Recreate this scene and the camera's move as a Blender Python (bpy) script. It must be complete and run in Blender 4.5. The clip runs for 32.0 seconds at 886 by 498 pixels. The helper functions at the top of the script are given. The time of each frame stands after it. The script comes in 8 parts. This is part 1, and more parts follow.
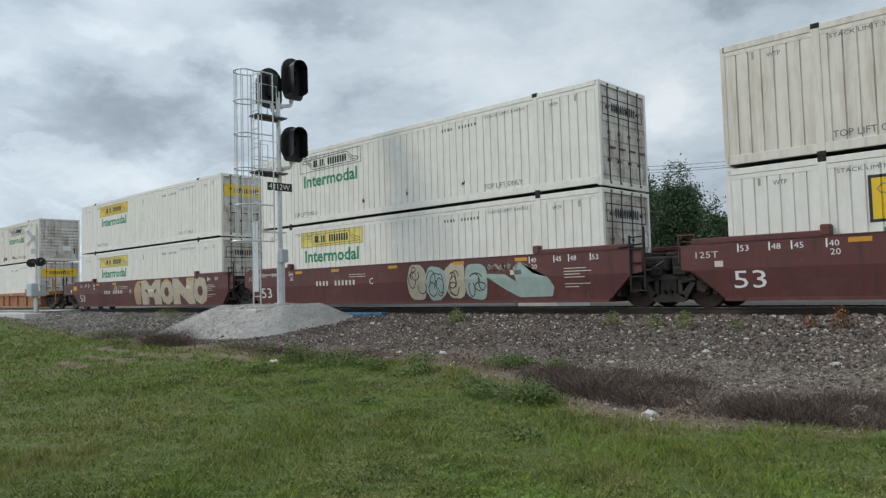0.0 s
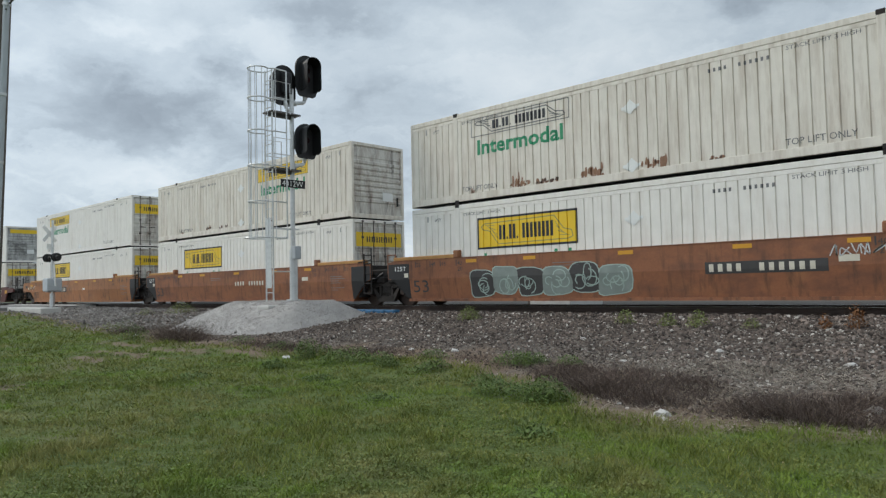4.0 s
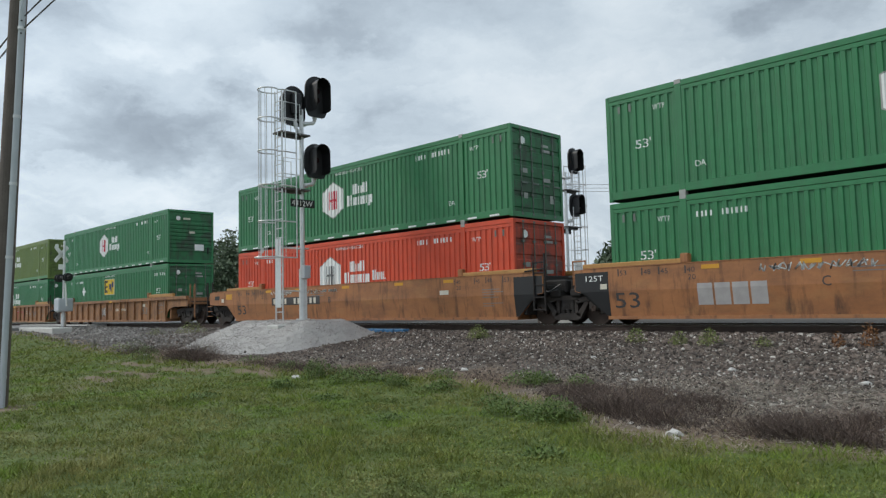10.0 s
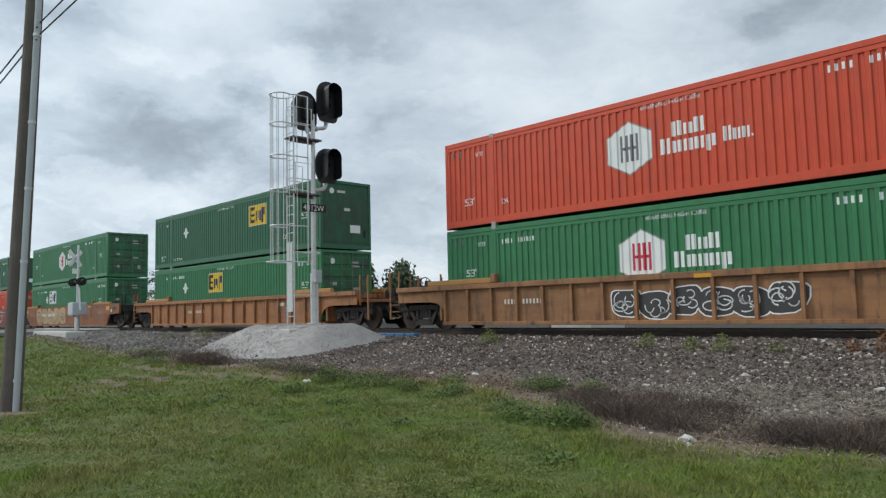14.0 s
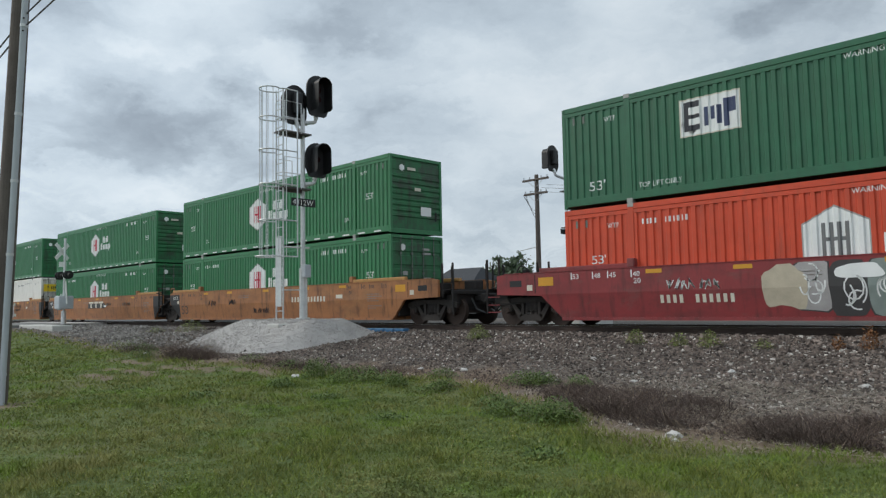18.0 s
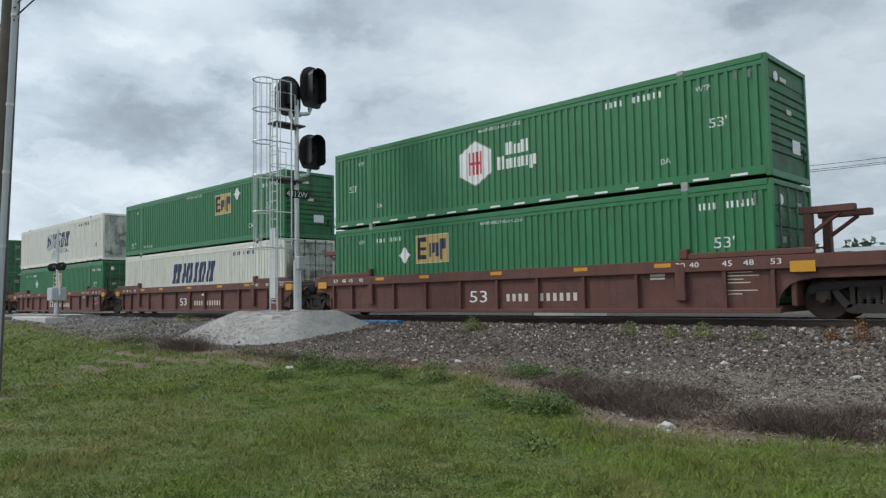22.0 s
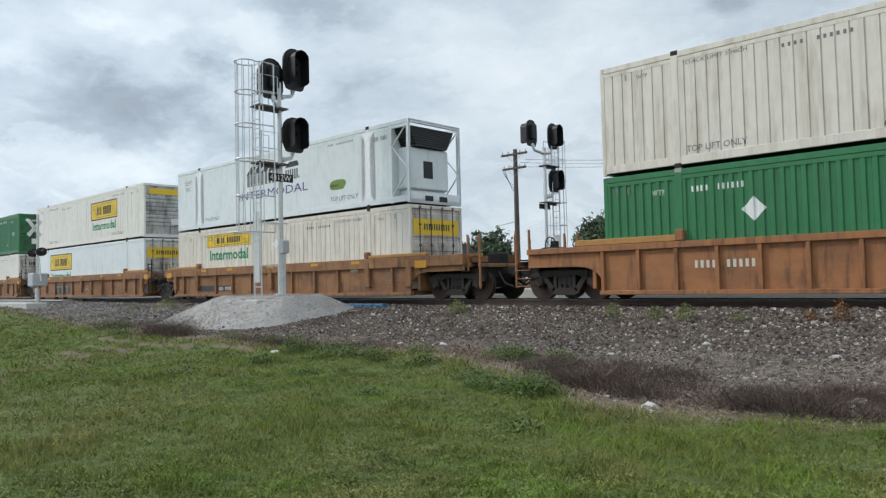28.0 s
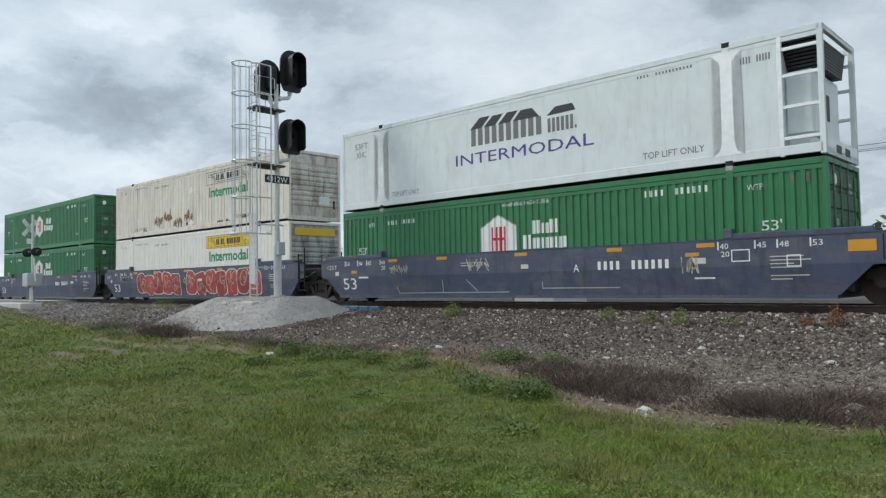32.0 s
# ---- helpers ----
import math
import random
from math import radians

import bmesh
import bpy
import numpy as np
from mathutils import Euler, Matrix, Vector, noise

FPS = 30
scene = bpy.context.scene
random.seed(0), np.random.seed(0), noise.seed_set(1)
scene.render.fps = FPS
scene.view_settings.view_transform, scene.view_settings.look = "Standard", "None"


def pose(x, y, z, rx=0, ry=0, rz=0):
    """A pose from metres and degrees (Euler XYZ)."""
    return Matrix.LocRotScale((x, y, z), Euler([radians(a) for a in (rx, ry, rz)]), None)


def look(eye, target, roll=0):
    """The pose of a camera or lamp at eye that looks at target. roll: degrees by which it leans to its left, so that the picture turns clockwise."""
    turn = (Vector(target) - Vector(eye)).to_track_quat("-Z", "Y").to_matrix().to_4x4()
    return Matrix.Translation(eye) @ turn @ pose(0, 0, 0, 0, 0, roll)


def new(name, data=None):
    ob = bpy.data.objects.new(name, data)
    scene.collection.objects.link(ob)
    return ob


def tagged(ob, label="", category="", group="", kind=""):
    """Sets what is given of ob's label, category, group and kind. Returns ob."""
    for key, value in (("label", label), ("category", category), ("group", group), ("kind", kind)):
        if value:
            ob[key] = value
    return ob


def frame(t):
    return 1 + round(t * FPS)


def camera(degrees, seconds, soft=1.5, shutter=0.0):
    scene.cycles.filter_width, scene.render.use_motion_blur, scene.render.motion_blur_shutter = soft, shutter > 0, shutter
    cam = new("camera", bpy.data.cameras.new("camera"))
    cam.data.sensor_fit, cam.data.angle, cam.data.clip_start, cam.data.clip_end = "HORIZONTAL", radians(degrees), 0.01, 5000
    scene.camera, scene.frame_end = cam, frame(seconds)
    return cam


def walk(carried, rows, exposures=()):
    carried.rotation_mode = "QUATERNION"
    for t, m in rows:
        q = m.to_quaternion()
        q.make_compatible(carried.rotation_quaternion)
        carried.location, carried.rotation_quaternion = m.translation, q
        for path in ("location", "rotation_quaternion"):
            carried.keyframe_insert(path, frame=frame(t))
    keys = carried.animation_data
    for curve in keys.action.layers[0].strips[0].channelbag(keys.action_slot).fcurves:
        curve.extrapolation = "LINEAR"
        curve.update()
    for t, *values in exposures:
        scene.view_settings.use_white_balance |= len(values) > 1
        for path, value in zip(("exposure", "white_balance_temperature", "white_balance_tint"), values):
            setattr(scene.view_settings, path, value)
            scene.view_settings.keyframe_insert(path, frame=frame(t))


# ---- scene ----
# The world: x runs along the track in the train's direction, y away from the camera, z = 0 at the top of the rails.
EYE_Z = 0.62
TRACK_Y = 18.115
cam = camera(62.76, 32.0, soft=1.3)
# seconds, heading left of +y, pitch up, lean to the left
TURNS = [
    (0, 43.20, 3.16, -1.58), (0.5, 43.23, 3.15, -1.52), (1, 43.37, 3.12, -1.46), (1.5, 43.47, 3.09, -1.38),
    (2, 43.58, 2.97, -1.28), (2.5, 43.66, 2.96, -1.30), (3, 43.87, 2.91, -1.26), (3.5, 44.04, 2.94, -1.23),
    (5.5, 44.44, 3.22, -1.11), (6, 44.39, 3.41, -1.11), (6.5, 44.31, 3.62, -1.11), (7, 44.15, 3.89, -1.14),
    (7.5, 44.13, 3.98, -1.42), (8, 44.20, 4.00, -1.41), (8.5, 44.39, 4.08, -1.40), (9, 44.53, 4.27, -1.36),
    (9.5, 44.68, 4.37, -1.34), (10, 44.87, 4.49, -1.38), (10.5, 45.13, 4.58, -1.36), (11, 45.26, 4.65, -1.38),
    (11.5, 45.39, 4.77, -1.46), (12, 45.56, 4.78, -1.36), (12.5, 45.64, 4.80, -1.41), (13, 45.67, 4.88, -1.37),
    (13.5, 45.71, 4.91, -1.34), (14, 45.73, 4.86, -1.30), (14.5, 45.81, 4.88, -1.25), (16.5, 45.41, 4.66, -1.05),
    (17, 45.26, 4.64, -0.96), (17.5, 45.05, 4.53, -1.03), (18, 44.91, 4.49, -1.01), (18.5, 44.80, 4.42, -0.98),
    (19, 44.70, 4.35, -1.04), (19.5, 44.60, 4.30, -1.05), (20, 44.60, 4.22, -1.11), (20.5, 44.57, 4.15, -1.04),
    (21, 44.61, 4.06, -0.99), (21.5, 44.55, 3.92, -0.96), (22, 44.47, 3.84, -0.99), (22.5, 44.19, 3.61, -0.95),
    (23, 43.88, 3.38, -0.97), (23.5, 43.55, 3.26, -1.02), (24, 43.36, 3.11, -1.06), (24.5, 43.33, 3.02, -1.08),
    (25, 43.29, 2.91, -1.10), (25.5, 43.25, 2.84, -1.09), (27.5, 43.29, 2.52, -1.28), (28, 43.29, 2.49, -1.35),
    (28.5, 43.21, 2.50, -1.35), (29, 43.27, 2.53, -1.29), (29.5, 43.21, 2.54, -1.30), (30, 43.17, 2.65, -1.25),
    (30.5, 43.09, 2.58, -1.25), (31, 43.03, 2.64, -1.16), (31.5, 42.98, 2.68, -1.05), (32, 42.98, 2.71, -0.96)]


def aim(yaw, pitch, lean):
    y, p = radians(yaw), radians(pitch)
    way = Vector((-math.sin(y) * math.cos(p), math.cos(y) * math.cos(p), math.sin(p)))
    eye = Vector((0, 0, EYE_Z))
    return look(eye, eye + way * 10, lean)


# the clip's own slight darkening and brightening
EXPOSURES = [(0, -0.33), (1, -0.33), (2, -0.40), (3, -0.35), (6, -0.33), (7, -0.44), (8, -0.46), (9, -0.21), (11, -0.29), (12, -0.13), (13, -0.16), (14, -0.24), (17, -0.38), (18, -0.33), (19, -0.18), (20, -0.18), (21, -0.26), (24, -0.22), (25, -0.21), (27, -0.13), (28, -0.14), (29, -0.26), (30, -0.26), (31, -0.14), (32, -0.24)]
walk(cam, [(t, aim(yaw, pitch, lean)) for t, yaw, pitch, lean in TURNS], EXPOSURES)

# ---- sky and light ----
# banks and breaks in the cloud: heading left of +y, height, half width and half height in degrees, thickness (- is heavier)
CLOUDS = ((66.0, 13.5, 7.5, 3.4, -0.085), (62.3, 10.0, 3.0, 1.7, -0.075), (71.5, 15.5, 4.0, 2.6, -0.05), (75.5, 21.5, 5.0, 2.0, -0.11), (64.0, 17.5, 9.0, 4.0, -0.045),
          (67.0, 19.0, 4.0, 1.3, 0.07), (58.5, 19.0, 3.0, 2.4, 0.05), (52.5, 21.6, 5.5, 2.2, -0.12), (51.0, 14.5, 3.4, 2.8, -0.08),
          (69.0, 6.2, 10.0, 1.7, 0.055), (57.0, 8.0, 3.0, 3.0, 0.08), (43.5, 15.0, 6.0, 4.5, 0.08), (32.0, 17.0, 8.0, 4.0, 0.065),
          (26.0, 12.6, 3.4, 2.4, 0.12), (15.5, 20.8, 4.0, 3.0, -0.14), (19.0, 8.0, 8.0, 1.6, -0.10), (34.0, 5.0, 9.0, 1.6, 0.03))


def build_world():
    world = bpy.data.worlds.new("overcast_sky")
    scene.world = world
    world.use_nodes = True
    nt = world.node_tree
    n, lk = nt.nodes, nt.links
    n.clear()
    out = n.new("ShaderNodeOutputWorld")
    bg = n.new("ShaderNodeBackground")
    sky = n.new("ShaderNodeTexSky")
    sky.sky_type, sky.sun_disc = "NISHITA", False
    sky.sun_elevation, sky.sun_rotation = radians(38), radians(235)
    co = n.new("ShaderNodeTexCoord")

    def calc(kind, a, b=None, c=None):
        """One step of arithmetic on sockets or numbers."""
        q = n.new("ShaderNodeMath")
        q.operation = kind
        for k, v in enumerate((a, b, c)):
            if isinstance(v, (int, float)):
                q.inputs[k].default_value = v
            elif v is not None:
                lk.new(v, q.inputs[k])
        return q.outputs[0]

    def fluff(src, scale, detail, rough, distort, stretch=(1, 1, 1), place=(0, 0, 0)):
        mp = n.new("ShaderNodeMapping")
        mp.inputs["Scale"].default_value, mp.inputs["Location"].default_value = stretch, place
        lk.new(src, mp.inputs[0])
        t = n.new("ShaderNodeTexNoise")
        t.inputs["Scale"].default_value, t.inputs["Detail"].default_value = scale, detail
        t.inputs["Roughness"].default_value, t.inputs["Distortion"].default_value = rough, distort
        lk.new(mp.outputs[0], t.inputs["Vector"])
        return t
    # billows push the edges of the banks about
    curl = fluff(co.outputs["Generated"], 7.0, 7, 0.6, 0.0, (1, 1, 1.8))
    push = n.new("ShaderNodeVectorMath")
    push.operation = "MULTIPLY_ADD"
    push.inputs[1].default_value = (0.30, 0.30, 0.16)
    lk.new(curl.outputs["Color"], push.inputs[0])
    lk.new(co.outputs["Generated"], push.inputs[2])
    back = n.new("ShaderNodeVectorMath")
    back.inputs[1].default_value = (-0.15, -0.15, -0.08)
    lk.new(push.outputs[0], back.inputs[0])
    xyz = n.new("ShaderNodeSeparateXYZ")
    lk.new(back.outputs[0], xyz.inputs[0])
    heading = calc("ARCTAN2", calc("MULTIPLY", xyz.outputs[0], -1.0), xyz.outputs[1])
    height = calc("ARCSINE", xyz.outputs[2])
    # one flat layer of cloud, closing up towards the horizon, over softer masses
    up = calc("MAXIMUM", calc("ADD", xyz.outputs[2], 0.16), 0.05)
    flat = n.new("ShaderNodeCombineXYZ")
    lk.new(calc("DIVIDE", xyz.outputs[0], up), flat.inputs[0])
    lk.new(calc("DIVIDE", xyz.outputs[1], up), flat.inputs[1])
    layer = fluff(flat.outputs[0], 1.15, 9, 0.56, 0.3)
    soft = fluff(co.outputs["Generated"], 3.1, 8, 0.5, 0.18, (1, 1, 1.9), (4.3, 1.7, 0.35))
    total = calc("ADD", calc("MULTIPLY", layer.outputs["Fac"], 0.5), calc("MULTIPLY", soft.outputs["Fac"], 0.5))
    for az, el, wa, we, much in CLOUDS:
        a = calc("MULTIPLY", calc("SUBTRACT", heading, radians(az)), 1 / radians(wa))
        e = calc("MULTIPLY", calc("SUBTRACT", height, radians(el)), 1 / radians(we))
        fade = calc("POWER", 2.7183, calc("MULTIPLY", calc("MULTIPLY_ADD", a, a, calc("MULTIPLY", e, e)), -1.0))
        total = calc("MULTIPLY_ADD", fade, much, total)
    ramp = n.new("ShaderNodeValToRGB")
    e = ramp.color_ramp.elements
    e[0].position, e[0].color = 0.26, (0.29, 0.345, 0.41, 1)
    e[1].position, e[1].color = 0.70, (0.97, 1.04, 1.09, 1)
    e.new(0.38).color = (0.43, 0.51, 0.59, 1)
    e.new(0.47).color = (0.59, 0.69, 0.78, 1)
    e.new(0.55).color = (0.73, 0.83, 0.91, 1)
    lk.new(total, ramp.inputs[0])
    thin = n.new("ShaderNodeMix")
    thin.data_type, thin.blend_type = "RGBA", "MIX"
    thin.inputs[0].default_value = 0.94
    scale = n.new("ShaderNodeMix")
    scale.data_type, scale.blend_type = "RGBA", "MULTIPLY"
    scale.inputs[0].default_value = 1.0
    scale.inputs[7].default_value = (0.10, 0.10, 0.10, 1)
    lk.new(sky.outputs[0], scale.inputs[6])
    lk.new(scale.outputs[2], thin.inputs[6])
    lk.new(ramp.outputs[0], thin.inputs[7])
    # the clouds are thinner, and the sky brighter, towards the hidden sun
    side = n.new("ShaderNodeVectorMath")
    side.operation = "DOT_PRODUCT"
    side.inputs[1].default_value = (-0.20, -0.80, 0.56)
    lk.new(co.outputs["Generated"], side.inputs[0])
    glow = n.new("ShaderNodeMapRange")
    glow.inputs["From Min"].default_value, glow.inputs["From Max"].default_value = -0.8, 1.0
    glow.inputs["To Min"].default_value, glow.inputs["To Max"].default_value = 0.93, 1.52
    lk.new(side.outputs["Value"], glow.inputs["Value"])
    lit = n.new("ShaderNodeVectorMath")
    lit.operation = "SCALE"
    lk.new(thin.outputs[2], lit.inputs[0])
    lk.new(glow.outputs[0], lit.inputs["Scale"])
    lk.new(lit.outputs[0], bg.inputs["Color"])
    bg.inputs["Strength"].default_value = 1.0
    lk.new(bg.outputs[0], out.inputs[0])


build_world()
sun = new("sun", bpy.data.lights.new("sun", "SUN"))
sun.data.energy, sun.data.angle, sun.data.color = 1.75, radians(12), (1.0, 0.95, 0.87)
sun.matrix_world = look((0, 0, 0), (0.66, 0.47, -0.64))

# ---- materials ----
def paint(name, colour, rough=0.5, metal=0.0, vary=0.12, scale=3.0, grime=None, grime_amount=0.0, grime_scale=(1.2, 1.2, 0.5), bump=0.0, bump_scale=60.0, random_tone=0.0, streak=None, streak_amount=0.0, streak_span=(0.52, 0.74), patch=None, patch_amount=0.0, specks=None):
    """A surface: base colour with a broad and a fine variation, stains of another colour, and fine relief."""
    m = bpy.data.materials.new(name)
    m.use_nodes = True
    nt = m.node_tree
    n, lk = nt.nodes, nt.links
    bs = n["Principled BSDF"]
    tc = n.new("ShaderNodeTexCoord")
    who = n.new("ShaderNodeObjectInfo")
    far = n.new("ShaderNodeVectorMath")
    far.operation = "SCALE"
    far.inputs[0].default_value = (61.0, 23.0, 17.0)
    lk.new(who.outputs["Random"], far.inputs["Scale"])
    co = n.new("ShaderNodeVectorMath")
    lk.new(tc.outputs["Object"], co.inputs[0])
    lk.new(far.outputs[0], co.inputs[1])

    def layer(last, colour_, amount, scale_, stretch, lo, hi, rough_=0.62):
        """Lays stains of another colour over the last one, where a stretched noise is high."""
        mp = n.new("ShaderNodeMapping")
        mp.inputs["Scale"].default_value = stretch
        lk.new(co.outputs[0], mp.inputs[0])
        g = n.new("ShaderNodeTexNoise")
        g.inputs["Scale"].default_value, g.inputs["Detail"].default_value, g.inputs["Roughness"].default_value = scale_, 9, rough_
        lk.new(mp.outputs[0], g.inputs["Vector"])
        gr = n.new("ShaderNodeMapRange")
        gr.inputs["From Min"].default_value, gr.inputs["From Max"].default_value = lo, hi
        gr.inputs["To Max"].default_value = amount
        lk.new(g.outputs["Fac"], gr.inputs["Value"])
        gm = n.new("ShaderNodeMix")
        gm.data_type = "RGBA"
        gm.inputs[7].default_value = (*colour_, 1)
        lk.new(gr.outputs[0], gm.inputs[0])
        lk.new(last, gm.inputs[6])
        return gm.outputs[2]
    tone = n.new("ShaderNodeTexNoise")
    tone.inputs["Scale"].default_value, tone.inputs["Detail"].default_value = scale, 6
    lk.new(co.outputs[0], tone.inputs["Vector"])
    fine = n.new("ShaderNodeTexNoise")
    fine.inputs["Scale"].default_value, fine.inputs["Detail"].default_value = scale * 14, 3
    lk.new(co.outputs[0], fine.inputs["Vector"])
    add = n.new("ShaderNodeMath")
    add.operation = "MULTIPLY_ADD"
    add.inputs[1].default_value = 0.45
    lk.new(fine.outputs["Fac"], add.inputs[0])
    lk.new(tone.outputs["Fac"], add.inputs[2])
    rng = n.new("ShaderNodeMapRange")
    rng.inputs["From Min"].default_value, rng.inputs["From Max"].default_value = 0.45, 1.0
    rng.inputs["To Min"].default_value, rng.inputs["To Max"].default_value = 1 - vary, 1 + vary
    lk.new(add.outputs[0], rng.inputs["Value"])
    col = n.new("ShaderNodeMix")
    col.data_type, col.blend_type = "RGBA", "MULTIPLY"
    col.inputs[0].default_value = 1.0
    col.inputs[6].default_value = (*colour, 1)
    lk.new(rng.outputs[0], col.inputs[7])
    last = col.outputs[2]
    if random_tone:
        info = n.new("ShaderNodeObjectInfo")
        r2 = n.new("ShaderNodeMapRange")
        r2.inputs["To Min"].default_value, r2.inputs["To Max"].default_value = 1 - random_tone, 1 + random_tone
        lk.new(info.outputs["Random"], r2.inputs["Value"])
        c2 = n.new("ShaderNodeMix")
        c2.data_type, c2.blend_type = "RGBA", "MULTIPLY"
        c2.inputs[0].default_value = 1.0
        lk.new(last, c2.inputs[6])
        lk.new(r2.outputs[0], c2.inputs[7])
        last = c2.outputs[2]
    if patch:
        last = layer(last, patch, patch_amount, 1.1, (0.8, 0.8, 1.5), 0.54, 0.62)
    if grime:
        last = layer(last, grime, grime_amount, 1.6, grime_scale, 0.46, 0.72, 0.68)
    if streak:
        last = layer(last, streak, streak_amount, 1.5, (3.2, 3.2, 0.5), *streak_span)
    if specks:
        last = layer(last, specks, 0.75, 5.0, (1.0, 1.0, 0.55), 0.70, 0.76, 0.7)
    lk.new(last, bs.inputs["Base Color"])
    bs.inputs["Roughness"].default_value, bs.inputs["Metallic"].default_value = rough, metal
    if bump:
        bn = n.new("ShaderNodeTexNoise")
        bn.inputs["Scale"].default_value, bn.inputs["Detail"].default_value = bump_scale, 4
        lk.new(co.outputs[0], bn.inputs["Vector"])
        bp = n.new("ShaderNodeBump")
        bp.inputs["Strength"].default_value, bp.inputs["Distance"].default_value = bump, 0.02
        lk.new(bn.outputs["Fac"], bp.inputs["Height"])
        lk.new(bp.outputs[0], bs.inputs["Normal"])
    return m


M = {}
M["jb_white"] = paint("white_container_paint", (0.80, 0.775, 0.72), 0.45, vary=0.05, grime=(0.45, 0.40, 0.32), grime_amount=0.24, grime_scale=(2.5, 2.5, 0.25), streak=(0.38, 0.29, 0.20), streak_amount=0.22, specks=(0.22, 0.11, 0.06))
M["jb_cream"] = paint("cream_container_paint", (0.74, 0.695, 0.615), 0.5, vary=0.06, grime=(0.36, 0.27, 0.19), grime_amount=0.5, grime_scale=(2.5, 2.5, 0.25), streak=(0.30, 0.22, 0.15), streak_amount=0.35, specks=(0.22, 0.11, 0.06))
# Ends turned from the sun: darker base stands for shade, under rust and grime.
M["jb_end"] = paint("shaded_weathered_white_end_paint", (0.62, 0.60, 0.55), 0.6, vary=0.12, grime=(0.19, 0.105, 0.062), grime_amount=0.8, grime_scale=(1.5, 1.5, 0.5), streak=(0.05, 0.035, 0.025), streak_amount=0.85, patch=(0.30, 0.25, 0.20), patch_amount=0.45)
M["hub_green"] = paint("green_container_paint", (0.028, 0.182, 0.067), 0.42, vary=0.1, grime=(0.03, 0.10, 0.05), grime_amount=0.4, grime_scale=(2.5, 2.5, 0.3), streak=(0.05, 0.12, 0.06), streak_amount=0.45)
M["deep_green"] = paint("deep_green_container_paint", (0.022, 0.125, 0.06), 0.45, vary=0.1, grime=(0.03, 0.07, 0.04), grime_amount=0.4, grime_scale=(2.5, 2.5, 0.3), streak=(0.05, 0.12, 0.06), streak_amount=0.45)
M["olive"] = paint("faded_olive_green_container_paint", (0.14, 0.20, 0.045), 0.5, vary=0.1, grime=(0.08, 0.11, 0.04), grime_amount=0.4, grime_scale=(2.5, 2.5, 0.3), streak=(0.05, 0.12, 0.06), streak_amount=0.45)
M["olive_rail"] = paint("mid_green_rail_paint", (0.055, 0.185, 0.062), 0.5, vary=0.1)
M["hub_red"] = paint("orange_red_container_paint", (0.60, 0.066, 0.022), 0.5, vary=0.08, grime=(0.35, 0.06, 0.03), grime_amount=0.35, grime_scale=(2.5, 2.5, 0.3), streak=(0.28, 0.06, 0.035), streak_amount=0.45)
M["grey_white"] = paint("light_grey_container_paint", (0.72, 0.71, 0.64), 0.45, vary=0.05, grime=(0.42, 0.40, 0.34), grime_amount=0.35, grime_scale=(2.5, 2.5, 0.25), streak=(0.30, 0.22, 0.15), streak_amount=0.35, specks=(0.22, 0.11, 0.06))
M["reefer_white"] = paint("smooth_white_reefer_panel", (0.74, 0.79, 0.80), 0.3, vary=0.04, grime=(0.55, 0.58, 0.58), grime_amount=0.4, grime_scale=(0.8, 0.8, 0.6), streak=(0.42, 0.45, 0.46), streak_amount=0.35)
M["rod_dull"] = paint("dull_rod_paint_and_pocket_shade", (0.14, 0.16, 0.14), 0.55, 0.2, vary=0.3, scale=6)
M["rod_rusty"] = paint("grimy_lock_rod_steel", (0.10, 0.085, 0.075), 0.6, 0.4, vary=0.3, scale=6)
# The 0.8 darkens each base colour for shaded ends, under soot stains.
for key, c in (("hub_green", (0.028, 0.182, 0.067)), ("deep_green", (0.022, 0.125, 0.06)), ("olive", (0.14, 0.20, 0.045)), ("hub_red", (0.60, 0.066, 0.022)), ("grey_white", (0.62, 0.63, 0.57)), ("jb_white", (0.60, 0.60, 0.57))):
    M[key + "_end"] = paint("shaded_sooty_" + key + "_end_paint", tuple(0.8 * v for v in c), 0.55, vary=0.15, patch=(0.045, 0.045, 0.04), patch_amount=0.6, grime=(0.035, 0.032, 0.028), grime_amount=0.85, grime_scale=(1.0, 1.3, 0.5), streak=(0.03, 0.025, 0.02), streak_amount=0.7)
M["steel"] = paint("galvanised_steel", (0.60, 0.61, 0.61), 0.45, 0.5, vary=0.12, scale=8)
# Galvanised steel coloured dark for the shade under the signal platforms.
M["grating"] = paint("shaded_steel_grating", (0.11, 0.105, 0.10), 0.7, 0.2, vary=0.25, scale=8)
M["alu_trim"] = paint("brushed_aluminium_trim", (0.80, 0.82, 0.82), 0.42, 0.45, vary=0.08, scale=6)
M["black"] = paint("matt_black_paint", (0.012, 0.012, 0.013), 0.5, vary=0.15)
M["dark"] = paint("dark_gap_rubber", (0.02, 0.02, 0.02), 0.8, vary=0.2)
M["yellow"] = paint("yellow_logo_vinyl", (0.78, 0.52, 0.02), 0.4, vary=0.06)
M["tan"] = paint("tan_logo_vinyl", (0.60, 0.42, 0.14), 0.45, vary=0.08)
M["white"] = paint("white_lettering", (0.78, 0.79, 0.77), 0.5, vary=0.06)
M["cream_mark"] = paint("cream_lettering", (0.62, 0.58, 0.48), 0.5, vary=0.1)
M["letter_green"] = paint("green_lettering", (0.02, 0.26, 0.12), 0.45, vary=0.06)
M["letter_black"] = paint("black_lettering", (0.02, 0.022, 0.03), 0.5, vary=0.1)
M["letter_grey"] = paint("grey_lettering", (0.16, 0.16, 0.16), 0.5, vary=0.1)
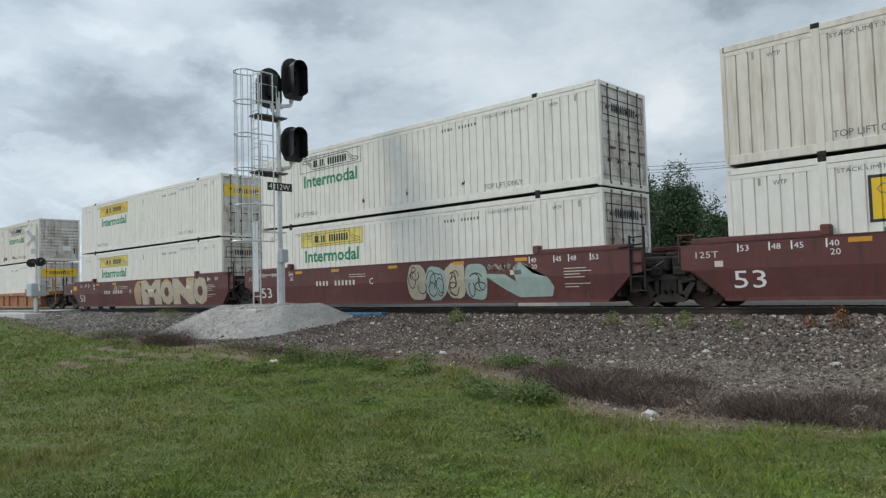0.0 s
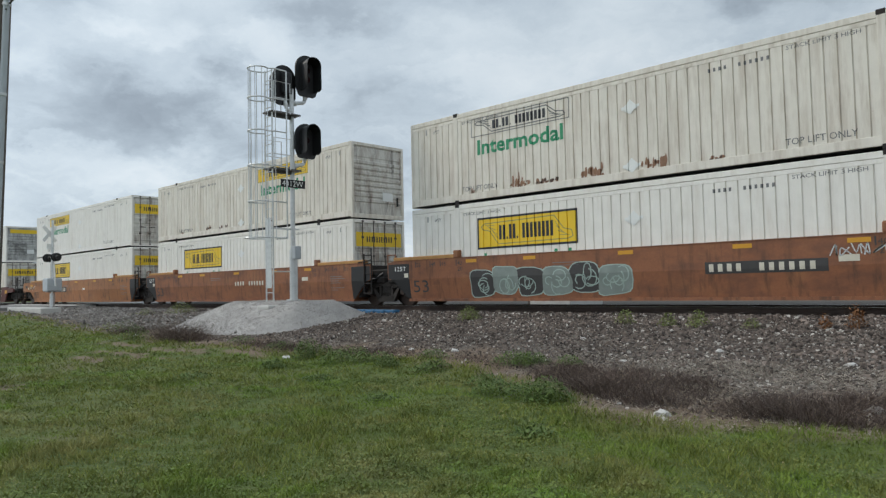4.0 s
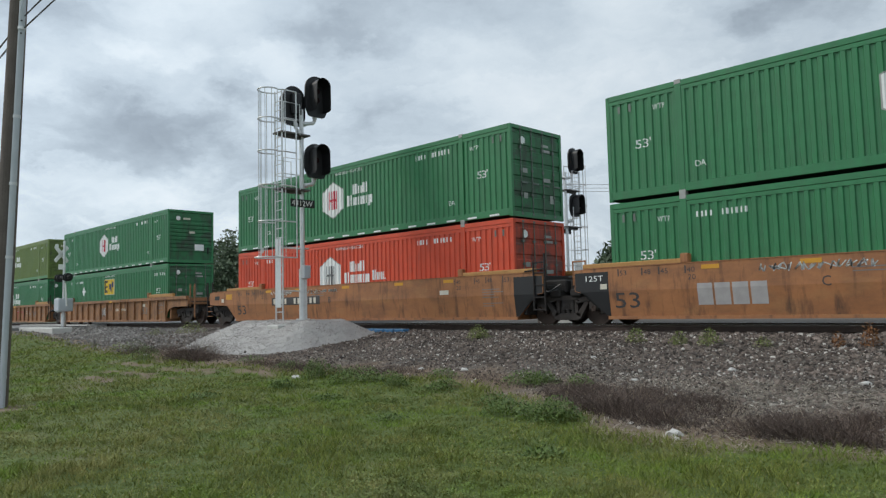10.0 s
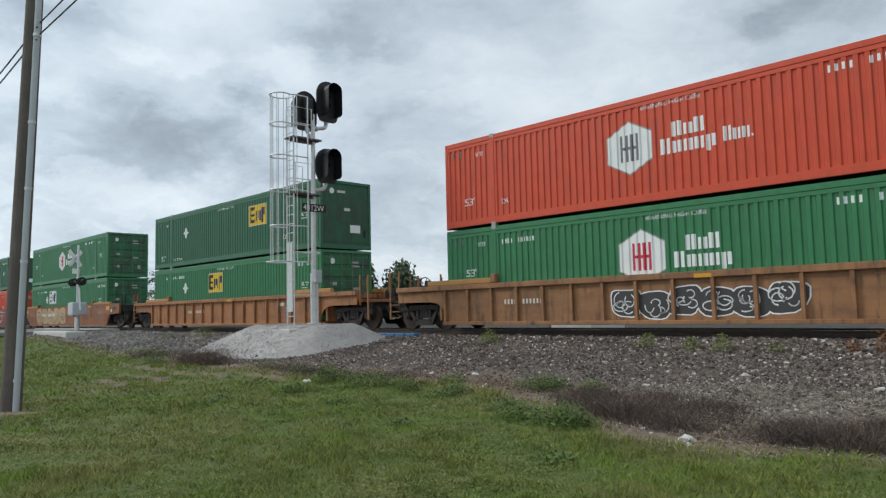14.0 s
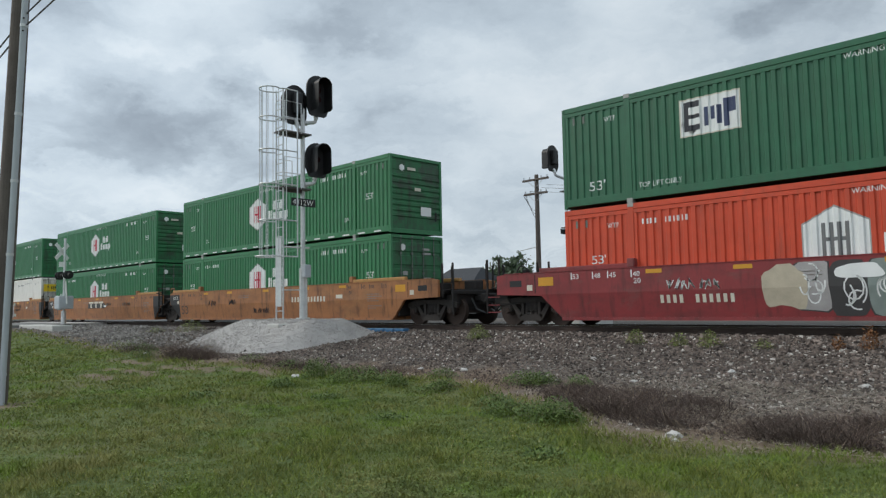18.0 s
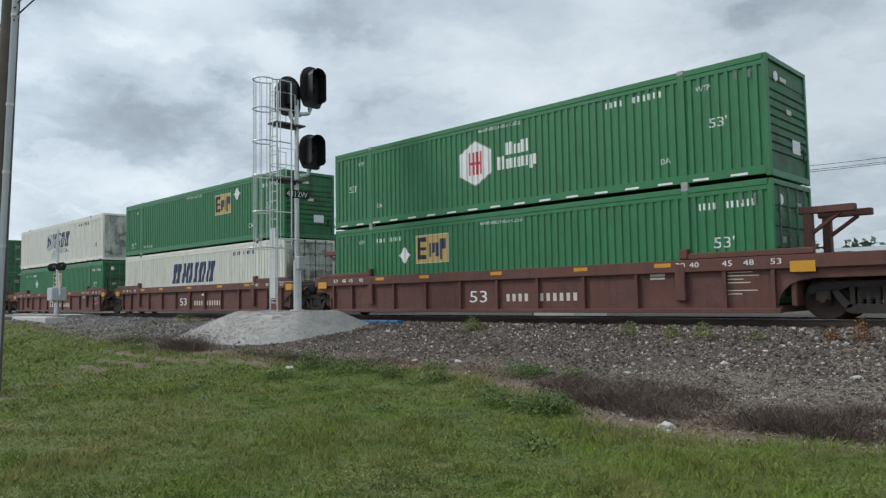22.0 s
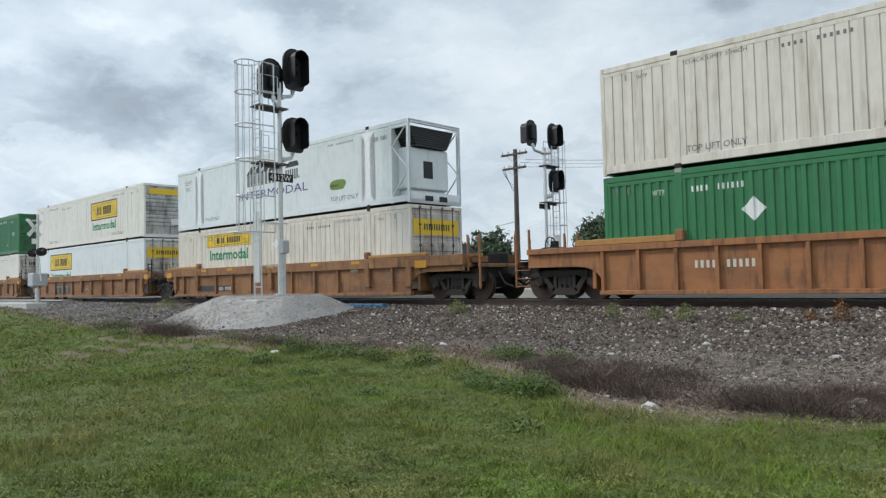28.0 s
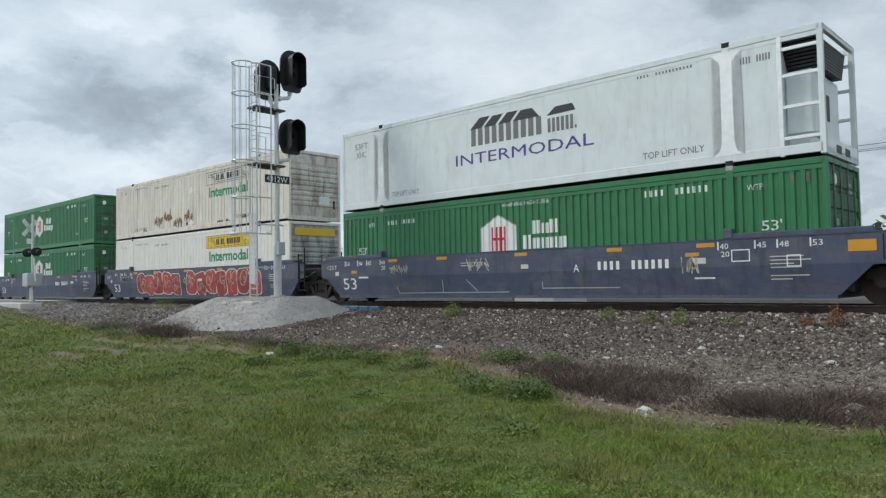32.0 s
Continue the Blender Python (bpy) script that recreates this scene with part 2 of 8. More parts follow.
M["letter_navy"] = paint("navy_lettering", (0.03, 0.045, 0.11), 0.45, vary=0.1)
M["letter_violet"] = paint("violet_lettering", (0.07, 0.05, 0.24), 0.45, vary=0.1)
M["letter_red"] = paint("red_lettering", (0.55, 0.03, 0.06), 0.45, vary=0.1)
M["car_orange"] = paint("weathered_orange_car_paint", (0.345, 0.142, 0.053), 0.62, vary=0.14, scale=1.2, grime=(0.16, 0.075, 0.04), grime_amount=0.75, grime_scale=(0.55, 1, 1.2), bump=0.1, streak=(0.055, 0.032, 0.022), streak_span=(0.52, 0.70), streak_amount=0.75, patch=(0.37, 0.18, 0.07), patch_amount=0.45)
M["car_tan"] = paint("faded_tan_orange_car_paint", (0.285, 0.134, 0.055), 0.65, vary=0.16, scale=1.2, grime=(0.12, 0.058, 0.034), grime_amount=0.8, grime_scale=(0.55, 1, 1.2), bump=0.1, streak=(0.055, 0.032, 0.022), streak_span=(0.52, 0.70), streak_amount=0.75, patch=(0.37, 0.18, 0.07), patch_amount=0.45)
M["car_rust"] = paint("rusty_orange_car_paint", (0.265, 0.102, 0.046), 0.7, vary=0.16, scale=1.2, grime=(0.11, 0.05, 0.035), grime_amount=0.8, grime_scale=(0.55, 1, 1.2), bump=0.12, streak=(0.055, 0.032, 0.022), streak_span=(0.52, 0.70), streak_amount=0.75, patch=(0.30, 0.13, 0.055), patch_amount=0.45)
M["car_maroon"] = paint("maroon_car_paint", (0.115, 0.033, 0.029), 0.6, vary=0.12, scale=1.2, grime=(0.07, 0.03, 0.025), grime_amount=0.7, grime_scale=(0.55, 1, 1.2), bump=0.08, streak=(0.035, 0.022, 0.020), streak_span=(0.52, 0.70), streak_amount=0.6, patch=(0.16, 0.075, 0.065), patch_amount=0.4)
M["car_brown"] = paint("brown_car_paint", (0.125, 0.045, 0.033), 0.65, vary=0.12, scale=1.2, grime=(0.07, 0.035, 0.028), grime_amount=0.7, grime_scale=(0.55, 1, 1.2), bump=0.08, streak=(0.035, 0.022, 0.020), streak_span=(0.52, 0.70), streak_amount=0.6, patch=(0.16, 0.075, 0.065), patch_amount=0.4)
M["car_red"] = paint("faded_red_car_paint", (0.24, 0.030, 0.032), 0.6, vary=0.12, scale=1.2, grime=(0.11, 0.03, 0.03), grime_amount=0.7, grime_scale=(0.55, 1, 1.2), bump=0.08, streak=(0.05, 0.022, 0.02), streak_span=(0.52, 0.70), streak_amount=0.6, patch=(0.16, 0.075, 0.065), patch_amount=0.4)
M["car_blue"] = paint("dusty_navy_blue_car_paint", (0.060, 0.075, 0.125), 0.6, vary=0.14, scale=1.2, grime=(0.14, 0.13, 0.13), grime_amount=0.6, grime_scale=(0.55, 1, 1.2), bump=0.08, streak=(0.03, 0.032, 0.04), streak_span=(0.52, 0.70), streak_amount=0.6, patch=(0.12, 0.13, 0.16), patch_amount=0.5)
M["undergear"] = paint("grimy_cast_steel", (0.018, 0.016, 0.015), 0.8, 0.1, vary=0.3, scale=5, grime=(0.050, 0.034, 0.027), grime_amount=0.5, bump=0.2)
M["truck_frame"] = paint("dusty_cast_truck_steel", (0.034, 0.027, 0.023), 0.75, 0.1, vary=0.3, scale=5, grime=(0.020, 0.017, 0.015), grime_amount=0.8, bump=0.2)
M["wheel_steel"] = paint("worn_wheel_steel", (0.055, 0.036, 0.028), 0.65, 0.35, vary=0.2, scale=5)
M["rail"] = paint("rail_steel", (0.075, 0.052, 0.042), 0.6, 0.5, vary=0.2, scale=4)
M["rail_head"] = paint("polished_rail_head", (0.55, 0.54, 0.52), 0.22, 1.0, vary=0.08)
M["tie"] = paint("creosoted_wooden_tie", (0.07, 0.055, 0.045), 0.9, vary=0.3, scale=4, bump=0.4)
M["safety_yellow"] = paint("yellow_reflective_strip", (0.60, 0.29, 0.02), 0.5, vary=0.08)
M["pole_wood"] = paint("weathered_pole_wood", (0.115, 0.094, 0.082), 0.9, vary=0.25, scale=2, grime=(0.08, 0.065, 0.055), grime_amount=0.6, grime_scale=(9, 9, 0.35), bump=0.5, bump_scale=30)
M["conduit"] = paint("grey_plastic_conduit", (0.42, 0.45, 0.48), 0.5, vary=0.08)
M["wire"] = paint("black_cable_sheath", (0.03, 0.03, 0.032), 0.6)
M["asphalt"] = paint("worn_asphalt", (0.19, 0.185, 0.18), 0.9, vary=0.15, scale=1.5, bump=0.3)
M["concrete"] = paint("pale_concrete", (0.50, 0.49, 0.46), 0.85, vary=0.12, scale=2)
M["blue"] = paint("blue_plastic_mat", (0.03, 0.13, 0.26), 0.5, vary=0.2, scale=6)
M["bark"] = paint("dark_bark", (0.07, 0.055, 0.045), 0.95, vary=0.3, scale=4, bump=0.5)
M["sheet_white"] = paint("pale_corrugated_sheet", (0.62, 0.66, 0.70), 0.5, vary=0.06)
M["sheet_roof"] = paint("grey_sheet_roof", (0.36, 0.38, 0.40), 0.6, vary=0.1)
M["shingle_dark"] = paint("dark_shingle_roof", (0.045, 0.047, 0.052), 0.85, vary=0.2)
M["siding"] = paint("pale_house_siding", (0.55, 0.55, 0.52), 0.7, vary=0.08)
M["window_glass"] = paint("dark_window_glass", (0.02, 0.025, 0.03), 0.08)
M["lens"] = paint("dark_signal_lens", (0.03, 0.012, 0.012), 0.1)
M["limestone"] = paint("white_limestone_lump", (0.52, 0.50, 0.47), 0.9, vary=0.15, scale=6, bump=0.3)


def island_material(name, dark, light, rough=0.9, tips=None):
    """One material for many small pieces: each piece takes its own tone between two colours."""
    m = bpy.data.materials.new(name)
    m.use_nodes = True
    n, lk = m.node_tree.nodes, m.node_tree.links
    g = n.new("ShaderNodeNewGeometry")
    r = n.new("ShaderNodeValToRGB")
    e = r.color_ramp.elements
    e[0].color, e[1].color = (*dark, 1), (*light, 1)
    if tips:
        e[1].position = 0.91
        e.new(0.95).color = (*tips, 1)
    lk.new(g.outputs["Random Per Island"], r.inputs[0])
    last = r.outputs[0]
    co = n.new("ShaderNodeTexCoord")
    t = n.new("ShaderNodeTexNoise")
    t.inputs["Scale"].default_value, t.inputs["Detail"].default_value = 0.7, 5
    lk.new(co.outputs["Object"], t.inputs["Vector"])
    rg = n.new("ShaderNodeMapRange")
    rg.inputs["From Min"].default_value, rg.inputs["From Max"].default_value = 0.3, 0.7
    rg.inputs["To Min"].default_value, rg.inputs["To Max"].default_value = 0.72, 1.25
    lk.new(t.outputs["Fac"], rg.inputs["Value"])
    mx = n.new("ShaderNodeMix")
    mx.data_type, mx.blend_type = "RGBA", "MULTIPLY"
    mx.inputs[0].default_value = 1.0
    lk.new(last, mx.inputs[6])
    lk.new(rg.outputs[0], mx.inputs[7])
    bs = n["Principled BSDF"]
    lk.new(mx.outputs[2], bs.inputs["Base Color"])
    bs.inputs["Roughness"].default_value = rough
    return m


def turf_material(name, dark, light, dry, lush):
    """Blades of many tones; broad patches are drier and yellower or fresher, by their place on the lawn."""
    m = bpy.data.materials.new(name)
    m.use_nodes = True
    n, lk = m.node_tree.nodes, m.node_tree.links
    g, co = n.new("ShaderNodeNewGeometry"), n.new("ShaderNodeTexCoord")
    r = n.new("ShaderNodeValToRGB")
    e = r.color_ramp.elements
    e[0].color, e[1].color = (*dark, 1), (*light, 1)
    e[1].position = 0.94
    e.new(0.97).color = (0.30, 0.26, 0.12, 1)
    lk.new(g.outputs["Random Per Island"], r.inputs[0])
    last = r.outputs[0]
    for scale, lo, hi, colour, most, seed in ((0.62, 0.50, 0.64, dry, 0.70, 0.0), (0.85, 0.50, 0.62, lush, 0.85, 40.0), (3.4, 0.52, 0.70, dry, 0.45, 80.0), (1.5, 0.50, 0.62, dark, 0.75, 60.0), (5.0, 0.50, 0.62, tuple(0.75 * q for q in dark), 0.55, 20.0)):
        mp = n.new("ShaderNodeMapping")
        mp.inputs["Location"].default_value = (seed, seed * 0.7, 0)
        lk.new(co.outputs["Object"], mp.inputs[0])
        t = n.new("ShaderNodeTexNoise")
        t.inputs["Scale"].default_value, t.inputs["Detail"].default_value, t.inputs["Roughness"].default_value = scale, 6, 0.62
        lk.new(mp.outputs[0], t.inputs["Vector"])
        rg = n.new("ShaderNodeMapRange")
        rg.inputs["From Min"].default_value, rg.inputs["From Max"].default_value, rg.inputs["To Max"].default_value = lo, hi, most
        lk.new(t.outputs["Fac"], rg.inputs["Value"])
        mx = n.new("ShaderNodeMix")
        mx.data_type = "RGBA"
        mx.inputs[7].default_value = (*colour, 1)
        lk.new(rg.outputs[0], mx.inputs[0])
        lk.new(last, mx.inputs[6])
        last = mx.outputs[2]
    bs = n["Principled BSDF"]
    lk.new(last, bs.inputs["Base Color"])
    bs.inputs["Roughness"].default_value = 0.75
    return m


M["grass"] = turf_material("grass_blades", (0.098, 0.125, 0.015), (0.242, 0.276, 0.042), (0.295, 0.258, 0.084), (0.172, 0.282, 0.022))
M["clover"] = turf_material("clover_leaves", (0.090, 0.138, 0.024), (0.200, 0.245, 0.055), (0.260, 0.250, 0.088), (0.142, 0.250, 0.035))
M["ballast"] = island_material("ballast_stone", (0.034, 0.026, 0.022), (0.240, 0.190, 0.160), 0.9, tips=(0.52, 0.48, 0.43))
M["fine_gravel"] = island_material("pale_crushed_limestone", (0.315, 0.295, 0.277), (0.435, 0.412, 0.388), 0.9)
M["verge_gravel"] = island_material("grey_verge_gravel", (0.12, 0.108, 0.098), (0.36, 0.335, 0.31), 0.9)
M["brush"] = island_material("dead_brown_twigs", (0.042, 0.029, 0.024), (0.140, 0.098, 0.078), 0.9, tips=(0.32, 0.25, 0.18))
M["weed"] = island_material("weed_leaves", (0.052, 0.092, 0.016), (0.140, 0.205, 0.042), 0.7)
M["weed_light"] = island_material("yellowish_weed_leaves", (0.12, 0.155, 0.040), (0.28, 0.32, 0.10), 0.7)
M["weed_rust"] = island_material("rust_brown_weed", (0.16, 0.062, 0.022), (0.32, 0.150, 0.055), 0.8)
M["leaf"] = island_material("dark_tree_leaves", (0.020, 0.044, 0.016), (0.072, 0.125, 0.045), 0.6)
# Leaf tones paled and greyed, so distance haze is in the colour.
M["leaf_far"] = island_material("haze_tinted_tree_leaves", (0.045, 0.072, 0.040), (0.105, 0.145, 0.075), 0.7)

for key, name, c in (("letter_red_faded", "faded_red_spray", (0.30, 0.05, 0.045)), ("patch_black", "black_paint_patch", (0.045, 0.042, 0.042)), ("patch_brown", "dark_brown_spray", (0.10, 0.055, 0.035)), ("spray_cream", "cream_spray", (0.46, 0.40, 0.30)), ("spray_mint", "pale_mint_spray", (0.33, 0.42, 0.38)),
                     ("spray_slate", "slate_green_spray", (0.21, 0.25, 0.23)), ("spray_grey", "silver_grey_spray", (0.36, 0.34, 0.33)), ("spray_tan", "tan_spray", (0.40, 0.29, 0.17)), ("spray_red", "bright_red_spray", (0.42, 0.06, 0.06)), ("olive_spray", "dull_yellow_spray", (0.34, 0.28, 0.10)),
                     ("letter_faint", "faint_grey_mark", (0.34, 0.34, 0.32)), ("rust_dark", "dark_rust", (0.085, 0.045, 0.03)), ("leaf_green", "leaf_green_badge", (0.16, 0.26, 0.05)), ("rust_brown", "brown_rust_stain", (0.27, 0.145, 0.085)), ("yellow_faded", "faded_yellow_vinyl", (0.72, 0.60, 0.17)), ("cap_ochre", "ochre_cap_paint", (0.40, 0.205, 0.06))):
    M[key] = paint(name, c, 0.6, vary=0.16, scale=4.0)


# ---- mesh helpers ----
def part(name, bm, material, parent, label=""):
    """Links a bmesh (or a finished mesh) as one mesh object under a thing or a part."""
    if isinstance(bm, bmesh.types.BMesh):
        me = bpy.data.meshes.new(name)
        bm.to_mesh(me)
        bm.free()
        me.materials.append(material)
    else:
        me = bm
    ob = new(name, me)
    if parent:
        ob.parent = parent
    if label:
        ob["label"] = label
    if name in ("marking", "fine_print", "stem_tuft", "sprayed_tag", "sprayed_line", "logo_scroll", "rust_stain", "rust_spot"):
        ob["kind"] = "stuff"
    return ob


def as_mesh(name, bm, material):
    me = bpy.data.meshes.new(name)
    bm.to_mesh(me)
    bm.free()
    me.materials.append(material)
    return me


def np_mesh(name, verts, faces, material, smooth=False):
    """A large mesh from arrays of corners and of equal-sided faces."""
    me = bpy.data.meshes.new(name)
    k = faces.shape[1]
    me.vertices.add(len(verts))
    me.vertices.foreach_set("co", np.asarray(verts, dtype=np.float32).ravel())
    me.loops.add(len(faces) * k)
    me.loops.foreach_set("vertex_index", np.asarray(faces, dtype=np.int32).ravel())
    me.polygons.add(len(faces))
    me.polygons.foreach_set("loop_start", np.arange(len(faces), dtype=np.int32) * k)
    me.polygons.foreach_set("use_smooth", np.full(len(faces), smooth))
    me.update(calc_edges=True)
    me.validate()
    me.materials.append(material)
    return me


def box(bm, x0, x1, y0, y1, z0, z1, bevel=0.0):
    r = bmesh.ops.create_cube(bm, size=1.0)
    m = Matrix.Translation(((x0 + x1) / 2, (y0 + y1) / 2, (z0 + z1) / 2)) @ Matrix.Diagonal((x1 - x0, y1 - y0, z1 - z0, 1))
    bmesh.ops.transform(bm, matrix=m, verts=r["verts"])
    if bevel:
        es = list({e for v in r["verts"] for e in v.link_edges})
        bmesh.ops.bevel(bm, geom=es, offset=bevel, segments=1, affect="EDGES")


def boxes(*rows, bevel=0.0):
    bm = bmesh.new()
    for r in rows:
        box(bm, *r, bevel=bevel)
    return bm


def rod(bm, a, b, r, r2=None, sides=8):
    a, b = Vector(a), Vector(b)
    d = b - a
    q = d.to_track_quat("Z", "Y").to_matrix().to_4x4()
    bmesh.ops.create_cone(bm, cap_ends=True, segments=sides, radius1=r, radius2=r if r2 is None else r2, depth=d.length,
                          matrix=Matrix.Translation((a + b) / 2) @ q)


def rods(*rows, sides=8):
    bm = bmesh.new()
    for r in rows:
        rod(bm, *r, sides=sides)
    return bm


def tube(pts, r, sides=6):
    """One bent pipe through points."""
    pts = [Vector(p) for p in pts]
    bm = bmesh.new()
    rings = []
    for i, p in enumerate(pts):
        way = (pts[min(i + 1, len(pts) - 1)] - pts[max(i - 1, 0)]).normalized()
        u = way.cross(Vector((0, 0, 1)) if abs(way.z) < 0.9 else Vector((1, 0, 0))).normalized()
        w = way.cross(u)
        rings.append([bm.verts.new(p + (u * math.cos(a) + w * math.sin(a)) * r) for a in [k * math.tau / sides for k in range(sides)]])
    for a, b in zip(rings, rings[1:]):
        for k in range(sides):
            bm.faces.new((a[k - 1], a[k], b[k], b[k - 1]))
    bm.faces.new(rings[0])
    bm.faces.new(rings[-1][::-1])
    bmesh.ops.recalc_face_normals(bm, faces=bm.faces)
    return bm


def prism(outline, y0, y1):
    """A plate with an outline of (x, z) corners between two y."""
    bm = bmesh.new()
    a = [bm.verts.new((x, y0, z)) for x, z in outline]
    b = [bm.verts.new((x, y1, z)) for x, z in outline]
    bm.faces.new(a)
    bm.faces.new(b[::-1])
    for i in range(len(a)):
        j = (i + 1) % len(a)
        bm.faces.new((a[j], a[i], b[i], b[j]))
    bmesh.ops.recalc_face_normals(bm, faces=bm.faces)
    return bm


def smooth01(a, b, v):
    t = np.clip((v - a) / (b - a), 0, 1)
    return t * t * (3 - 2 * t)


# ---- ground ----
PROFILE_Y = (-400, 0, 7.0, 8.6, 10.5, 13.0, 15.0, 16.3, 16.75, 19.5, 21.0, 23.0, 30, 60, 3000)
PROFILE_Z = (-1.3, -0.97, -0.95, -0.90, -0.78, -0.56, -0.36, -0.22, -0.19, -0.19, -0.35, -0.55, -0.6, -0.65, -0.9)


def ground_z(x, y):
    x, y = np.asarray(x, float), np.asarray(y, float)
    z = np.interp(y, PROFILE_Y, PROFILE_Z)
    near = smooth01(16.2, 15.0, y)
    z = z + near * (0.035 * np.sin(x * 0.9 + y * 0.5) * np.sin(y * 0.8) + 0.02 * np.sin(x * 2.3 + 1) * np.sin(y * 2.1 + x * 0.4))
    # towards the crossing the ground rises to the road
    rise = smooth01(-30, -48, x) * smooth01(4, 13, y) * (y < 16.3)
    z = z * (1 - 0.75 * rise) - 0.05 * rise
    return z


GRASS_EDGE_X = (-90, -40, -32, -25, -19, -13, -10, -8.25, -6.2, -5.1, -4.4, -3.0, -2.1, 6)
GRASS_EDGE_Y = (12.2, 11.6, 10.9, 10.2, 9.5, 9.75, 9.75, 9.55, 8.35, 7.65, 7.5, 7.55, 8.0, 8.3)


def grass_edge(x):
    return np.interp(x, GRASS_EDGE_X, GRASS_EDGE_Y) + 0.14 * np.sin(np.asarray(x) * 1.7) + 0.12 * np.sin(np.asarray(x) * 4.1)


def bare_spots(x, y):
    """Thin or trodden places in the lawn."""
    spots = np.hypot((x + 14.4), (y - 3.4) * 1.1) < 0.75 + 0.2 * np.sin(x * 9)
    for cx, cy, rx, ry in ((-18.5, 6.6, 1.0, 0.3), (-19.0, 7.7, 2.2, 0.4), (-18.4, 8.7, 2.0, 0.4), (-22.0, 8.9, 1.5, 0.35), (-15.5, 9.2, 1.5, 0.25)):
        spots = spots | (np.hypot((x - cx) / rx, (y - cy) / ry) < 0.8 + 0.3 * np.sin(x * 5 + y * 7))
    return spots


def ground_material():
    """Turf near the camera, bare soil along its edge, grey gravel towards the track, by the place on the ground."""
    m = bpy.data.materials.new("ground_turf_soil_gravel")
    m.use_nodes = True
    n, lk = m.node_tree.nodes, m.node_tree.links
    bs = n["Principled BSDF"]
    at = n.new("ShaderNodeAttribute")
    at.attribute_name = "cover"
    co = n.new("ShaderNodeTexCoord")

    def noise_node(scale, detail=6, rough=0.6):
        t = n.new("ShaderNodeTexNoise")
        t.inputs["Scale"].default_value, t.inputs["Detail"].default_value, t.inputs["Roughness"].default_value = scale, detail, rough
        lk.new(co.outputs["Object"], t.inputs["Vector"])
        return t

    def ramp(src, stops):
        r = n.new("ShaderNodeValToRGB")
        e = r.color_ramp.elements
        e[0].position, e[0].color = stops[0][0], (*stops[0][1], 1)
        e[1].position, e[1].color = stops[-1][0], (*stops[-1][1], 1)
        for p, c in stops[1:-1]:
            e.new(p).color = (*c, 1)
        lk.new(src, r.inputs[0])
        return r.outputs[0]

    def mix(f, a, b):
        x = n.new("ShaderNodeMix")
        x.data_type = "RGBA"
        lk.new(f, x.inputs[0])
        lk.new(a, x.inputs[6])
        lk.new(b, x.inputs[7])
        return x.outputs[2]
    turf = ramp(noise_node(0.55, 8, 0.65).outputs["Fac"], [(0.3, (0.062, 0.090, 0.018)), (0.5, (0.085, 0.120, 0.024)), (0.66, (0.120, 0.130, 0.045)), (0.8, (0.15, 0.13, 0.07))])
    soil = ramp(noise_node(2.2, 8).outputs["Fac"], [(0.3, (0.12, 0.080, 0.052)), (0.7, (0.22, 0.16, 0.112))])
    v = n.new("ShaderNodeTexVoronoi")
    v.inputs["Scale"].default_value = 16
    lk.new(co.outputs["Object"], v.inputs["Vector"])
    stones = ramp(v.outputs["Color"], [(0.1, (0.070, 0.060, 0.053)), (0.55, (0.14, 0.124, 0.111)), (0.95, (0.25, 0.225, 0.203))])
    patch = ramp(noise_node(0.5, 6).outputs["Fac"], [(0.35, (0.62, 0.6, 0.58)), (0.7, (1.1, 1.06, 1.0))])
    mul = n.new("ShaderNodeMix")
    mul.data_type, mul.blend_type = "RGBA", "MULTIPLY"
    mul.inputs[0].default_value = 1
    lk.new(stones, mul.inputs[6])
    lk.new(patch, mul.inputs[7])
    sep = n.new("ShaderNodeSeparateColor")
    lk.new(at.outputs["Color"], sep.inputs[0])
    base = mix(sep.outputs[1], turf, soil)
    base = mix(sep.outputs[0], base, mul.outputs[2])
    # Blue channel: dark ballast with the train's shade put into its colour.
    base = mix(sep.outputs[2], base, ramp(noise_node(9, 6).outputs["Fac"], [(0.3, (0.022, 0.020, 0.018)), (0.75, (0.075, 0.066, 0.058))]))
    lk.new(base, bs.inputs["Base Color"])
    bs.inputs["Roughness"].default_value = 0.95
    bp = n.new("ShaderNodeBump")
    bp.inputs["Strength"].default_value, bp.inputs["Distance"].default_value = 0.7, 0.03
    lk.new(v.outputs["Distance"], bp.inputs["Height"])
    lk.new(bp.outputs[0], bs.inputs["Normal"])
    return m


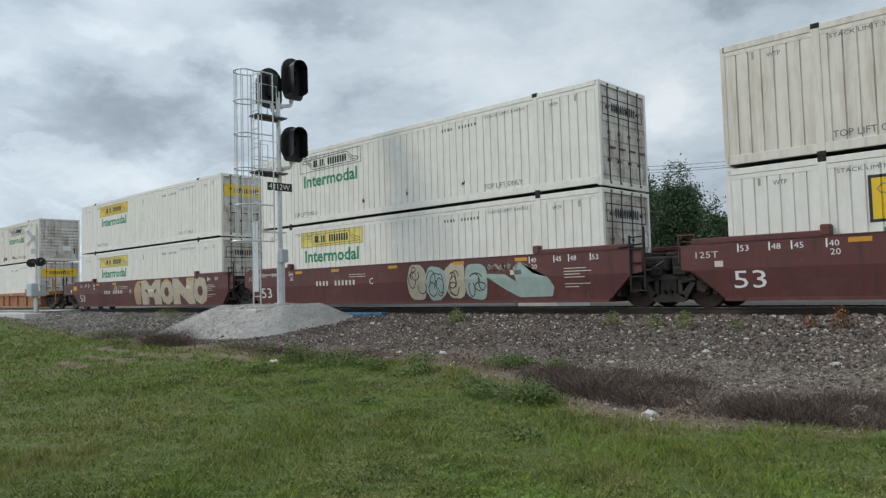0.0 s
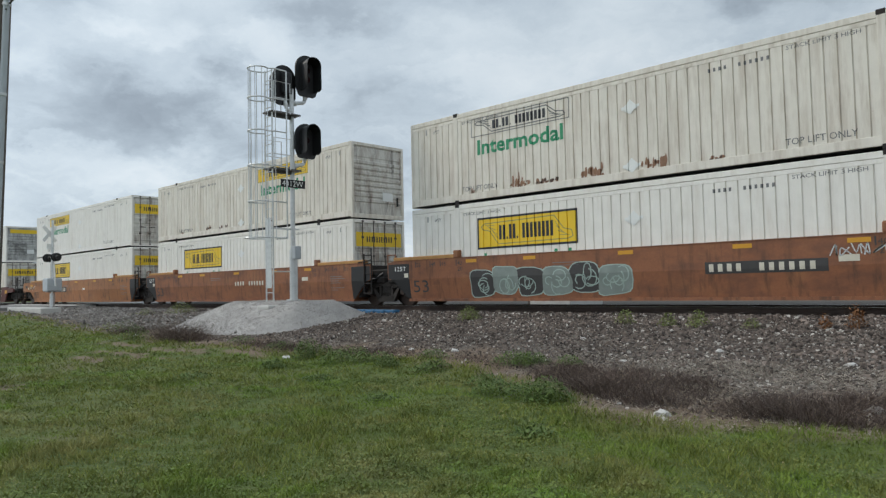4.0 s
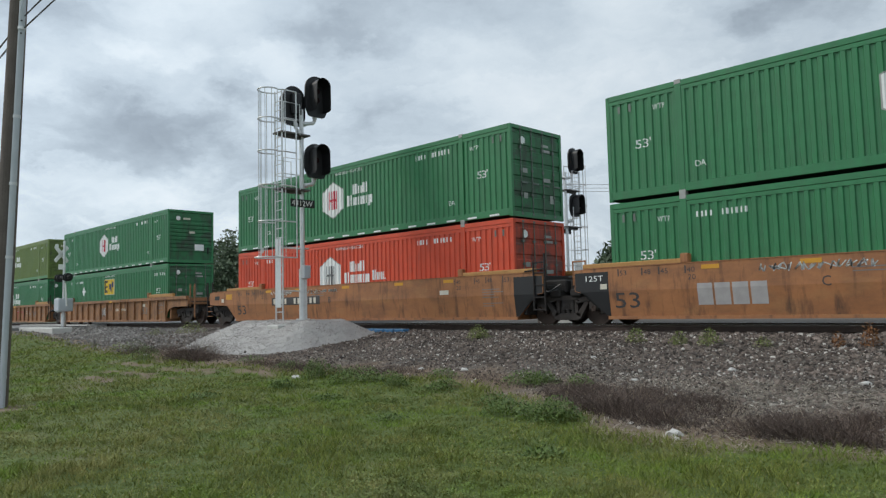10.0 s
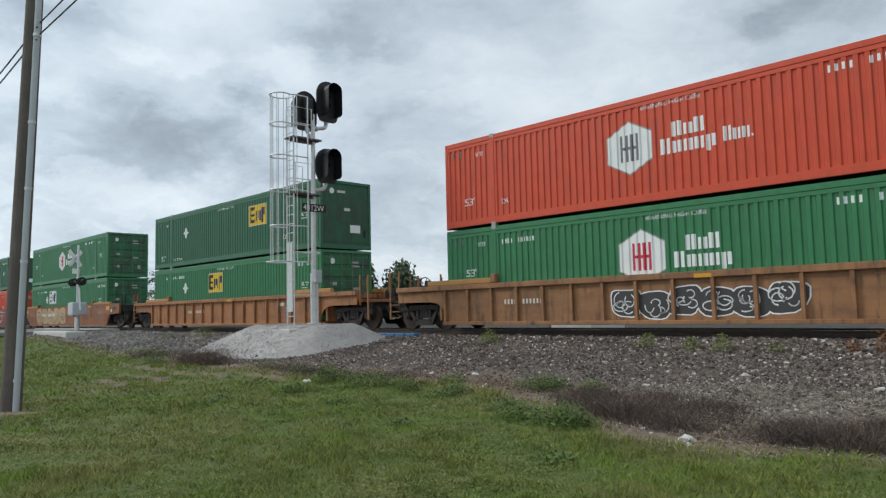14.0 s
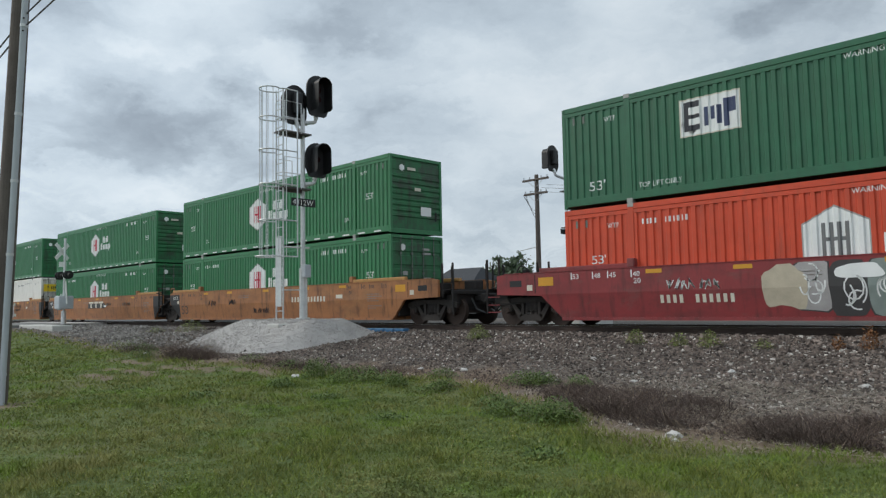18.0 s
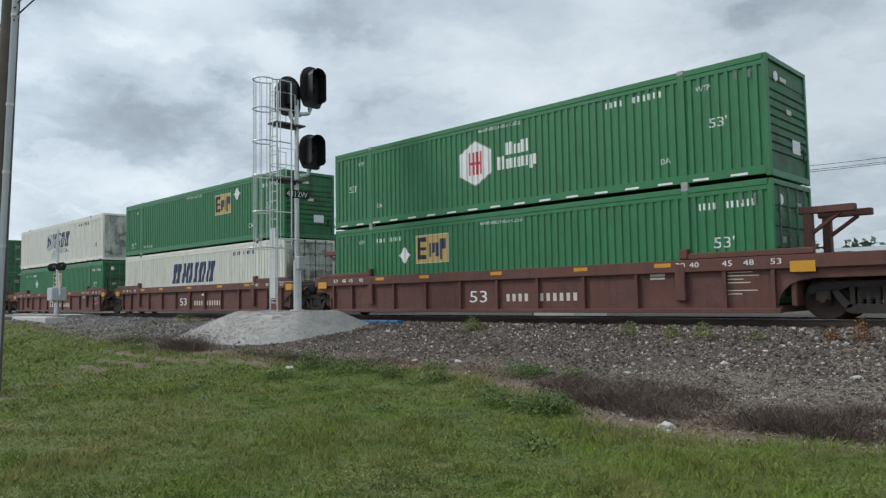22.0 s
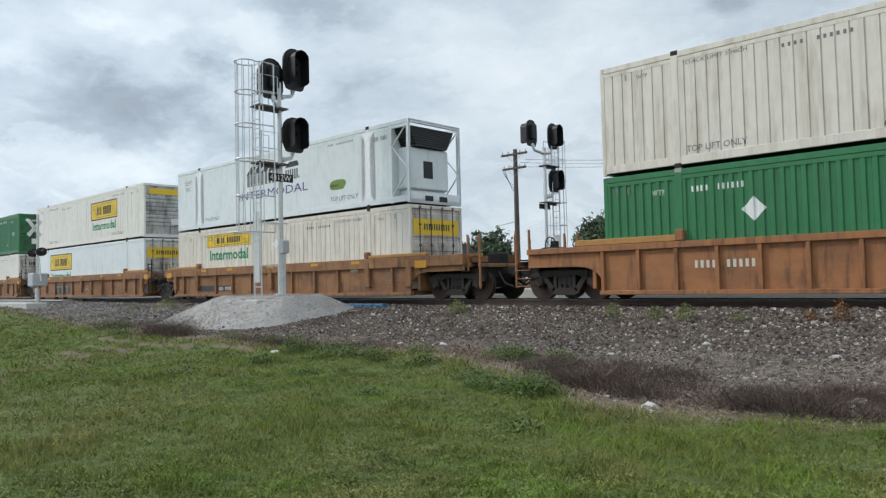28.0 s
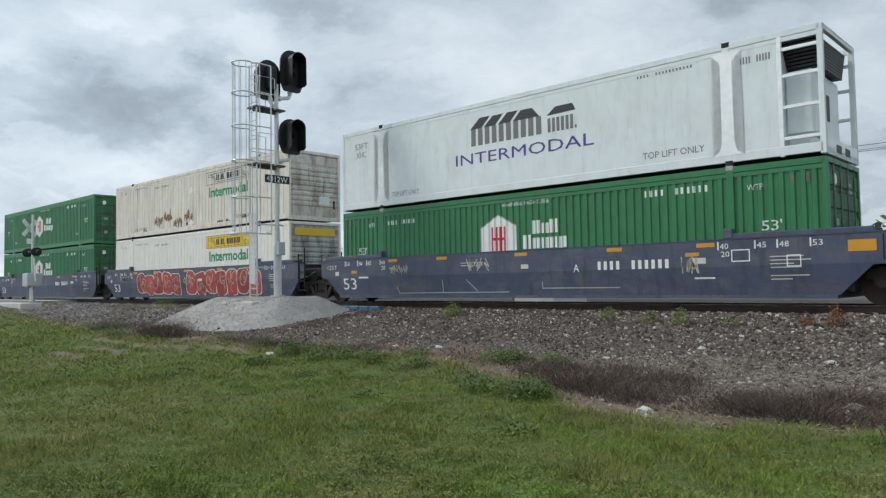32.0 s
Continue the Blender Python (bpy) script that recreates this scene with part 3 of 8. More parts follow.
def build_ground():
    xs = np.unique(np.concatenate([-np.geomspace(90, 3500, 18), np.arange(-90, -34, 1.5), np.arange(-34, 8, 0.25), np.geomspace(8, 3500, 26)]))
    ys = np.unique(np.concatenate([-np.geomspace(4, 3500, 18), np.arange(-4, 3, 1.0), np.arange(3, 24, 0.25), np.geomspace(24, 3500, 30)]))
    gx, gy = np.meshgrid(xs, ys)
    z = ground_z(gx, gy)
    nx, ny = len(xs), len(ys)
    idx = np.arange(nx * ny).reshape(ny, nx)
    faces = np.stack([idx[:-1, :-1], idx[:-1, 1:], idx[1:, 1:], idx[1:, :-1]], -1).reshape(-1, 4)
    me = np_mesh("ground", np.stack([gx, gy, z], -1).reshape(-1, 3), faces, ground_material(), True)
    edge = grass_edge(gx)
    wob = 0.45 * np.sin(gx * 3.1 + gy * 2.0) + 0.3 * np.sin(gx * 7.0 - gy * 5.0)
    gravel = np.where(gy < 24, smooth01(edge + 0.5, edge + 2.2, gy + wob), smooth01(84, 78, gy)) * (gx > -120)
    soil = smooth01(edge - 0.45, edge + 0.15, gy + wob * 0.5) * (gy < 24)
    soil = np.maximum(soil, bare_spots(gx, gy) * 0.9)
    # Strip beyond the rails painted darker, for dark ballast and the train's shade.
    shaded_ballast = smooth01(18.9, 19.6, gy + 0.3 * wob) * smooth01(46.0, 42.0, gy + wob)
    cols = np.zeros((nx * ny, 4), np.float32)
    cols[:, 0], cols[:, 1], cols[:, 2], cols[:, 3] = gravel.ravel(), soil.ravel(), shaded_ballast.ravel(), 1
    a = me.color_attributes.new("cover", "FLOAT_COLOR", "POINT")
    a.data.foreach_set("color", cols.ravel())
    ob = new("ground", me)
    tagged(ob, "mown green lawn running into bare soil and grey gravel", "ground", kind="structure")


build_ground()


# ---- track ----
def build_track():
    y0 = TRACK_Y
    for side in (-1, 1):
        c = y0 + side * 0.7525
        half = [(0.07, -0.172), (0.07, -0.160), (0.011, -0.145), (0.009, -0.045), (0.036, -0.036), (0.036, -0.004)]
        bm = bmesh.new()
        ring = [(c + p, q) for p, q in half] + [(c - p, q) for p, q in reversed(half)]
        a, b = [bm.verts.new((-900, p, q)) for p, q in ring], [bm.verts.new((700, p, q)) for p, q in ring]
        for k in range(len(ring)):
            bm.faces.new((a[k], a[k - 1], b[k - 1], b[k]))
        bmesh.ops.recalc_face_normals(bm, faces=bm.faces)
        rl = part("rail", bm, M["rail"], None)
        tagged(rl, "long rusty steel rail on wooden ties", "rail", "rails of the main track", "structure")
        part("running_surface", boxes((-900, 700, c - 0.03, c + 0.03, -0.004, 0.0)), M["rail_head"], rl, "polished top of the rail")
    tie_me = as_mesh("tie", boxes((-0.115, 0.115, -1.3, 1.3, -0.36, -0.176), bevel=0.012), M["tie"])
    bed = new("tie_row")
    bed.location = (0, y0, 0)
    tagged(bed, "dark creosoted wooden ties bedded in grey ballast", "railway ties", kind="structure")
    for i in range(150):
        t = part("tie", tie_me, None, bed)
        t.location.x = -75 + i * 0.533
    far = bmesh.new()
    for i in range(40):
        box(far, -100 + i * 0.6, -99.77 + i * 0.6, -1.3, 1.3, -0.36, -0.176)
    tagged(part("distant_ties", far, M["tie"], bed), kind="stuff")


build_track()


# ---- the train ----
BOX_L, BOX_H, BOX_W = 16.154, 2.90, 2.591
FLOOR_Z, MID_Z = 0.335, 3.235
HALF = BOX_W / 2
POSTS = (2.08, 14.07)


def shift(t):
    """How far the train has come after t seconds."""
    return 18.68 * t + 0.00725 * t * t


def breaks(style):
    """Corners (x, depth) of a side sheet seen from above."""
    pts, x, pitch = [], 0.1, {"groove": 0.28, "wave": 0.228}.get(style, 0.9)
    while x < BOX_L - 0.1:
        if style == "groove":
            pts += [(x, 0.0), (x + 0.243, 0.0), (x + 0.253, 0.032), (x + 0.269, 0.032), (x + pitch, 0.0)]
        elif style == "wave":
            pts += [(x, 0.0), (x + 0.096, 0.0), (x + 0.118, 0.034), (x + 0.206, 0.034), (x + pitch, 0.0)]
        else:
            pts += [(x, 0.0), (x + pitch, 0.0)]
        x += pitch
    return [p for i, p in enumerate(pts) if i == 0 or p[0] > pts[i - 1][0] + 1e-5]


def depth_at(style, x):
    b = breaks(style)
    return float(np.interp(x, [p[0] for p in b], [p[1] for p in b]))


CACHE = {}


def cached(key, make):
    if key not in CACHE:
        CACHE[key] = make()
    return CACHE[key]


def side_sheet(style, colour, end=BOX_L - 0.1):
    def make():
        bm = bmesh.new()
        pts = [p for p in breaks(style) if p[0] < end] + [(end, 0.0)]
        low, high = [bm.verts.new((x, -HALF + 0.012 + d, 0.282)) for x, d in pts], [bm.verts.new((x, -HALF + 0.012 + d, 2.622)) for x, d in pts]
        for i in range(len(pts) - 1):
            bm.faces.new((low[i], low[i + 1], high[i + 1], high[i]))
        box(bm, 0.1, end, -HALF + 0.06, -HALF + 0.08, 0.282, 2.77)
        return as_mesh("side_wall", bm, M[colour])
    return cached(("side", style, colour, end), make)


def simple(key, colour, *rows, bevel=0.0):
    return cached((key, colour), lambda: as_mesh(key, boxes(*rows, bevel=bevel), M[colour]))


def drape(bm, style, offset=0.005):
    """Lays flat artwork, drawn in x and z, over the ridges of a container's side."""
    vs = bm.verts
    x0, x1 = min(v.co.x for v in vs), max(v.co.x for v in vs)
    if style != "flat":
        for bx, _ in breaks(style):
            if x0 < bx < x1:
                bmesh.ops.bisect_plane(bm, geom=bm.verts[:] + bm.edges[:] + bm.faces[:], plane_co=(bx, 0, 0), plane_no=(1, 0, 0))
    b = breaks(style)
    bx, bd = [p[0] for p in b], [p[1] for p in b]
    for v in bm.verts:
        v.co.y = -HALF + 0.012 - offset + float(np.interp(v.co.x, bx, bd)) + v.co.y
    return bm


def text_mesh(words, size, width=None, bold=0.0):
    """Flat lettering in x and z, its lower left at the origin, fitted to a width."""
    def make():
        cu = bpy.data.curves.new("lettering", "FONT")
        cu.body, cu.size, cu.resolution_u, cu.offset = words, size / 0.70, 2, bold
        ob = bpy.data.objects.new("lettering", cu)
        scene.collection.objects.link(ob)
        bpy.context.view_layer.update()
        me = bpy.data.meshes.new_from_object(ob.evaluated_get(bpy.context.evaluated_depsgraph_get()))
        bpy.data.objects.remove(ob)
        bpy.data.curves.remove(cu)
        return me
    me = cached(("text", words, size, bold), make)
    bm = bmesh.new()
    bm.from_mesh(me)
    x0, x1 = min(v.co.x for v in bm.verts), max(v.co.x for v in bm.verts)
    k = width / (x1 - x0) if width else 1.0
    for v in bm.verts:
        v.co = Vector(((v.co.x - x0) * k, 0, v.co.y))
    for f in bm.faces:
        if f.normal.y > 0:
            f.normal_flip()
    return bm


def quads(*rows):
    """Flat upright patches: lists of (x, z) corners."""
    bm = bmesh.new()
    for r in rows:
        bm.faces.new([bm.verts.new((x, 0, z)) for x, z in r])
    bmesh.ops.triangulate(bm, faces=[f for f in bm.faces if len(f.verts) > 4])
    bmesh.ops.recalc_face_normals(bm, faces=bm.faces)
    return bm


def rect(x0, x1, z0, z1, slant=0.0):
    return [(x0, z0), (x1, z0), (x1 + slant, z1), (x0 + slant, z1)]


def art(key, name, make, style, colour, parent, label="", offset=0.005):
    me = cached(("art", key, style, colour), lambda: as_mesh(name, drape(make(), style, offset), M[colour]))
    return part(name, me, None, parent, label)


def frame_rects(x0, x1, z0, z1, w):
    return [rect(x0, x1, z0, z0 + w), rect(x0, x1, z1 - w, z1), rect(x0, x0 + w, z0 + w, z1 - w), rect(x1 - w, x1, z0 + w, z1 - w)]


def word_bars(x0, x1, z0, z1, counts, gap=0.18):
    """Plain bars of the size of a brand's words: each count is the number of letters of one word."""
    n = sum(counts) + gap * 3 * (len(counts) - 1)
    w, x, rows = (x1 - x0) / n, x0, []
    for c in counts:
        for _ in range(c):
            rows.append(rect(x, x + w * (1 - gap), z0, z1))
            x += w
        x += w * gap * 3
    return rows


def name_bars(x0, x1, z0, z1, pattern):
    """Pairs of plain bars the size of a name's letters: t tall, s short, p short and hanging, d a dot, a space is a gap."""
    size = {"t": 1.0, "s": 0.92, "p": 0.92, "d": 0.34, " ": 0.40}
    w, x, rows = (x1 - x0) / sum(size[c] for c in pattern), x0, []
    h = z1 - z0
    for c in pattern:
        a, b = x + 0.09 * w, x + size[c] * w - 0.07 * w
        k = 0.40 * (b - a)
        hi = z1 if c == "t" else z0 + 0.76 * h
        if c == "d":
            rows.append(rect(a, b, z0, z0 + 0.17 * h))
        elif c != " ":
            rows += [rect(a, a + k, z0 - 0.24 * h if c == "p" else z0, hi), rect(b - k, b, z0, hi)]
        x += size[c] * w
    return rows


def logo_freight(parent, style, look_, x0):
    """A haulier's panel: a long name as plain shapes on a scrolled banner, over the word Intermodal."""
    x1 = x0 + 3.66
    panel = {"Y": "yellow", "B": "yellow", "F": "yellow_faded"}.get(look_)
    z0, z1 = 2.02, 2.60
    if look_ == "B":
        z0, z1 = (1.34, 2.38) if x0 > 8 else ((1.50, 2.52) if x0 < 2.7 else (1.41, 2.38))
    if panel:
        art(("fp", look_, x0), "logo_panel", lambda: quads(rect(x0, x1, z0, z1)), style, panel, parent, "yellow vinyl panel")
    line = "letter_black" if look_ == "B" else ("olive_spray" if look_ in "YF" else "letter_grey")
    w = 0.06 if look_ == "B" else 0.022
    art(("fl", look_, x0), "logo_border", lambda: quads(*frame_rects(x0, x1, z0, z1, w)), style, line, parent, offset=0.009)
    h = z1 - z0
    a, b = x0 + 0.16, x1 - 0.16
    scroll = stroke([(a + 0.06, z0 + h * 0.62), (a, z0 + h * 0.70), (a + 0.10, z0 + h * 0.80), (b - 0.62, z0 + h * 0.86), (b - 0.30, z0 + h * 0.46), (b - 0.04, z0 + h * 0.40), (b, z0 + h * 0.22), (b - 0.16, z0 + h * 0.16), (a + 0.66, z0 + h * 0.14), (a + 0.34, z0 + h * 0.56), (a + 0.06, z0 + h * 0.62)], 0.03)
    for k in range(4):
        scroll += stroke([(a + 0.16 + 0.08 * k, z0 + h * (0.76 - 0.05 * k)), (a + 0.52 + 0.05 * k, z0 + h * (0.72 - 0.14 * k))], 0.02) + stroke([(b - 0.12 - 0.08 * k, z0 + h * (0.26 + 0.03 * k)), (b - 0.46 - 0.04 * k, z0 + h * (0.28 + 0.13 * k))], 0.02)
    art(("fg", look_, x0), "logo_scroll", lambda: quads(*scroll), style, "olive_spray" if panel else "letter_grey", parent, "thin drawn scroll", 0.007)
    art(("fw", look_, x0), "logo_mark", lambda: quads(*name_bars(x0 + 0.84, x1 - 0.80, z0 + h * 0.27, z0 + h * 0.72, "tdtd tttt")), style, "letter_black", parent, "black shapes of a name", 0.010)
    if look_ != "N":
        zt = z0 - 0.56

        def word():
            bm = text_mesh("Intermodal", 0.44, 3.2, 0.017)
            bmesh.ops.translate(bm, vec=(x0 + 0.24, 0, zt), verts=bm.verts)
            return bm
        art(("fi", look_, x0), "lettering", word, style, "letter_green", parent, "green lettering")


def hexagon(cx, cz, w, h):
    return [(cx, cz - h / 2), (cx + w / 2, cz - h / 4), (cx + w / 2, cz + h / 4), (cx, cz + h / 2), (cx - w / 2, cz + h / 4), (cx - w / 2, cz - h / 4)]


def logo_hub(parent, style, inc=False, red=True):
    cx, cz = (6.95, 1.57) if inc else (7.18, 1.57)
    art(("hr", inc), "logo_rim", lambda: quads(hexagon(cx, cz, 1.36, 1.47)), style, "letter_faint", parent, offset=0.0035)
    art(("hx", inc), "logo_badge", lambda: quads(hexagon(cx, cz, 1.29, 1.39)), style, "white", parent, "white hexagon badge")
    bars = [rect(cx - 0.28, cx - 0.19, cz - 0.36, cz + 0.36), rect(cx - 0.12, cx - 0.04, cz - 0.36, cz + 0.36), rect(cx + 0.04, cx + 0.12, cz - 0.36, cz + 0.36),
            rect(cx + 0.19, cx + 0.28, cz - 0.36, cz + 0.36), rect(cx - 0.19, cx - 0.12, cz - 0.04, cz + 0.04), rect(cx + 0.12, cx + 0.19, cz - 0.04, cz + 0.04), rect(cx - 0.04, cx + 0.04, cz - 0.04, cz + 0.04)]
    art(("hb", inc, red), "logo_mark", lambda: quads(*bars), style, "letter_red" if red else "letter_grey", parent, offset=0.009)
    x0 = cx + 0.92
    words = name_bars(x0 + 0.28, x0 + 1.20, cz + 0.08, cz + 0.46, "tst") + name_bars(x0 - 0.04, x0 + 1.48, cz - 0.34, cz + 0.06, "tsssp")
    if inc:
        words += name_bars(x0 + 1.62, x0 + 2.38, cz - 0.28, cz + 0.08, "tssd")
    art(("ht", inc), "logo_name", lambda: quads(*words), style, "white", parent, "white shapes of a name")


def logo_panel_small(parent, style, x0, ground, z0=1.44):
    x1, z1 = x0 + 1.52, z0 + 0.95
    art(("ep", x0, ground, z0), "logo_panel", lambda: quads(rect(x0, x1, z0, z1)), style, ground, parent, "square logo panel")
    art(("ef", x0, ground, z0), "logo_border", lambda: quads(*frame_rects(x0, x1, z0, z1, 0.03)), style, "cream_mark", parent, offset=0.009)
    art(("en", x0, ground, z0), "logo_mark", lambda: quads(rect(x0 + 0.10, x0 + 0.52, z0 + 0.14, z1 - 0.08), ), style, "letter_black", parent, offset=0.009)
    art(("eo", x0, ground, z0), "logo_slot", lambda: quads(rect(x0 + 0.24, x0 + 0.56, z0 + 0.54, z0 + 0.72), rect(x0 + 0.24, x0 + 0.56, z0 + 0.28, z0 + 0.44)), style, ground, parent, offset=0.012)
    art(("em", x0, ground, z0), "logo_mark", lambda: quads(rect(x0 + 0.62, x0 + 0.74, z0 + 0.20, z0 + 0.66), rect(x0 + 0.79, x0 + 0.90, z0 + 0.34, z0 + 0.66), rect(x0 + 0.95, x0 + 1.06, z0 + 0.20, z0 + 0.66), rect(x0 + 1.12, x0 + 1.24, z0 + 0.10, z0 + 0.78), rect(x0 + 1.24, x0 + 1.42, z0 + 0.44, z0 + 0.78)), style, "letter_navy", parent, offset=0.009)


def logo_slant(parent, style, small=False):
    """A bold slanted five-letter name as bars, with the word below it."""
    rows = []
    for x, w in ((5.86, 0.36), (6.30, 0.36), (6.92, 0.28), (7.28, 0.28), (7.64, 0.28), (8.14, 0.30), (8.62, 0.30), (9.0, 0.22), (9.42, 0.22), (9.72, 0.34)):
        rows.append(rect(x, x + w, 1.24, 2.22, 0.26))
    art(("sw",), "logo_name", lambda: quads(*rows), style, "letter_navy", parent, "dark navy slanted name shapes")
    if small:
        def word():
            bm = text_mesh("INTERMODAL", 0.28, 3.05)
            bmesh.ops.translate(bm, vec=(7.2, 0, 0.86), verts=bm.verts)
            return bm
        art(("swi",), "lettering", word, style, "letter_navy", parent)


def logo_reefer(parent, style):
    rows = name_bars(6.15, 8.85, 1.56, 2.08, "ttttt") + name_bars(9.0, 10.0, 1.56, 2.08, "sssd")
    art(("pn",), "logo_name", lambda: quads(*rows), style, "letter_grey", parent, "grey block name shapes")
    cap = [[(6.15, 2.08), (6.55, 2.40), (6.95, 2.40), (6.62, 2.08)], [(6.70, 2.08), (7.05, 2.38), (7.45, 2.38), (7.15, 2.08)], [(7.25, 2.08), (7.60, 2.38), (8.0, 2.38), (7.7, 2.08)], [(7.8, 2.08), (8.1, 2.36), (8.5, 2.36), (8.75, 2.08)], [(9.0, 2.04), (9.3, 2.26), (9.85, 2.26), (9.95, 2.06)]]
    art(("pc",), "logo_shadow", lambda: quads(*cap), style, "letter_black", parent)

    def word():
        bm = text_mesh("INTERMODAL", 0.34, 4.95)
        bmesh.ops.translate(bm, vec=(5.55, 0, 1.02), verts=bm.verts)
        return bm
    art(("pi",), "lettering", word, style, "letter_violet", parent, "violet lettering")


def small_text(parent, style, colour, words, x, z, size, width=None):
    def word():
        bm = text_mesh(words, size, width)
        bmesh.ops.translate(bm, vec=(x, 0, z), verts=bm.verts)
        return bm
    ob = art(("st", words, x, z, size), "lettering", word, style, colour, parent)
    if size < 0.3:
        tagged(ob, kind="stuff")


def number_bars(parent, style, colour, x0, x1, z0, z1, n):
    art(("nb", x0, x1, z0, n), "marking", lambda: quads(*word_bars(x0, x1, z0, z1, (4, n), 0.55)), style, colour, parent)


def end_doors(thing, colour, trim, yellow):
    """Two hinged doors with lock rods at the leading end."""
    x = BOX_L
    for s in (-1, 1):
        def make(s=s):
            bm = bmesh.new()
            y0, y1 = (s * 0.008, s * 1.17) if s > 0 else (-1.17, -0.008)
            prof = [(0.2, 0.05)]
            for i in range(5):
                z = 0.32 + i * 0.485
                prof += [(z, 0.05), (z + 0.03, 0.026), (z + 0.33, 0.026), (z + 0.36, 0.05)]
            prof += [(2.74, 0.05)]
            a = [bm.verts.new((x - d, y0, z)) for z, d in prof]
            b = [bm.verts.new((x - d, y1, z)) for z, d in prof]
            for i in range(len(prof) - 1):
                bm.faces.new((a[i], b[i], b[i + 1], a[i + 1]))
            bm.faces.new([bm.verts.new((x - 0.09, y, z)) for y, z in ((y0, 0.2), (y0, 2.74), (y1, 2.74), (y1, 0.2))])
            return as_mesh("door", bm, M[colour])
        d = part("door", cached(("door", colour, s), make), None, thing)
        for k in (0.28, 0.82):
            def make_rod(s=s, k=k):
                bm = rods(((x - 0.012, s * k, 0.12), (x - 0.012, s * k, 2.82), 0.017))
                for z in (0.14, 0.75, 1.5, 2.2, 2.8):
                    box(bm, x - 0.05, x + 0.006, s * k - 0.05, s * k + 0.05, z - 0.035, z + 0.035)
                box(bm, x - 0.012, x + 0.012, s * k - 0.02, s * k + 0.30, 1.08, 1.13)
                return as_mesh("lock_rod", bm, M[trim])
            part("lock_rod", cached(("rod", s, k, trim), make_rod), None, d)
        for z in (0.4, 1.0, 1.7, 2.4):
            part("hinge", simple("hinge" + "np"[s > 0], colour, (x - 0.06, x - 0.01, s * 1.2 - 0.05, s * 1.2 + 0.05, 0, 0.14)), None, d).location.z = z
    if not yellow and colour == "jb_end":
        part("logo_border", simple("end_border", "letter_black", (x - 0.024, x - 0.02, -1.08, 1.08, 2.44, 2.47), (x - 0.024, x - 0.02, -1.08, 1.08, 1.96, 1.99), (x - 0.024, x - 0.02, -1.08, -1.05, 1.99, 2.44), (x - 0.024, x - 0.02, 1.05, 1.08, 1.99, 2.44)), None, thing)
        part("logo_mark", simple("end_bars", "letter_black", *[(x - 0.02, x - 0.017, -0.62 + i * 0.12, -0.56 + i * 0.12, 2.08, 2.34) for i in range(11)]), None, thing)
    if yellow:
        part("logo_panel", simple("end_panel", "yellow", (x - 0.024, x - 0.02, -1.12, 1.12, 1.86, 2.4)), None, thing, "yellow vinyl panel")
        part("logo_mark", simple("end_panel_bars", "letter_black", *[(x - 0.02, x - 0.017, -0.62 + i * 0.12, -0.56 + i * 0.12, 2.02, 2.24) for i in range(11)]), None, thing)


def end_front(thing, colour, look_):
    x = BOX_L

    def make():
        if look_ == "plain":
            prof = [(0.17, 0.05), (0.3, 0.05), (0.31, 0.04), (2.66, 0.04), (2.67, 0.05), (2.77, 0.05)]
        else:
            prof = [(0.17, 0.06)]
            for i in range(8):
                z = 0.62 + i * 0.205
                prof += [(z, 0.055), (z + 0.03, 0.022), (z + 0.13, 0.022), (z + 0.16, 0.055)]
            prof += [(2.32, 0.055), (2.34, 0.04), (2.66, 0.04), (2.68, 0.055), (2.77, 0.055)]
        bm = bmesh.new()
        a = [bm.verts.new((x - d, -1.2, z)) for z, d in prof]
        b = [bm.verts.new((x - d, 1.2, z)) for z, d in prof]
        for i in range(len(prof) - 1):
            bm.faces.new((a[i], b[i], b[i + 1], a[i + 1]))
        c = [bm.verts.new((x - 0.1, y, z)) for y, z in ((-1.2, 0.17), (1.2, 0.17), (1.2, 2.77), (-1.2, 2.77))]
        bm.faces.new(c[::-1])
        return as_mesh("end_wall", bm, M[colour])
    e = part("end_wall", cached(("endf", colour, look_), make), None, thing)
    part("data_plate", simple("end_plate", "white", (x - 0.02, x - 0.012, 0.2, 0.72, 0.72, 1.05)), None, e)
    part("vent", simple("end_vent", "dark", (x - 0.02, x - 0.008, 0.92, 1.0, 0.55, 0.9)), None, e)


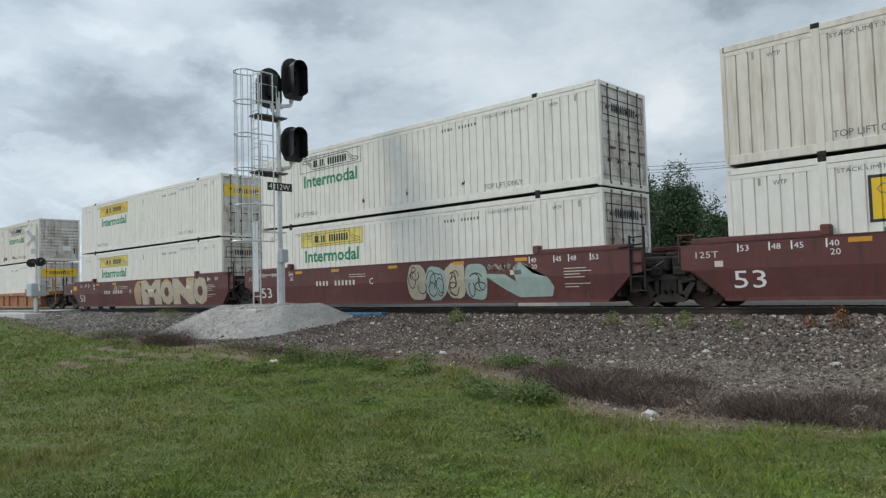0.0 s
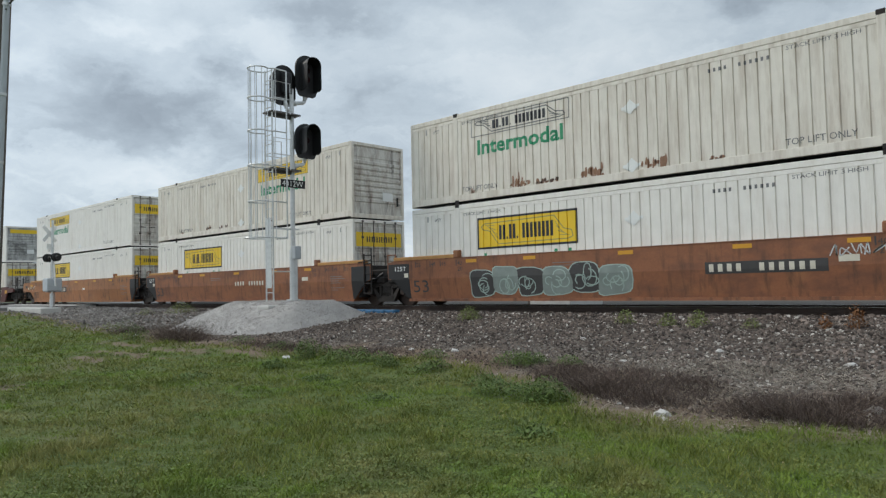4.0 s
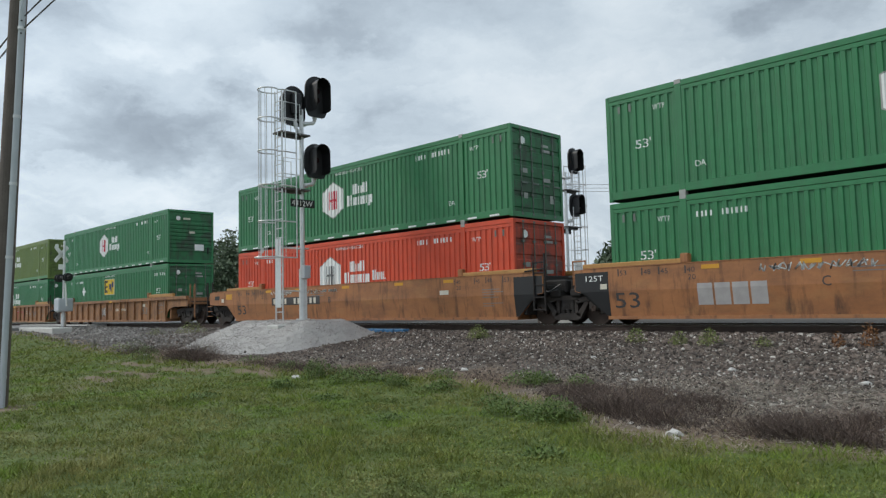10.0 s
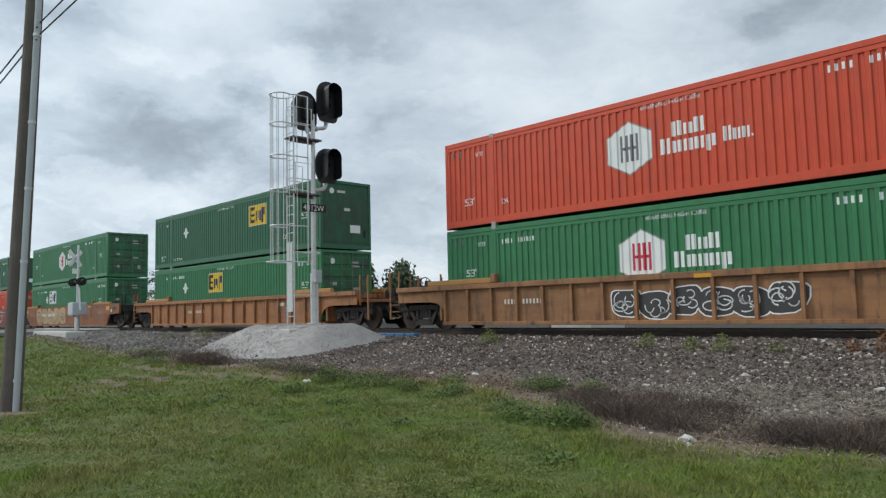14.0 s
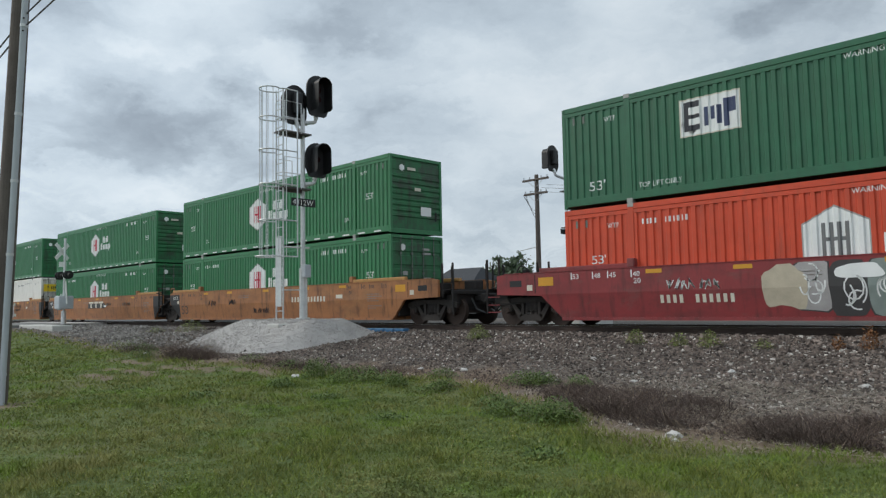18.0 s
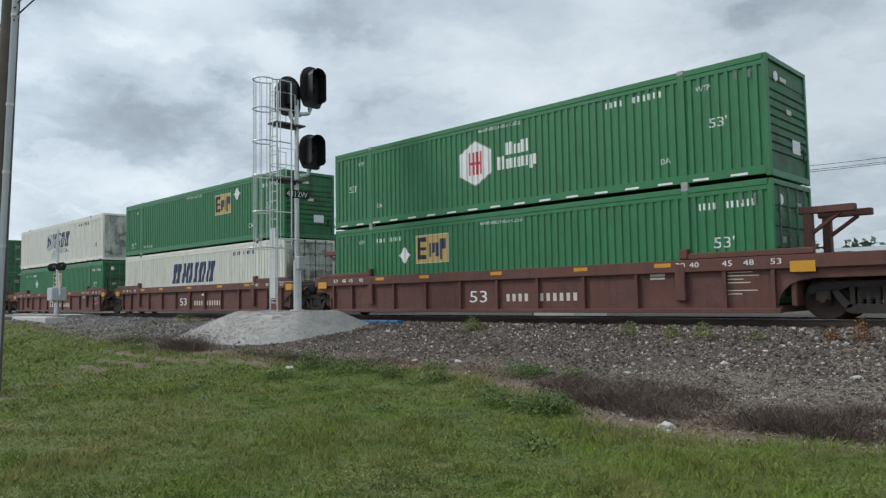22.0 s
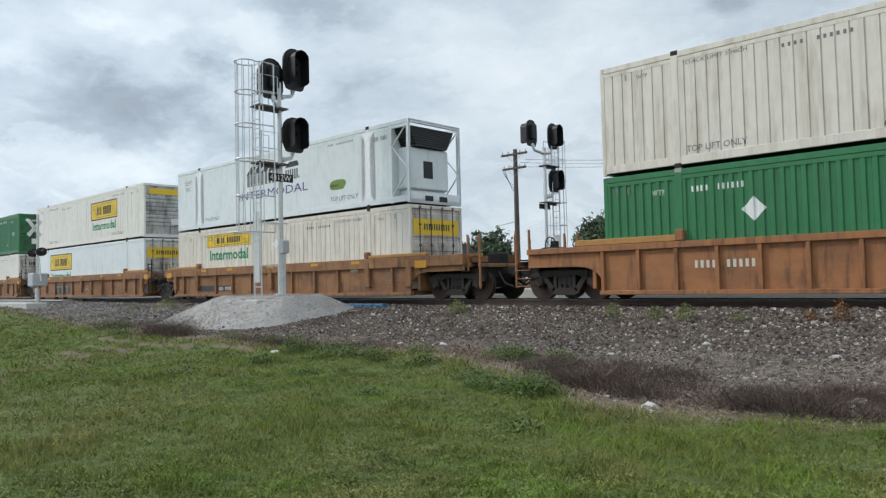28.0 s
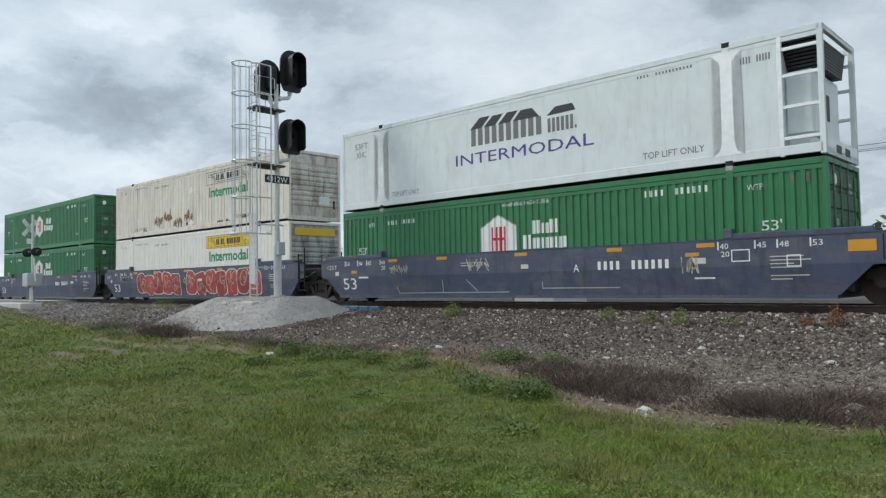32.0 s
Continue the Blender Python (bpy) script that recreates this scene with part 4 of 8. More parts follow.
def container(style, colour, end, name="shipping_container", label=""):
    """One 53-foot domestic container; x along its length, z = 0 at its underside. Its logos are added by the caller."""
    thing = new(name)
    thing.empty_display_size = 0.5
    trim = {"jb_white": "jb_white", "jb_cream": "jb_cream"}.get(colour, colour)
    cast = "undergear" if colour.startswith(("jb", "reefer", "grey")) else "letter_faint"
    stop = BOX_L - 0.95 if end[0] == "R" else BOX_L - 0.1
    part("side_wall", side_sheet(style, colour, stop), None, thing)
    back = part("side_wall", side_sheet(style, colour, stop), None, thing)
    back.matrix_basis = Matrix.Translation((BOX_L if end[0] != "R" else BOX_L - 0.85, 0, 0)) @ Matrix.Rotation(math.pi, 4, "Z")
    cap = BOX_L - (0.9 if end[0] == "R" else 0.05)
    part("roof", simple("roof%g" % cap, colour, (0.05, cap, -HALF + 0.06, HALF - 0.06, 2.80, 2.86)), None, thing)
    part("floor", simple("floor_pan", "dark", (0.05, BOX_L - 0.05, -HALF + 0.06, HALF - 0.06, 0.08, 0.16)), None, thing)
    for s in (-1, 1):
        y0, y1 = (-HALF, -HALF + 0.06) if s < 0 else (HALF - 0.06, HALF)
        part("top_rail", simple("top_rail%d" % s, trim, (0.06, BOX_L - 0.06, y0, y1, 2.73, 2.875), bevel=0.008), None, thing)
        if s < 0:
            part("upper_band", simple("upper_band%d" % s, trim, (0.11, BOX_L - 0.11, y0 + 0.006 * (s < 0), y1 - 0.006 * (s > 0), 2.62, 2.722), bevel=0.004), None, thing)
        part("bottom_rail", simple("bottom_rail%d" % s, "olive_rail" if colour == "olive" else trim, (0.06, BOX_L - 0.06, y0, y1, 0.075, 0.286), bevel=0.01), None, thing)
        for x in (0.06, BOX_L - 0.06):
            part("corner_post", simple("corner_post%d%d" % (s, x > 1), trim, (x - 0.06, x + 0.06, min(s * HALF, s * (HALF - 0.11)), max(s * HALF, s * (HALF - 0.11)), 0.03, 2.87), bevel=0.012), None, thing)
        for x in POSTS:
            yb = (-HALF - 0.004, -HALF + 0.05) if s < 0 else (HALF - 0.05, HALF + 0.004)
            part("stacking_post", simple("stacking_post%d%d" % (s, x > 5), trim, (x - 0.085, x + 0.085, *yb, 0.1, 2.8), bevel=0.006), None, thing)
            part("corner_casting", simple("casting%d%d" % (s, x > 5), cast, (x - 0.089, x + 0.089, yb[0] - 0.006, yb[1] + 0.1 * (s < 0), 2.78, 2.9), bevel=0.01), None, thing)
            if s < 0:
                part("corner_casting", simple("casting_low%d%d" % (s, x > 5), cast, (x - 0.089, x + 0.089, yb[0] - 0.006, yb[1] + 0.1 * (s < 0), 0.0, 0.118), bevel=0.01), None, thing)
    part("end_header", simple("end_header", trim, (BOX_L - 0.1, BOX_L, -1.19, 1.19, 2.75, 2.87), bevel=0.008), None, thing)
    part("end_sill", simple("end_sill", trim, (BOX_L - 0.1, BOX_L, -1.19, 1.19, 0.03, 0.19), bevel=0.008), None, thing)
    part("rear_wall", simple("rear_wall", colour, (0.03, 0.09, -1.19, 1.19, 0.05, 2.86)), None, thing)
    # Doors and fronts take the end paints, darkened for shade and stained.
    if end[0] == "D":
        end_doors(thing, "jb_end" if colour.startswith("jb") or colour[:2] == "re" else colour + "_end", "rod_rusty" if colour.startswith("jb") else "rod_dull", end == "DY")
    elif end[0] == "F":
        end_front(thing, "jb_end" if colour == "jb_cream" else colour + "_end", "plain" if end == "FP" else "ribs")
        if end == "FY":
            part("logo_panel", simple("front_panel", "yellow", (BOX_L - 0.034, BOX_L - 0.03, -1.0, 1.0, 2.32, 2.62)), None, thing, "yellow vinyl panel")
    elif end[0] == "R":
        end_reefer(thing, end == "RL")
    return thing


def end_reefer(thing, level):
    """An open aluminium frame round a cooling unit at the leading end."""
    x = BOX_L
    bm = boxes((x - 0.95, x - 0.9, -1.2, 1.2, 0.1, 2.82))
    part("end_wall", as_mesh("end_wall", bm, M["reefer_white"]), None, thing)
    un = part("cooling_unit", cached("unit", lambda: as_mesh("cooling_unit", boxes((x - 0.9, x - 0.3, -0.98, 0.98, 0.55, 2.0), (x - 0.9, x - 0.38, -0.9, 0.9, 0.25, 0.55), bevel=0.05), M["reefer_white"])), None, thing, "white cooling unit")
    part("grille", cached("grille", lambda: as_mesh("grille", boxes(*[(x - 0.9, x - 0.16, -1.1 + i * 0.04, 1.1 - i * 0.04, 2.62 - i * 0.075, 2.68 - i * 0.075) for i in range(9)]), M["black"])), None, un, "black fan grille")
    part("window", cached("rwin", lambda: as_mesh("window", boxes((x - 0.31, x - 0.285, -0.3, 0.16, 0.95, 1.55), bevel=0.01), M["black"])), None, un)
    for s in (-1, 1):
        for xx in (x - 0.05, x - 0.9):
            part("frame_post", cached(("fp", s, xx), lambda: as_mesh("frame_post", boxes((xx - 0.05, xx + 0.05, s * 1.245 - 0.05, s * 1.245 + 0.05, 0.05, 2.87), bevel=0.01), M["alu_trim"])), None, thing)
        if level:
            for z in (0.45, 1.15, 1.85, 2.45):
                part("frame_bar", cached(("fbar", s, z), lambda z=z, s=s: as_mesh("frame_bar", boxes((x - 0.86, x - 0.09, s * 1.25 - 0.03, s * 1.25 + 0.03, z - 0.04, z + 0.04), bevel=0.008), M["alu_trim"])), None, thing)
        else:
            part("frame_brace", cached(("fb", s), lambda: as_mesh("frame_brace", rods(((x - 0.86, s * 1.25, 0.3), (x - 0.08, s * 1.25, 1.15), 0.028), ((x - 0.08, s * 1.25, 1.15), (x - 0.86, s * 1.25, 2.0), 0.028), ((x - 0.86, s * 1.25, 2.0), (x - 0.08, s * 1.25, 2.75), 0.028), sides=6), M["alu_trim"])), None, thing)
    part("cross_bar", cached("rcb", lambda: as_mesh("cross_bar", boxes((x - 0.1, x, -1.19, 1.19, 2.8, 2.87)), M["alu_trim"])), None, thing)
    sill = part("frame_sill", cached("rcs", lambda: as_mesh("frame_sill", boxes((x - 0.1, x, -1.19, 1.19, 0.05, 0.4)), M["alu_trim"])), None, thing)
    for y in (-0.55, 0.15):
        part("sill_slot", cached(("slot", y), lambda: as_mesh("sill_slot", boxes((x - 0.006, x + 0.004, y, y + 0.4, 0.12, 0.3)), M["black"])), None, sill)


# ---- well cars ----
WHEEL_R = 0.457


def wheelset_mesh():
    bm = bmesh.new()
    for s in (-1, 1):
        bmesh.ops.create_cone(bm, cap_ends=True, segments=28, radius1=WHEEL_R, radius2=WHEEL_R, depth=0.13, matrix=Matrix.Translation((0, s * 0.755, 0)) @ Matrix.Rotation(math.pi / 2, 4, "X"))
        bmesh.ops.create_cone(bm, cap_ends=True, segments=28, radius1=WHEEL_R + 0.025, radius2=WHEEL_R + 0.025, depth=0.03, matrix=Matrix.Translation((0, s * 0.70, 0)) @ Matrix.Rotation(math.pi / 2, 4, "X"))
        bmesh.ops.create_cone(bm, cap_ends=True, segments=16, radius1=0.15, radius2=0.12, depth=0.2, matrix=Matrix.Translation((0, s * 0.86, 0)) @ Matrix.Rotation(s * math.pi / 2, 4, "X"))
        for k in range(3):
            a = k * 2.094
            box(bm, 0.07 * math.cos(a) - 0.02, 0.07 * math.cos(a) + 0.02, s * 1.1 - 0.02, s * 1.1 + 0.02, 0.07 * math.sin(a) - 0.02, 0.07 * math.sin(a) + 0.02)
    rod(bm, (0, -1.1, 0), (0, 1.1, 0), 0.085, sides=12)
    return as_mesh("wheelset", bm, M["wheel_steel"])


def truck(parent, x):
    """A three-piece freight truck: two cast side frames with springs, a bolster and two wheelsets."""
    t = part("truck", cached("bolster", lambda: as_mesh("truck", boxes((-0.22, 0.22, -1.05, 1.05, 0.42, 0.78), (-0.3, 0.3, -0.4, 0.4, 0.75, 0.88), bevel=0.03), M["undergear"])), None, parent, "cast steel freight truck")
    t.location = (x, 0, 0)
    for s in (-1, 1):
        def frame_mesh(s=s):
            y0, y1 = s * 1.0 - 0.07, s * 1.0 + 0.07
            bm = bmesh.new()
            shapes = [[(-1.18, 0.56), (-1.18, 0.72), (-0.95, 0.80), (-0.5, 0.83), (0.5, 0.83), (0.95, 0.80), (1.18, 0.72), (1.18, 0.56), (0.62, 0.63), (0.36, 0.70), (-0.36, 0.70), (-0.62, 0.63)],
                      [(-0.74, 0.66), (-0.60, 0.66), (-0.30, 0.30), (-0.46, 0.22)], [(0.74, 0.66), (0.60, 0.66), (0.30, 0.30), (0.46, 0.22)],
                      [(-0.46, 0.20), (-0.40, 0.33), (0.40, 0.33), (0.46, 0.20), (0.34, 0.14), (-0.34, 0.14)],
                      [(-0.36, 0.32), (-0.36, 0.72), (-0.26, 0.72), (-0.26, 0.32)], [(0.36, 0.32), (0.36, 0.72), (0.26, 0.72), (0.26, 0.32)]]
            for o in shapes:
                p = prism(o, y0, y1)
                me = bpy.data.meshes.new("tmp")
                p.to_mesh(me)
                p.free()
                bm.from_mesh(me)
                bpy.data.meshes.remove(me)
            for ax in (-0.89, 0.89):
                box(bm, ax - 0.16, ax + 0.16, y0 - 0.02, y1 + 0.02, 0.40, 0.66, 0.03)
            return as_mesh("side_frame", bm, M["truck_frame"])
        f = part("side_frame", cached(("sf", s), frame_mesh), None, t)
        for ax in (-0.17, 0.0, 0.17) if s < 0 else ():
            def spring(s=s):
                bm = bmesh.new()
                for i in range(6):
                    bmesh.ops.create_cone(bm, cap_ends=True, segments=10, radius1=0.075, radius2=0.06, depth=0.032, matrix=Matrix.Translation((0, s * 1.0, 0.345 + i * 0.05)))
                return as_mesh("spring", bm, M["truck_frame"])
            sp = part("spring", cached(("spr", s), spring), None, t)
            sp.location.x = ax
    for ax in (-0.89, 0.89):
        w = part("wheelset", cached("wheelset", wheelset_mesh), None, t, "steel wheels on an axle")
        w.location = (ax, 0, WHEEL_R)
    part("brake_beam", cached("bb", lambda: as_mesh("brake_beam", boxes((-0.45, -0.36, -0.8, 0.8, 0.38, 0.48), (0.36, 0.45, -0.8, 0.8, 0.38, 0.48)), M["undergear"])), None, t)
    return t


def flip_x(ob):
    """Turns a part end for end about the middle of the car."""
    ob.matrix_basis = Matrix.Translation((BOX_L, 0, 0)) @ Matrix.Rotation(math.pi, 4, "Z") @ ob.matrix_basis


KINDS = {"smooth": dict(top=1.52, cap=0.13), "low": dict(top=1.20, cap=0.12), "rib": dict(top=1.44, cap=0.17, ribs=(0, 1.04, 2.05, 3.07, 4.08, 5.06, 6.07, 7.08, 8.1), posts=(), chord=0.16),
         "ribx": dict(top=1.16, cap=0.13, ribs=(1.07, 2.30, 4.14, 6.02), posts=(), chord=0.2), "ribw": dict(top=1.43, cap=0.15, ribs=(0, 1.51, 3.07, 4.66, 6.95, 8.05), posts=(5.87,), chord=0.30), "ribd": dict(top=1.43, cap=0.12, ribs=(1.47, 2.95, 4.36, 7.28), posts=(0, 6.02, 8.1), chord=0.34)}
EXT_ART, EXT_CPL = 1.12, 2.45


def side_outline(top, el, er, arched=False):
    if arched:
        arch = [(0.02, 0.19), (0.06, 0.46), (0.16, 0.64), (0.32, 0.79), (0.56, 0.88), (0.80, 0.91)]
        a = [(BOX_L + p, q) for p, q in arch] + [(BOX_L + er, 0.92), (BOX_L + er, top - 0.04), (BOX_L + er - 0.3, top)]
        return a + [(-el + 0.3, top), (-el, top - 0.04), (-el, 0.92)] + [(-p, q) for p, q in reversed(arch)]
    a = [(-0.15, 0.24), (BOX_L + 0.15, 0.24), (BOX_L + 0.80, 0.86), (BOX_L + er, 0.92), (BOX_L + er, top - 0.04), (BOX_L + er - 0.3, top)]
    return a + [(-el + 0.3, top), (-el, top - 0.04), (-el, 0.92), (-0.80, 0.86)]


def car_side(kind, el, er, colour):
    k = KINDS[kind]
    top = k["top"]
    if kind in ("smooth", "low"):
        def make():
            o = side_outline(top, el, er)
            bm = prism(o, -1.43, -1.33)
            bmesh.ops.bisect_plane(bm, geom=bm.verts[:] + bm.edges[:] + bm.faces[:], plane_co=(0, 0, 0.78), plane_no=(0, 0, 1))
            bmesh.ops.bisect_plane(bm, geom=bm.verts[:] + bm.edges[:] + bm.faces[:], plane_co=(0, 0, 0.90), plane_no=(0, 0, 1))
            for v in bm.verts:
                if v.co.z < 0.89:
                    v.co.y += 0.09 * (0.9 - v.co.z) / 0.66
            return as_mesh("side_plate", bm, M[colour])
    else:
        def make():
            return as_mesh("side_plate", prism(side_outline(top - 0.02, el - 0.02, er - 0.02, True), -1.36, -1.33), M[colour])
    return cached(("cs", kind, el, er, colour), make)


def well_car(kind, colour, left, right, label):
    """One unit of a well car; x = 0 to BOX_L is its well. left and right: 'joint' (shared truck) or 'coupler'."""
    k = KINDS[kind]
    top = k["top"]
    el, er = (EXT_ART if left == "joint" else EXT_CPL), (EXT_ART if right == "joint" else EXT_CPL)
    car = new("well_car")
    car.empty_display_size = 0.5
    tagged(car, label, "freight car")
    for s in (0, 1):
        a, b = (el, er) if s == 0 else (er, el)
        sd = part("side_plate", car_side(kind, a, b, colour), None, car)
        if s:
            flip_x(sd)

        def add(name, me, label_="", s=s):
            ob = part(name, me, None, sd, label_)
            return ob
        if kind not in ("smooth", "low"):
            add("top_chord", simple("chord%s%g%g" % (kind, a, b), colour, (-a, BOX_L + b, -1.47, -1.30, top - k["chord"], top), bevel=0.012))
            add("stringer", simple("stringer" + kind, colour, (-0.1, BOX_L + 0.1, -1.375, -1.35, top - k["chord"] - 0.10, top - k["chord"] - 0.075)))
            add("bottom_chord", simple("lowchord", colour, (-0.12, BOX_L + 0.12, -1.46, -1.30, 0.15, 0.26), bevel=0.012))
            rib = simple("rib" + kind, colour, (-0.045, 0.045, -1.455, -1.35, 0.255, top - k["chord"] + 0.02), bevel=0.006)
            post = simple("postrib" + kind, colour, (-0.13, 0.13, -1.485, -1.35, 0.44, top - 0.10), bevel=0.02)
            for name, me, offsets in (("rib", rib, k["ribs"]), ("post", post, k["posts"])):
                for d in offsets:
                    for q in (-1, 1) if d else (1,):
                        add(name, me).location.x = BOX_L / 2 + q * d
        else:
            add("top_chord", simple("schord%s%g%g" % (kind, a, b), colour, (-a + 0.3, BOX_L + b - 0.3, -1.445, -1.30, top, top + 0.02)))
            add("bottom_flange", simple("flange", colour, (-0.12, BOX_L + 0.12, -1.38, -1.2, 0.165, 0.245)))
        for x0, x1 in ((-0.85, 2.2), (13.95, 17.0)):
            add("end_cap", simple("cap%s%d" % (kind, x0 > 0), "cap_ochre" if colour in ("car_orange", "car_rust", "car_tan") else colour, (x0, x1, -1.43, -1.28, top + 0.004, top + k["cap"]), bevel=0.02))
            add("guide", simple("guide%s%d" % (kind, x0 > 0), colour, ((x1 - 0.2, x1 + 0.02, -1.46, -1.26, top + 0.004, top + k["cap"] + 0.12) if x0 < 0 else (x0 - 0.02, x0 + 0.2, -1.46, -1.26, top + 0.004, top + k["cap"] + 0.12)), bevel=0.03))
        yr = -1.478 if kind.startswith("rib") else -1.438
        strip = simple("refl" + kind, "safety_yellow", (-0.22, 0.22, yr, yr + 0.012, top - 0.16, top - 0.06))
        large = simple("reflbig" + kind, "safety_yellow", (-0.26, 0.26, yr, yr + 0.012, top - 0.38, top - 0.14))
        if s:
            continue
        for x in [q for q, e in ((-0.62, a), (BOX_L + 0.62, b)) if kind != "rib" and (kind != "smooth" or e > 2)]:
            add("reflector", large, "large yellow reflective plate").location.x = x
        for x in (2.75, 5.0, 8.1, 11.1, 13.5) if kind != "rib" else (8.9,):
            add("reflector", strip, "yellow reflective strip").location.x = x
    part("well_floor", simple("wellfloor", colour, (-0.1, BOX_L + 0.1, -1.3, 1.3, 0.165, 0.32)), None, car)
    for s, ext, kindof in ((0, el, left), (1, er, right)):
        def put(name, me, label_="", s=s):
            ob = part(name, me, None, car, label_)
            if s:
                flip_x(ob)
            return ob
        gear = "undergear" if kind in ("smooth", "low") else colour
        put("bulkhead", simple("bulk" + kind, gear, (-0.42, -0.3, -1.3, 1.3, 0.3, top - 0.05), bevel=0.02))
        dk = put("end_deck", simple("deck%g" % ext, gear, (-ext - 0.1, -0.42, -1.28, 1.28, 1.02, 1.14), (-ext - 0.2, -0.42, -0.35, 0.35, 0.72, 1.02), bevel=0.02))
        part("draft_sill", simple("draft%g" % ext, "undergear", (-ext - 0.35, -0.42, -0.55, 0.55, 0.46, 0.74), bevel=0.03), None, dk)
        part("brake_rigging", cached(("rig", ext), lambda ext=ext: as_mesh("brake_rigging", rods(((-ext - 0.2, -1.1, 0.62), (-0.45, -0.95, 0.78), 0.035), ((-ext + 0.1, -1.15, 0.95), (-ext + 0.3, -1.0, 0.45), 0.03), ((-0.6, -1.2, 0.98), (-0.75, -1.05, 0.5), 0.03), sides=6), M["undergear"])), None, dk)
        for k, x in enumerate((-ext + 0.05, -0.7)):
            part("bolster_arm", simple("arm%g%d" % (ext, k), "undergear", (x, x + 0.22, -1.25, 1.25, 0.86, 1.015)), None, dk)
        if kindof == "coupler":
            cp = put("coupler", cached("coupler", lambda: as_mesh("coupler", boxes((-3.2, -2.2, -0.14, 0.14, 0.76, 0.98), (-3.62, -3.2, -0.2, 0.2, 0.72, 1.02), bevel=0.04), M["undergear"])), "cast steel knuckle coupler")
            part("air_hose", cached("hose", lambda: as_mesh("air_hose", rods(((-3.1, 0.5, 0.85), (-3.3, 0.48, 0.5), 0.03), ((-3.3, 0.48, 0.5), (-3.6, 0.4, 0.38), 0.03)), M["black"])), None, cp, "black rubber air hose")
            st = put("end_rail", cached(("erail", gear), lambda: as_mesh("end_rail", boxes((-3.02, -2.92, -1.3, 1.3, 1.0, 1.12), bevel=0.015), M[gear])))
            for sy in (-1, 1):
                for k, x in enumerate((-2.98, -2.50)):
                    part("stake", cached(("stake", gear, sy, k), lambda: as_mesh("stake", boxes((x - 0.032, x + 0.032, sy * 1.26 - 0.03, sy * 1.26 + 0.03, 0.35 if k == 0 else 0.9, 2.02), bevel=0.01), M[gear])), None, st, "tall steel stake")
                part("grab_iron", cached(("giron", gear, sy), lambda: as_mesh("grab_iron", rods(((-2.98, sy * 1.33, 1.35), (-2.98, sy * 1.33, 1.9), 0.014), sides=6), M[gear])), None, st)
                for z in (0.4, 0.62, 0.86) if sy < 0 else ():
                    part("ladder_step", cached(("step", colour, sy, z), lambda: as_mesh("ladder_step", rods(((-2.98, sy * 1.27, z), (-2.48, sy * 1.27, z), 0.015), sides=6), M[colour])), None, st)
            pf = put("crossover_platform", cached("xplat", lambda: as_mesh("crossover_platform", boxes((-2.95, -2.3, -1.15, 1.15, 1.13, 1.17), (-2.9, -2.35, -1.0, 1.0, 0.66, 1.0), bevel=0.015), M["undergear"])), "dark grating platform over the coupler")
            part("cut_lever", cached("lever", lambda: as_mesh("cut_lever", tube([(-3.0, -1.4, 0.72), (-3.06, -1.2, 0.92), (-3.12, -0.4, 0.95), (-3.3, -0.15, 1.06)], 0.018), M["undergear"])), None, pf, "bent steel uncoupling lever")
            part("valve_box", cached("valve", lambda: as_mesh("valve_box", boxes((-2.35, -1.75, -0.95, -0.55, 1.17, 1.50), bevel=0.04), M["undergear"])), None, pf)
            part("air_hose", cached("chose", lambda: as_mesh("air_hose", tube([(-2.9, -0.5, 0.95), (-3.15, -0.48, 0.62), (-3.4, -0.42, 0.42), (-3.62, -0.36, 0.5)], 0.03), M["black"])), None, pf, "black rubber air hose")
            if s == 0:
                bw = put("brake_stand", cached("bstand", lambda: as_mesh("brake_stand", boxes((-2.85, -2.67, 0.28, 0.5, 1.1, 1.75), bevel=0.02), M["undergear"])))

                def bwheel():
                    bm = bmesh.new()
                    for i in range(16):
                        a, b = i * math.tau / 16, (i + 1) * math.tau / 16
                        rod(bm, (-2.91, 0.39 + 0.28 * math.cos(a), 1.6 + 0.28 * math.sin(a)), (-2.91, 0.39 + 0.28 * math.cos(b), 1.6 + 0.28 * math.sin(b)), 0.018, sides=6)
                    for i in range(5):
                        a = i * math.tau / 5
                        rod(bm, (-2.91, 0.39, 1.6), (-2.91, 0.39 + 0.28 * math.cos(a), 1.6 + 0.28 * math.sin(a)), 0.012, sides=5)
                    return as_mesh("brake_wheel", bm, M["undergear"])
                part("brake_wheel", cached("bwheel", bwheel), None, bw, "spoked brake wheel")
        else:
            # Connector with added dark blocks that fill the shaded gap under the decks.
            put("joint_casting", cached("jcast", lambda: as_mesh("joint_casting", boxes((-1.60, -0.42, -0.95, 0.95, 0.90, 1.30), (-1.5, -1.1, -1.15, 1.15, 0.78, 1.02), (-1.62, -1.3, -0.5, 0.5, 1.28, 1.42), bevel=0.05), M["undergear"])), "dark connector blocks added to fill the shaded gap between units")
            ld = put("end_ladder", cached("elad", lambda: as_mesh("end_ladder", rods(((-1.22, 1.46, 0.42), (-1.22, 1.46, 2.05), 0.028), ((-0.82, 1.46, 0.42), (-0.82, 1.46, 1.85), 0.028), ((-1.22, 1.46, 1.62), (-0.5, 1.46, 1.56), 0.022), sides=6), M["undergear"])), "dark steel end ladder")
            for z in (0.45, 0.80, 1.15, 1.50, 1.80):
                part("ladder_step", cached(("jstep", z), lambda z=z: as_mesh("ladder_step", rods(((-1.22, 1.46, z), (-0.82, 1.46, z), 0.020), sides=6), M["undergear"])), None, ld)
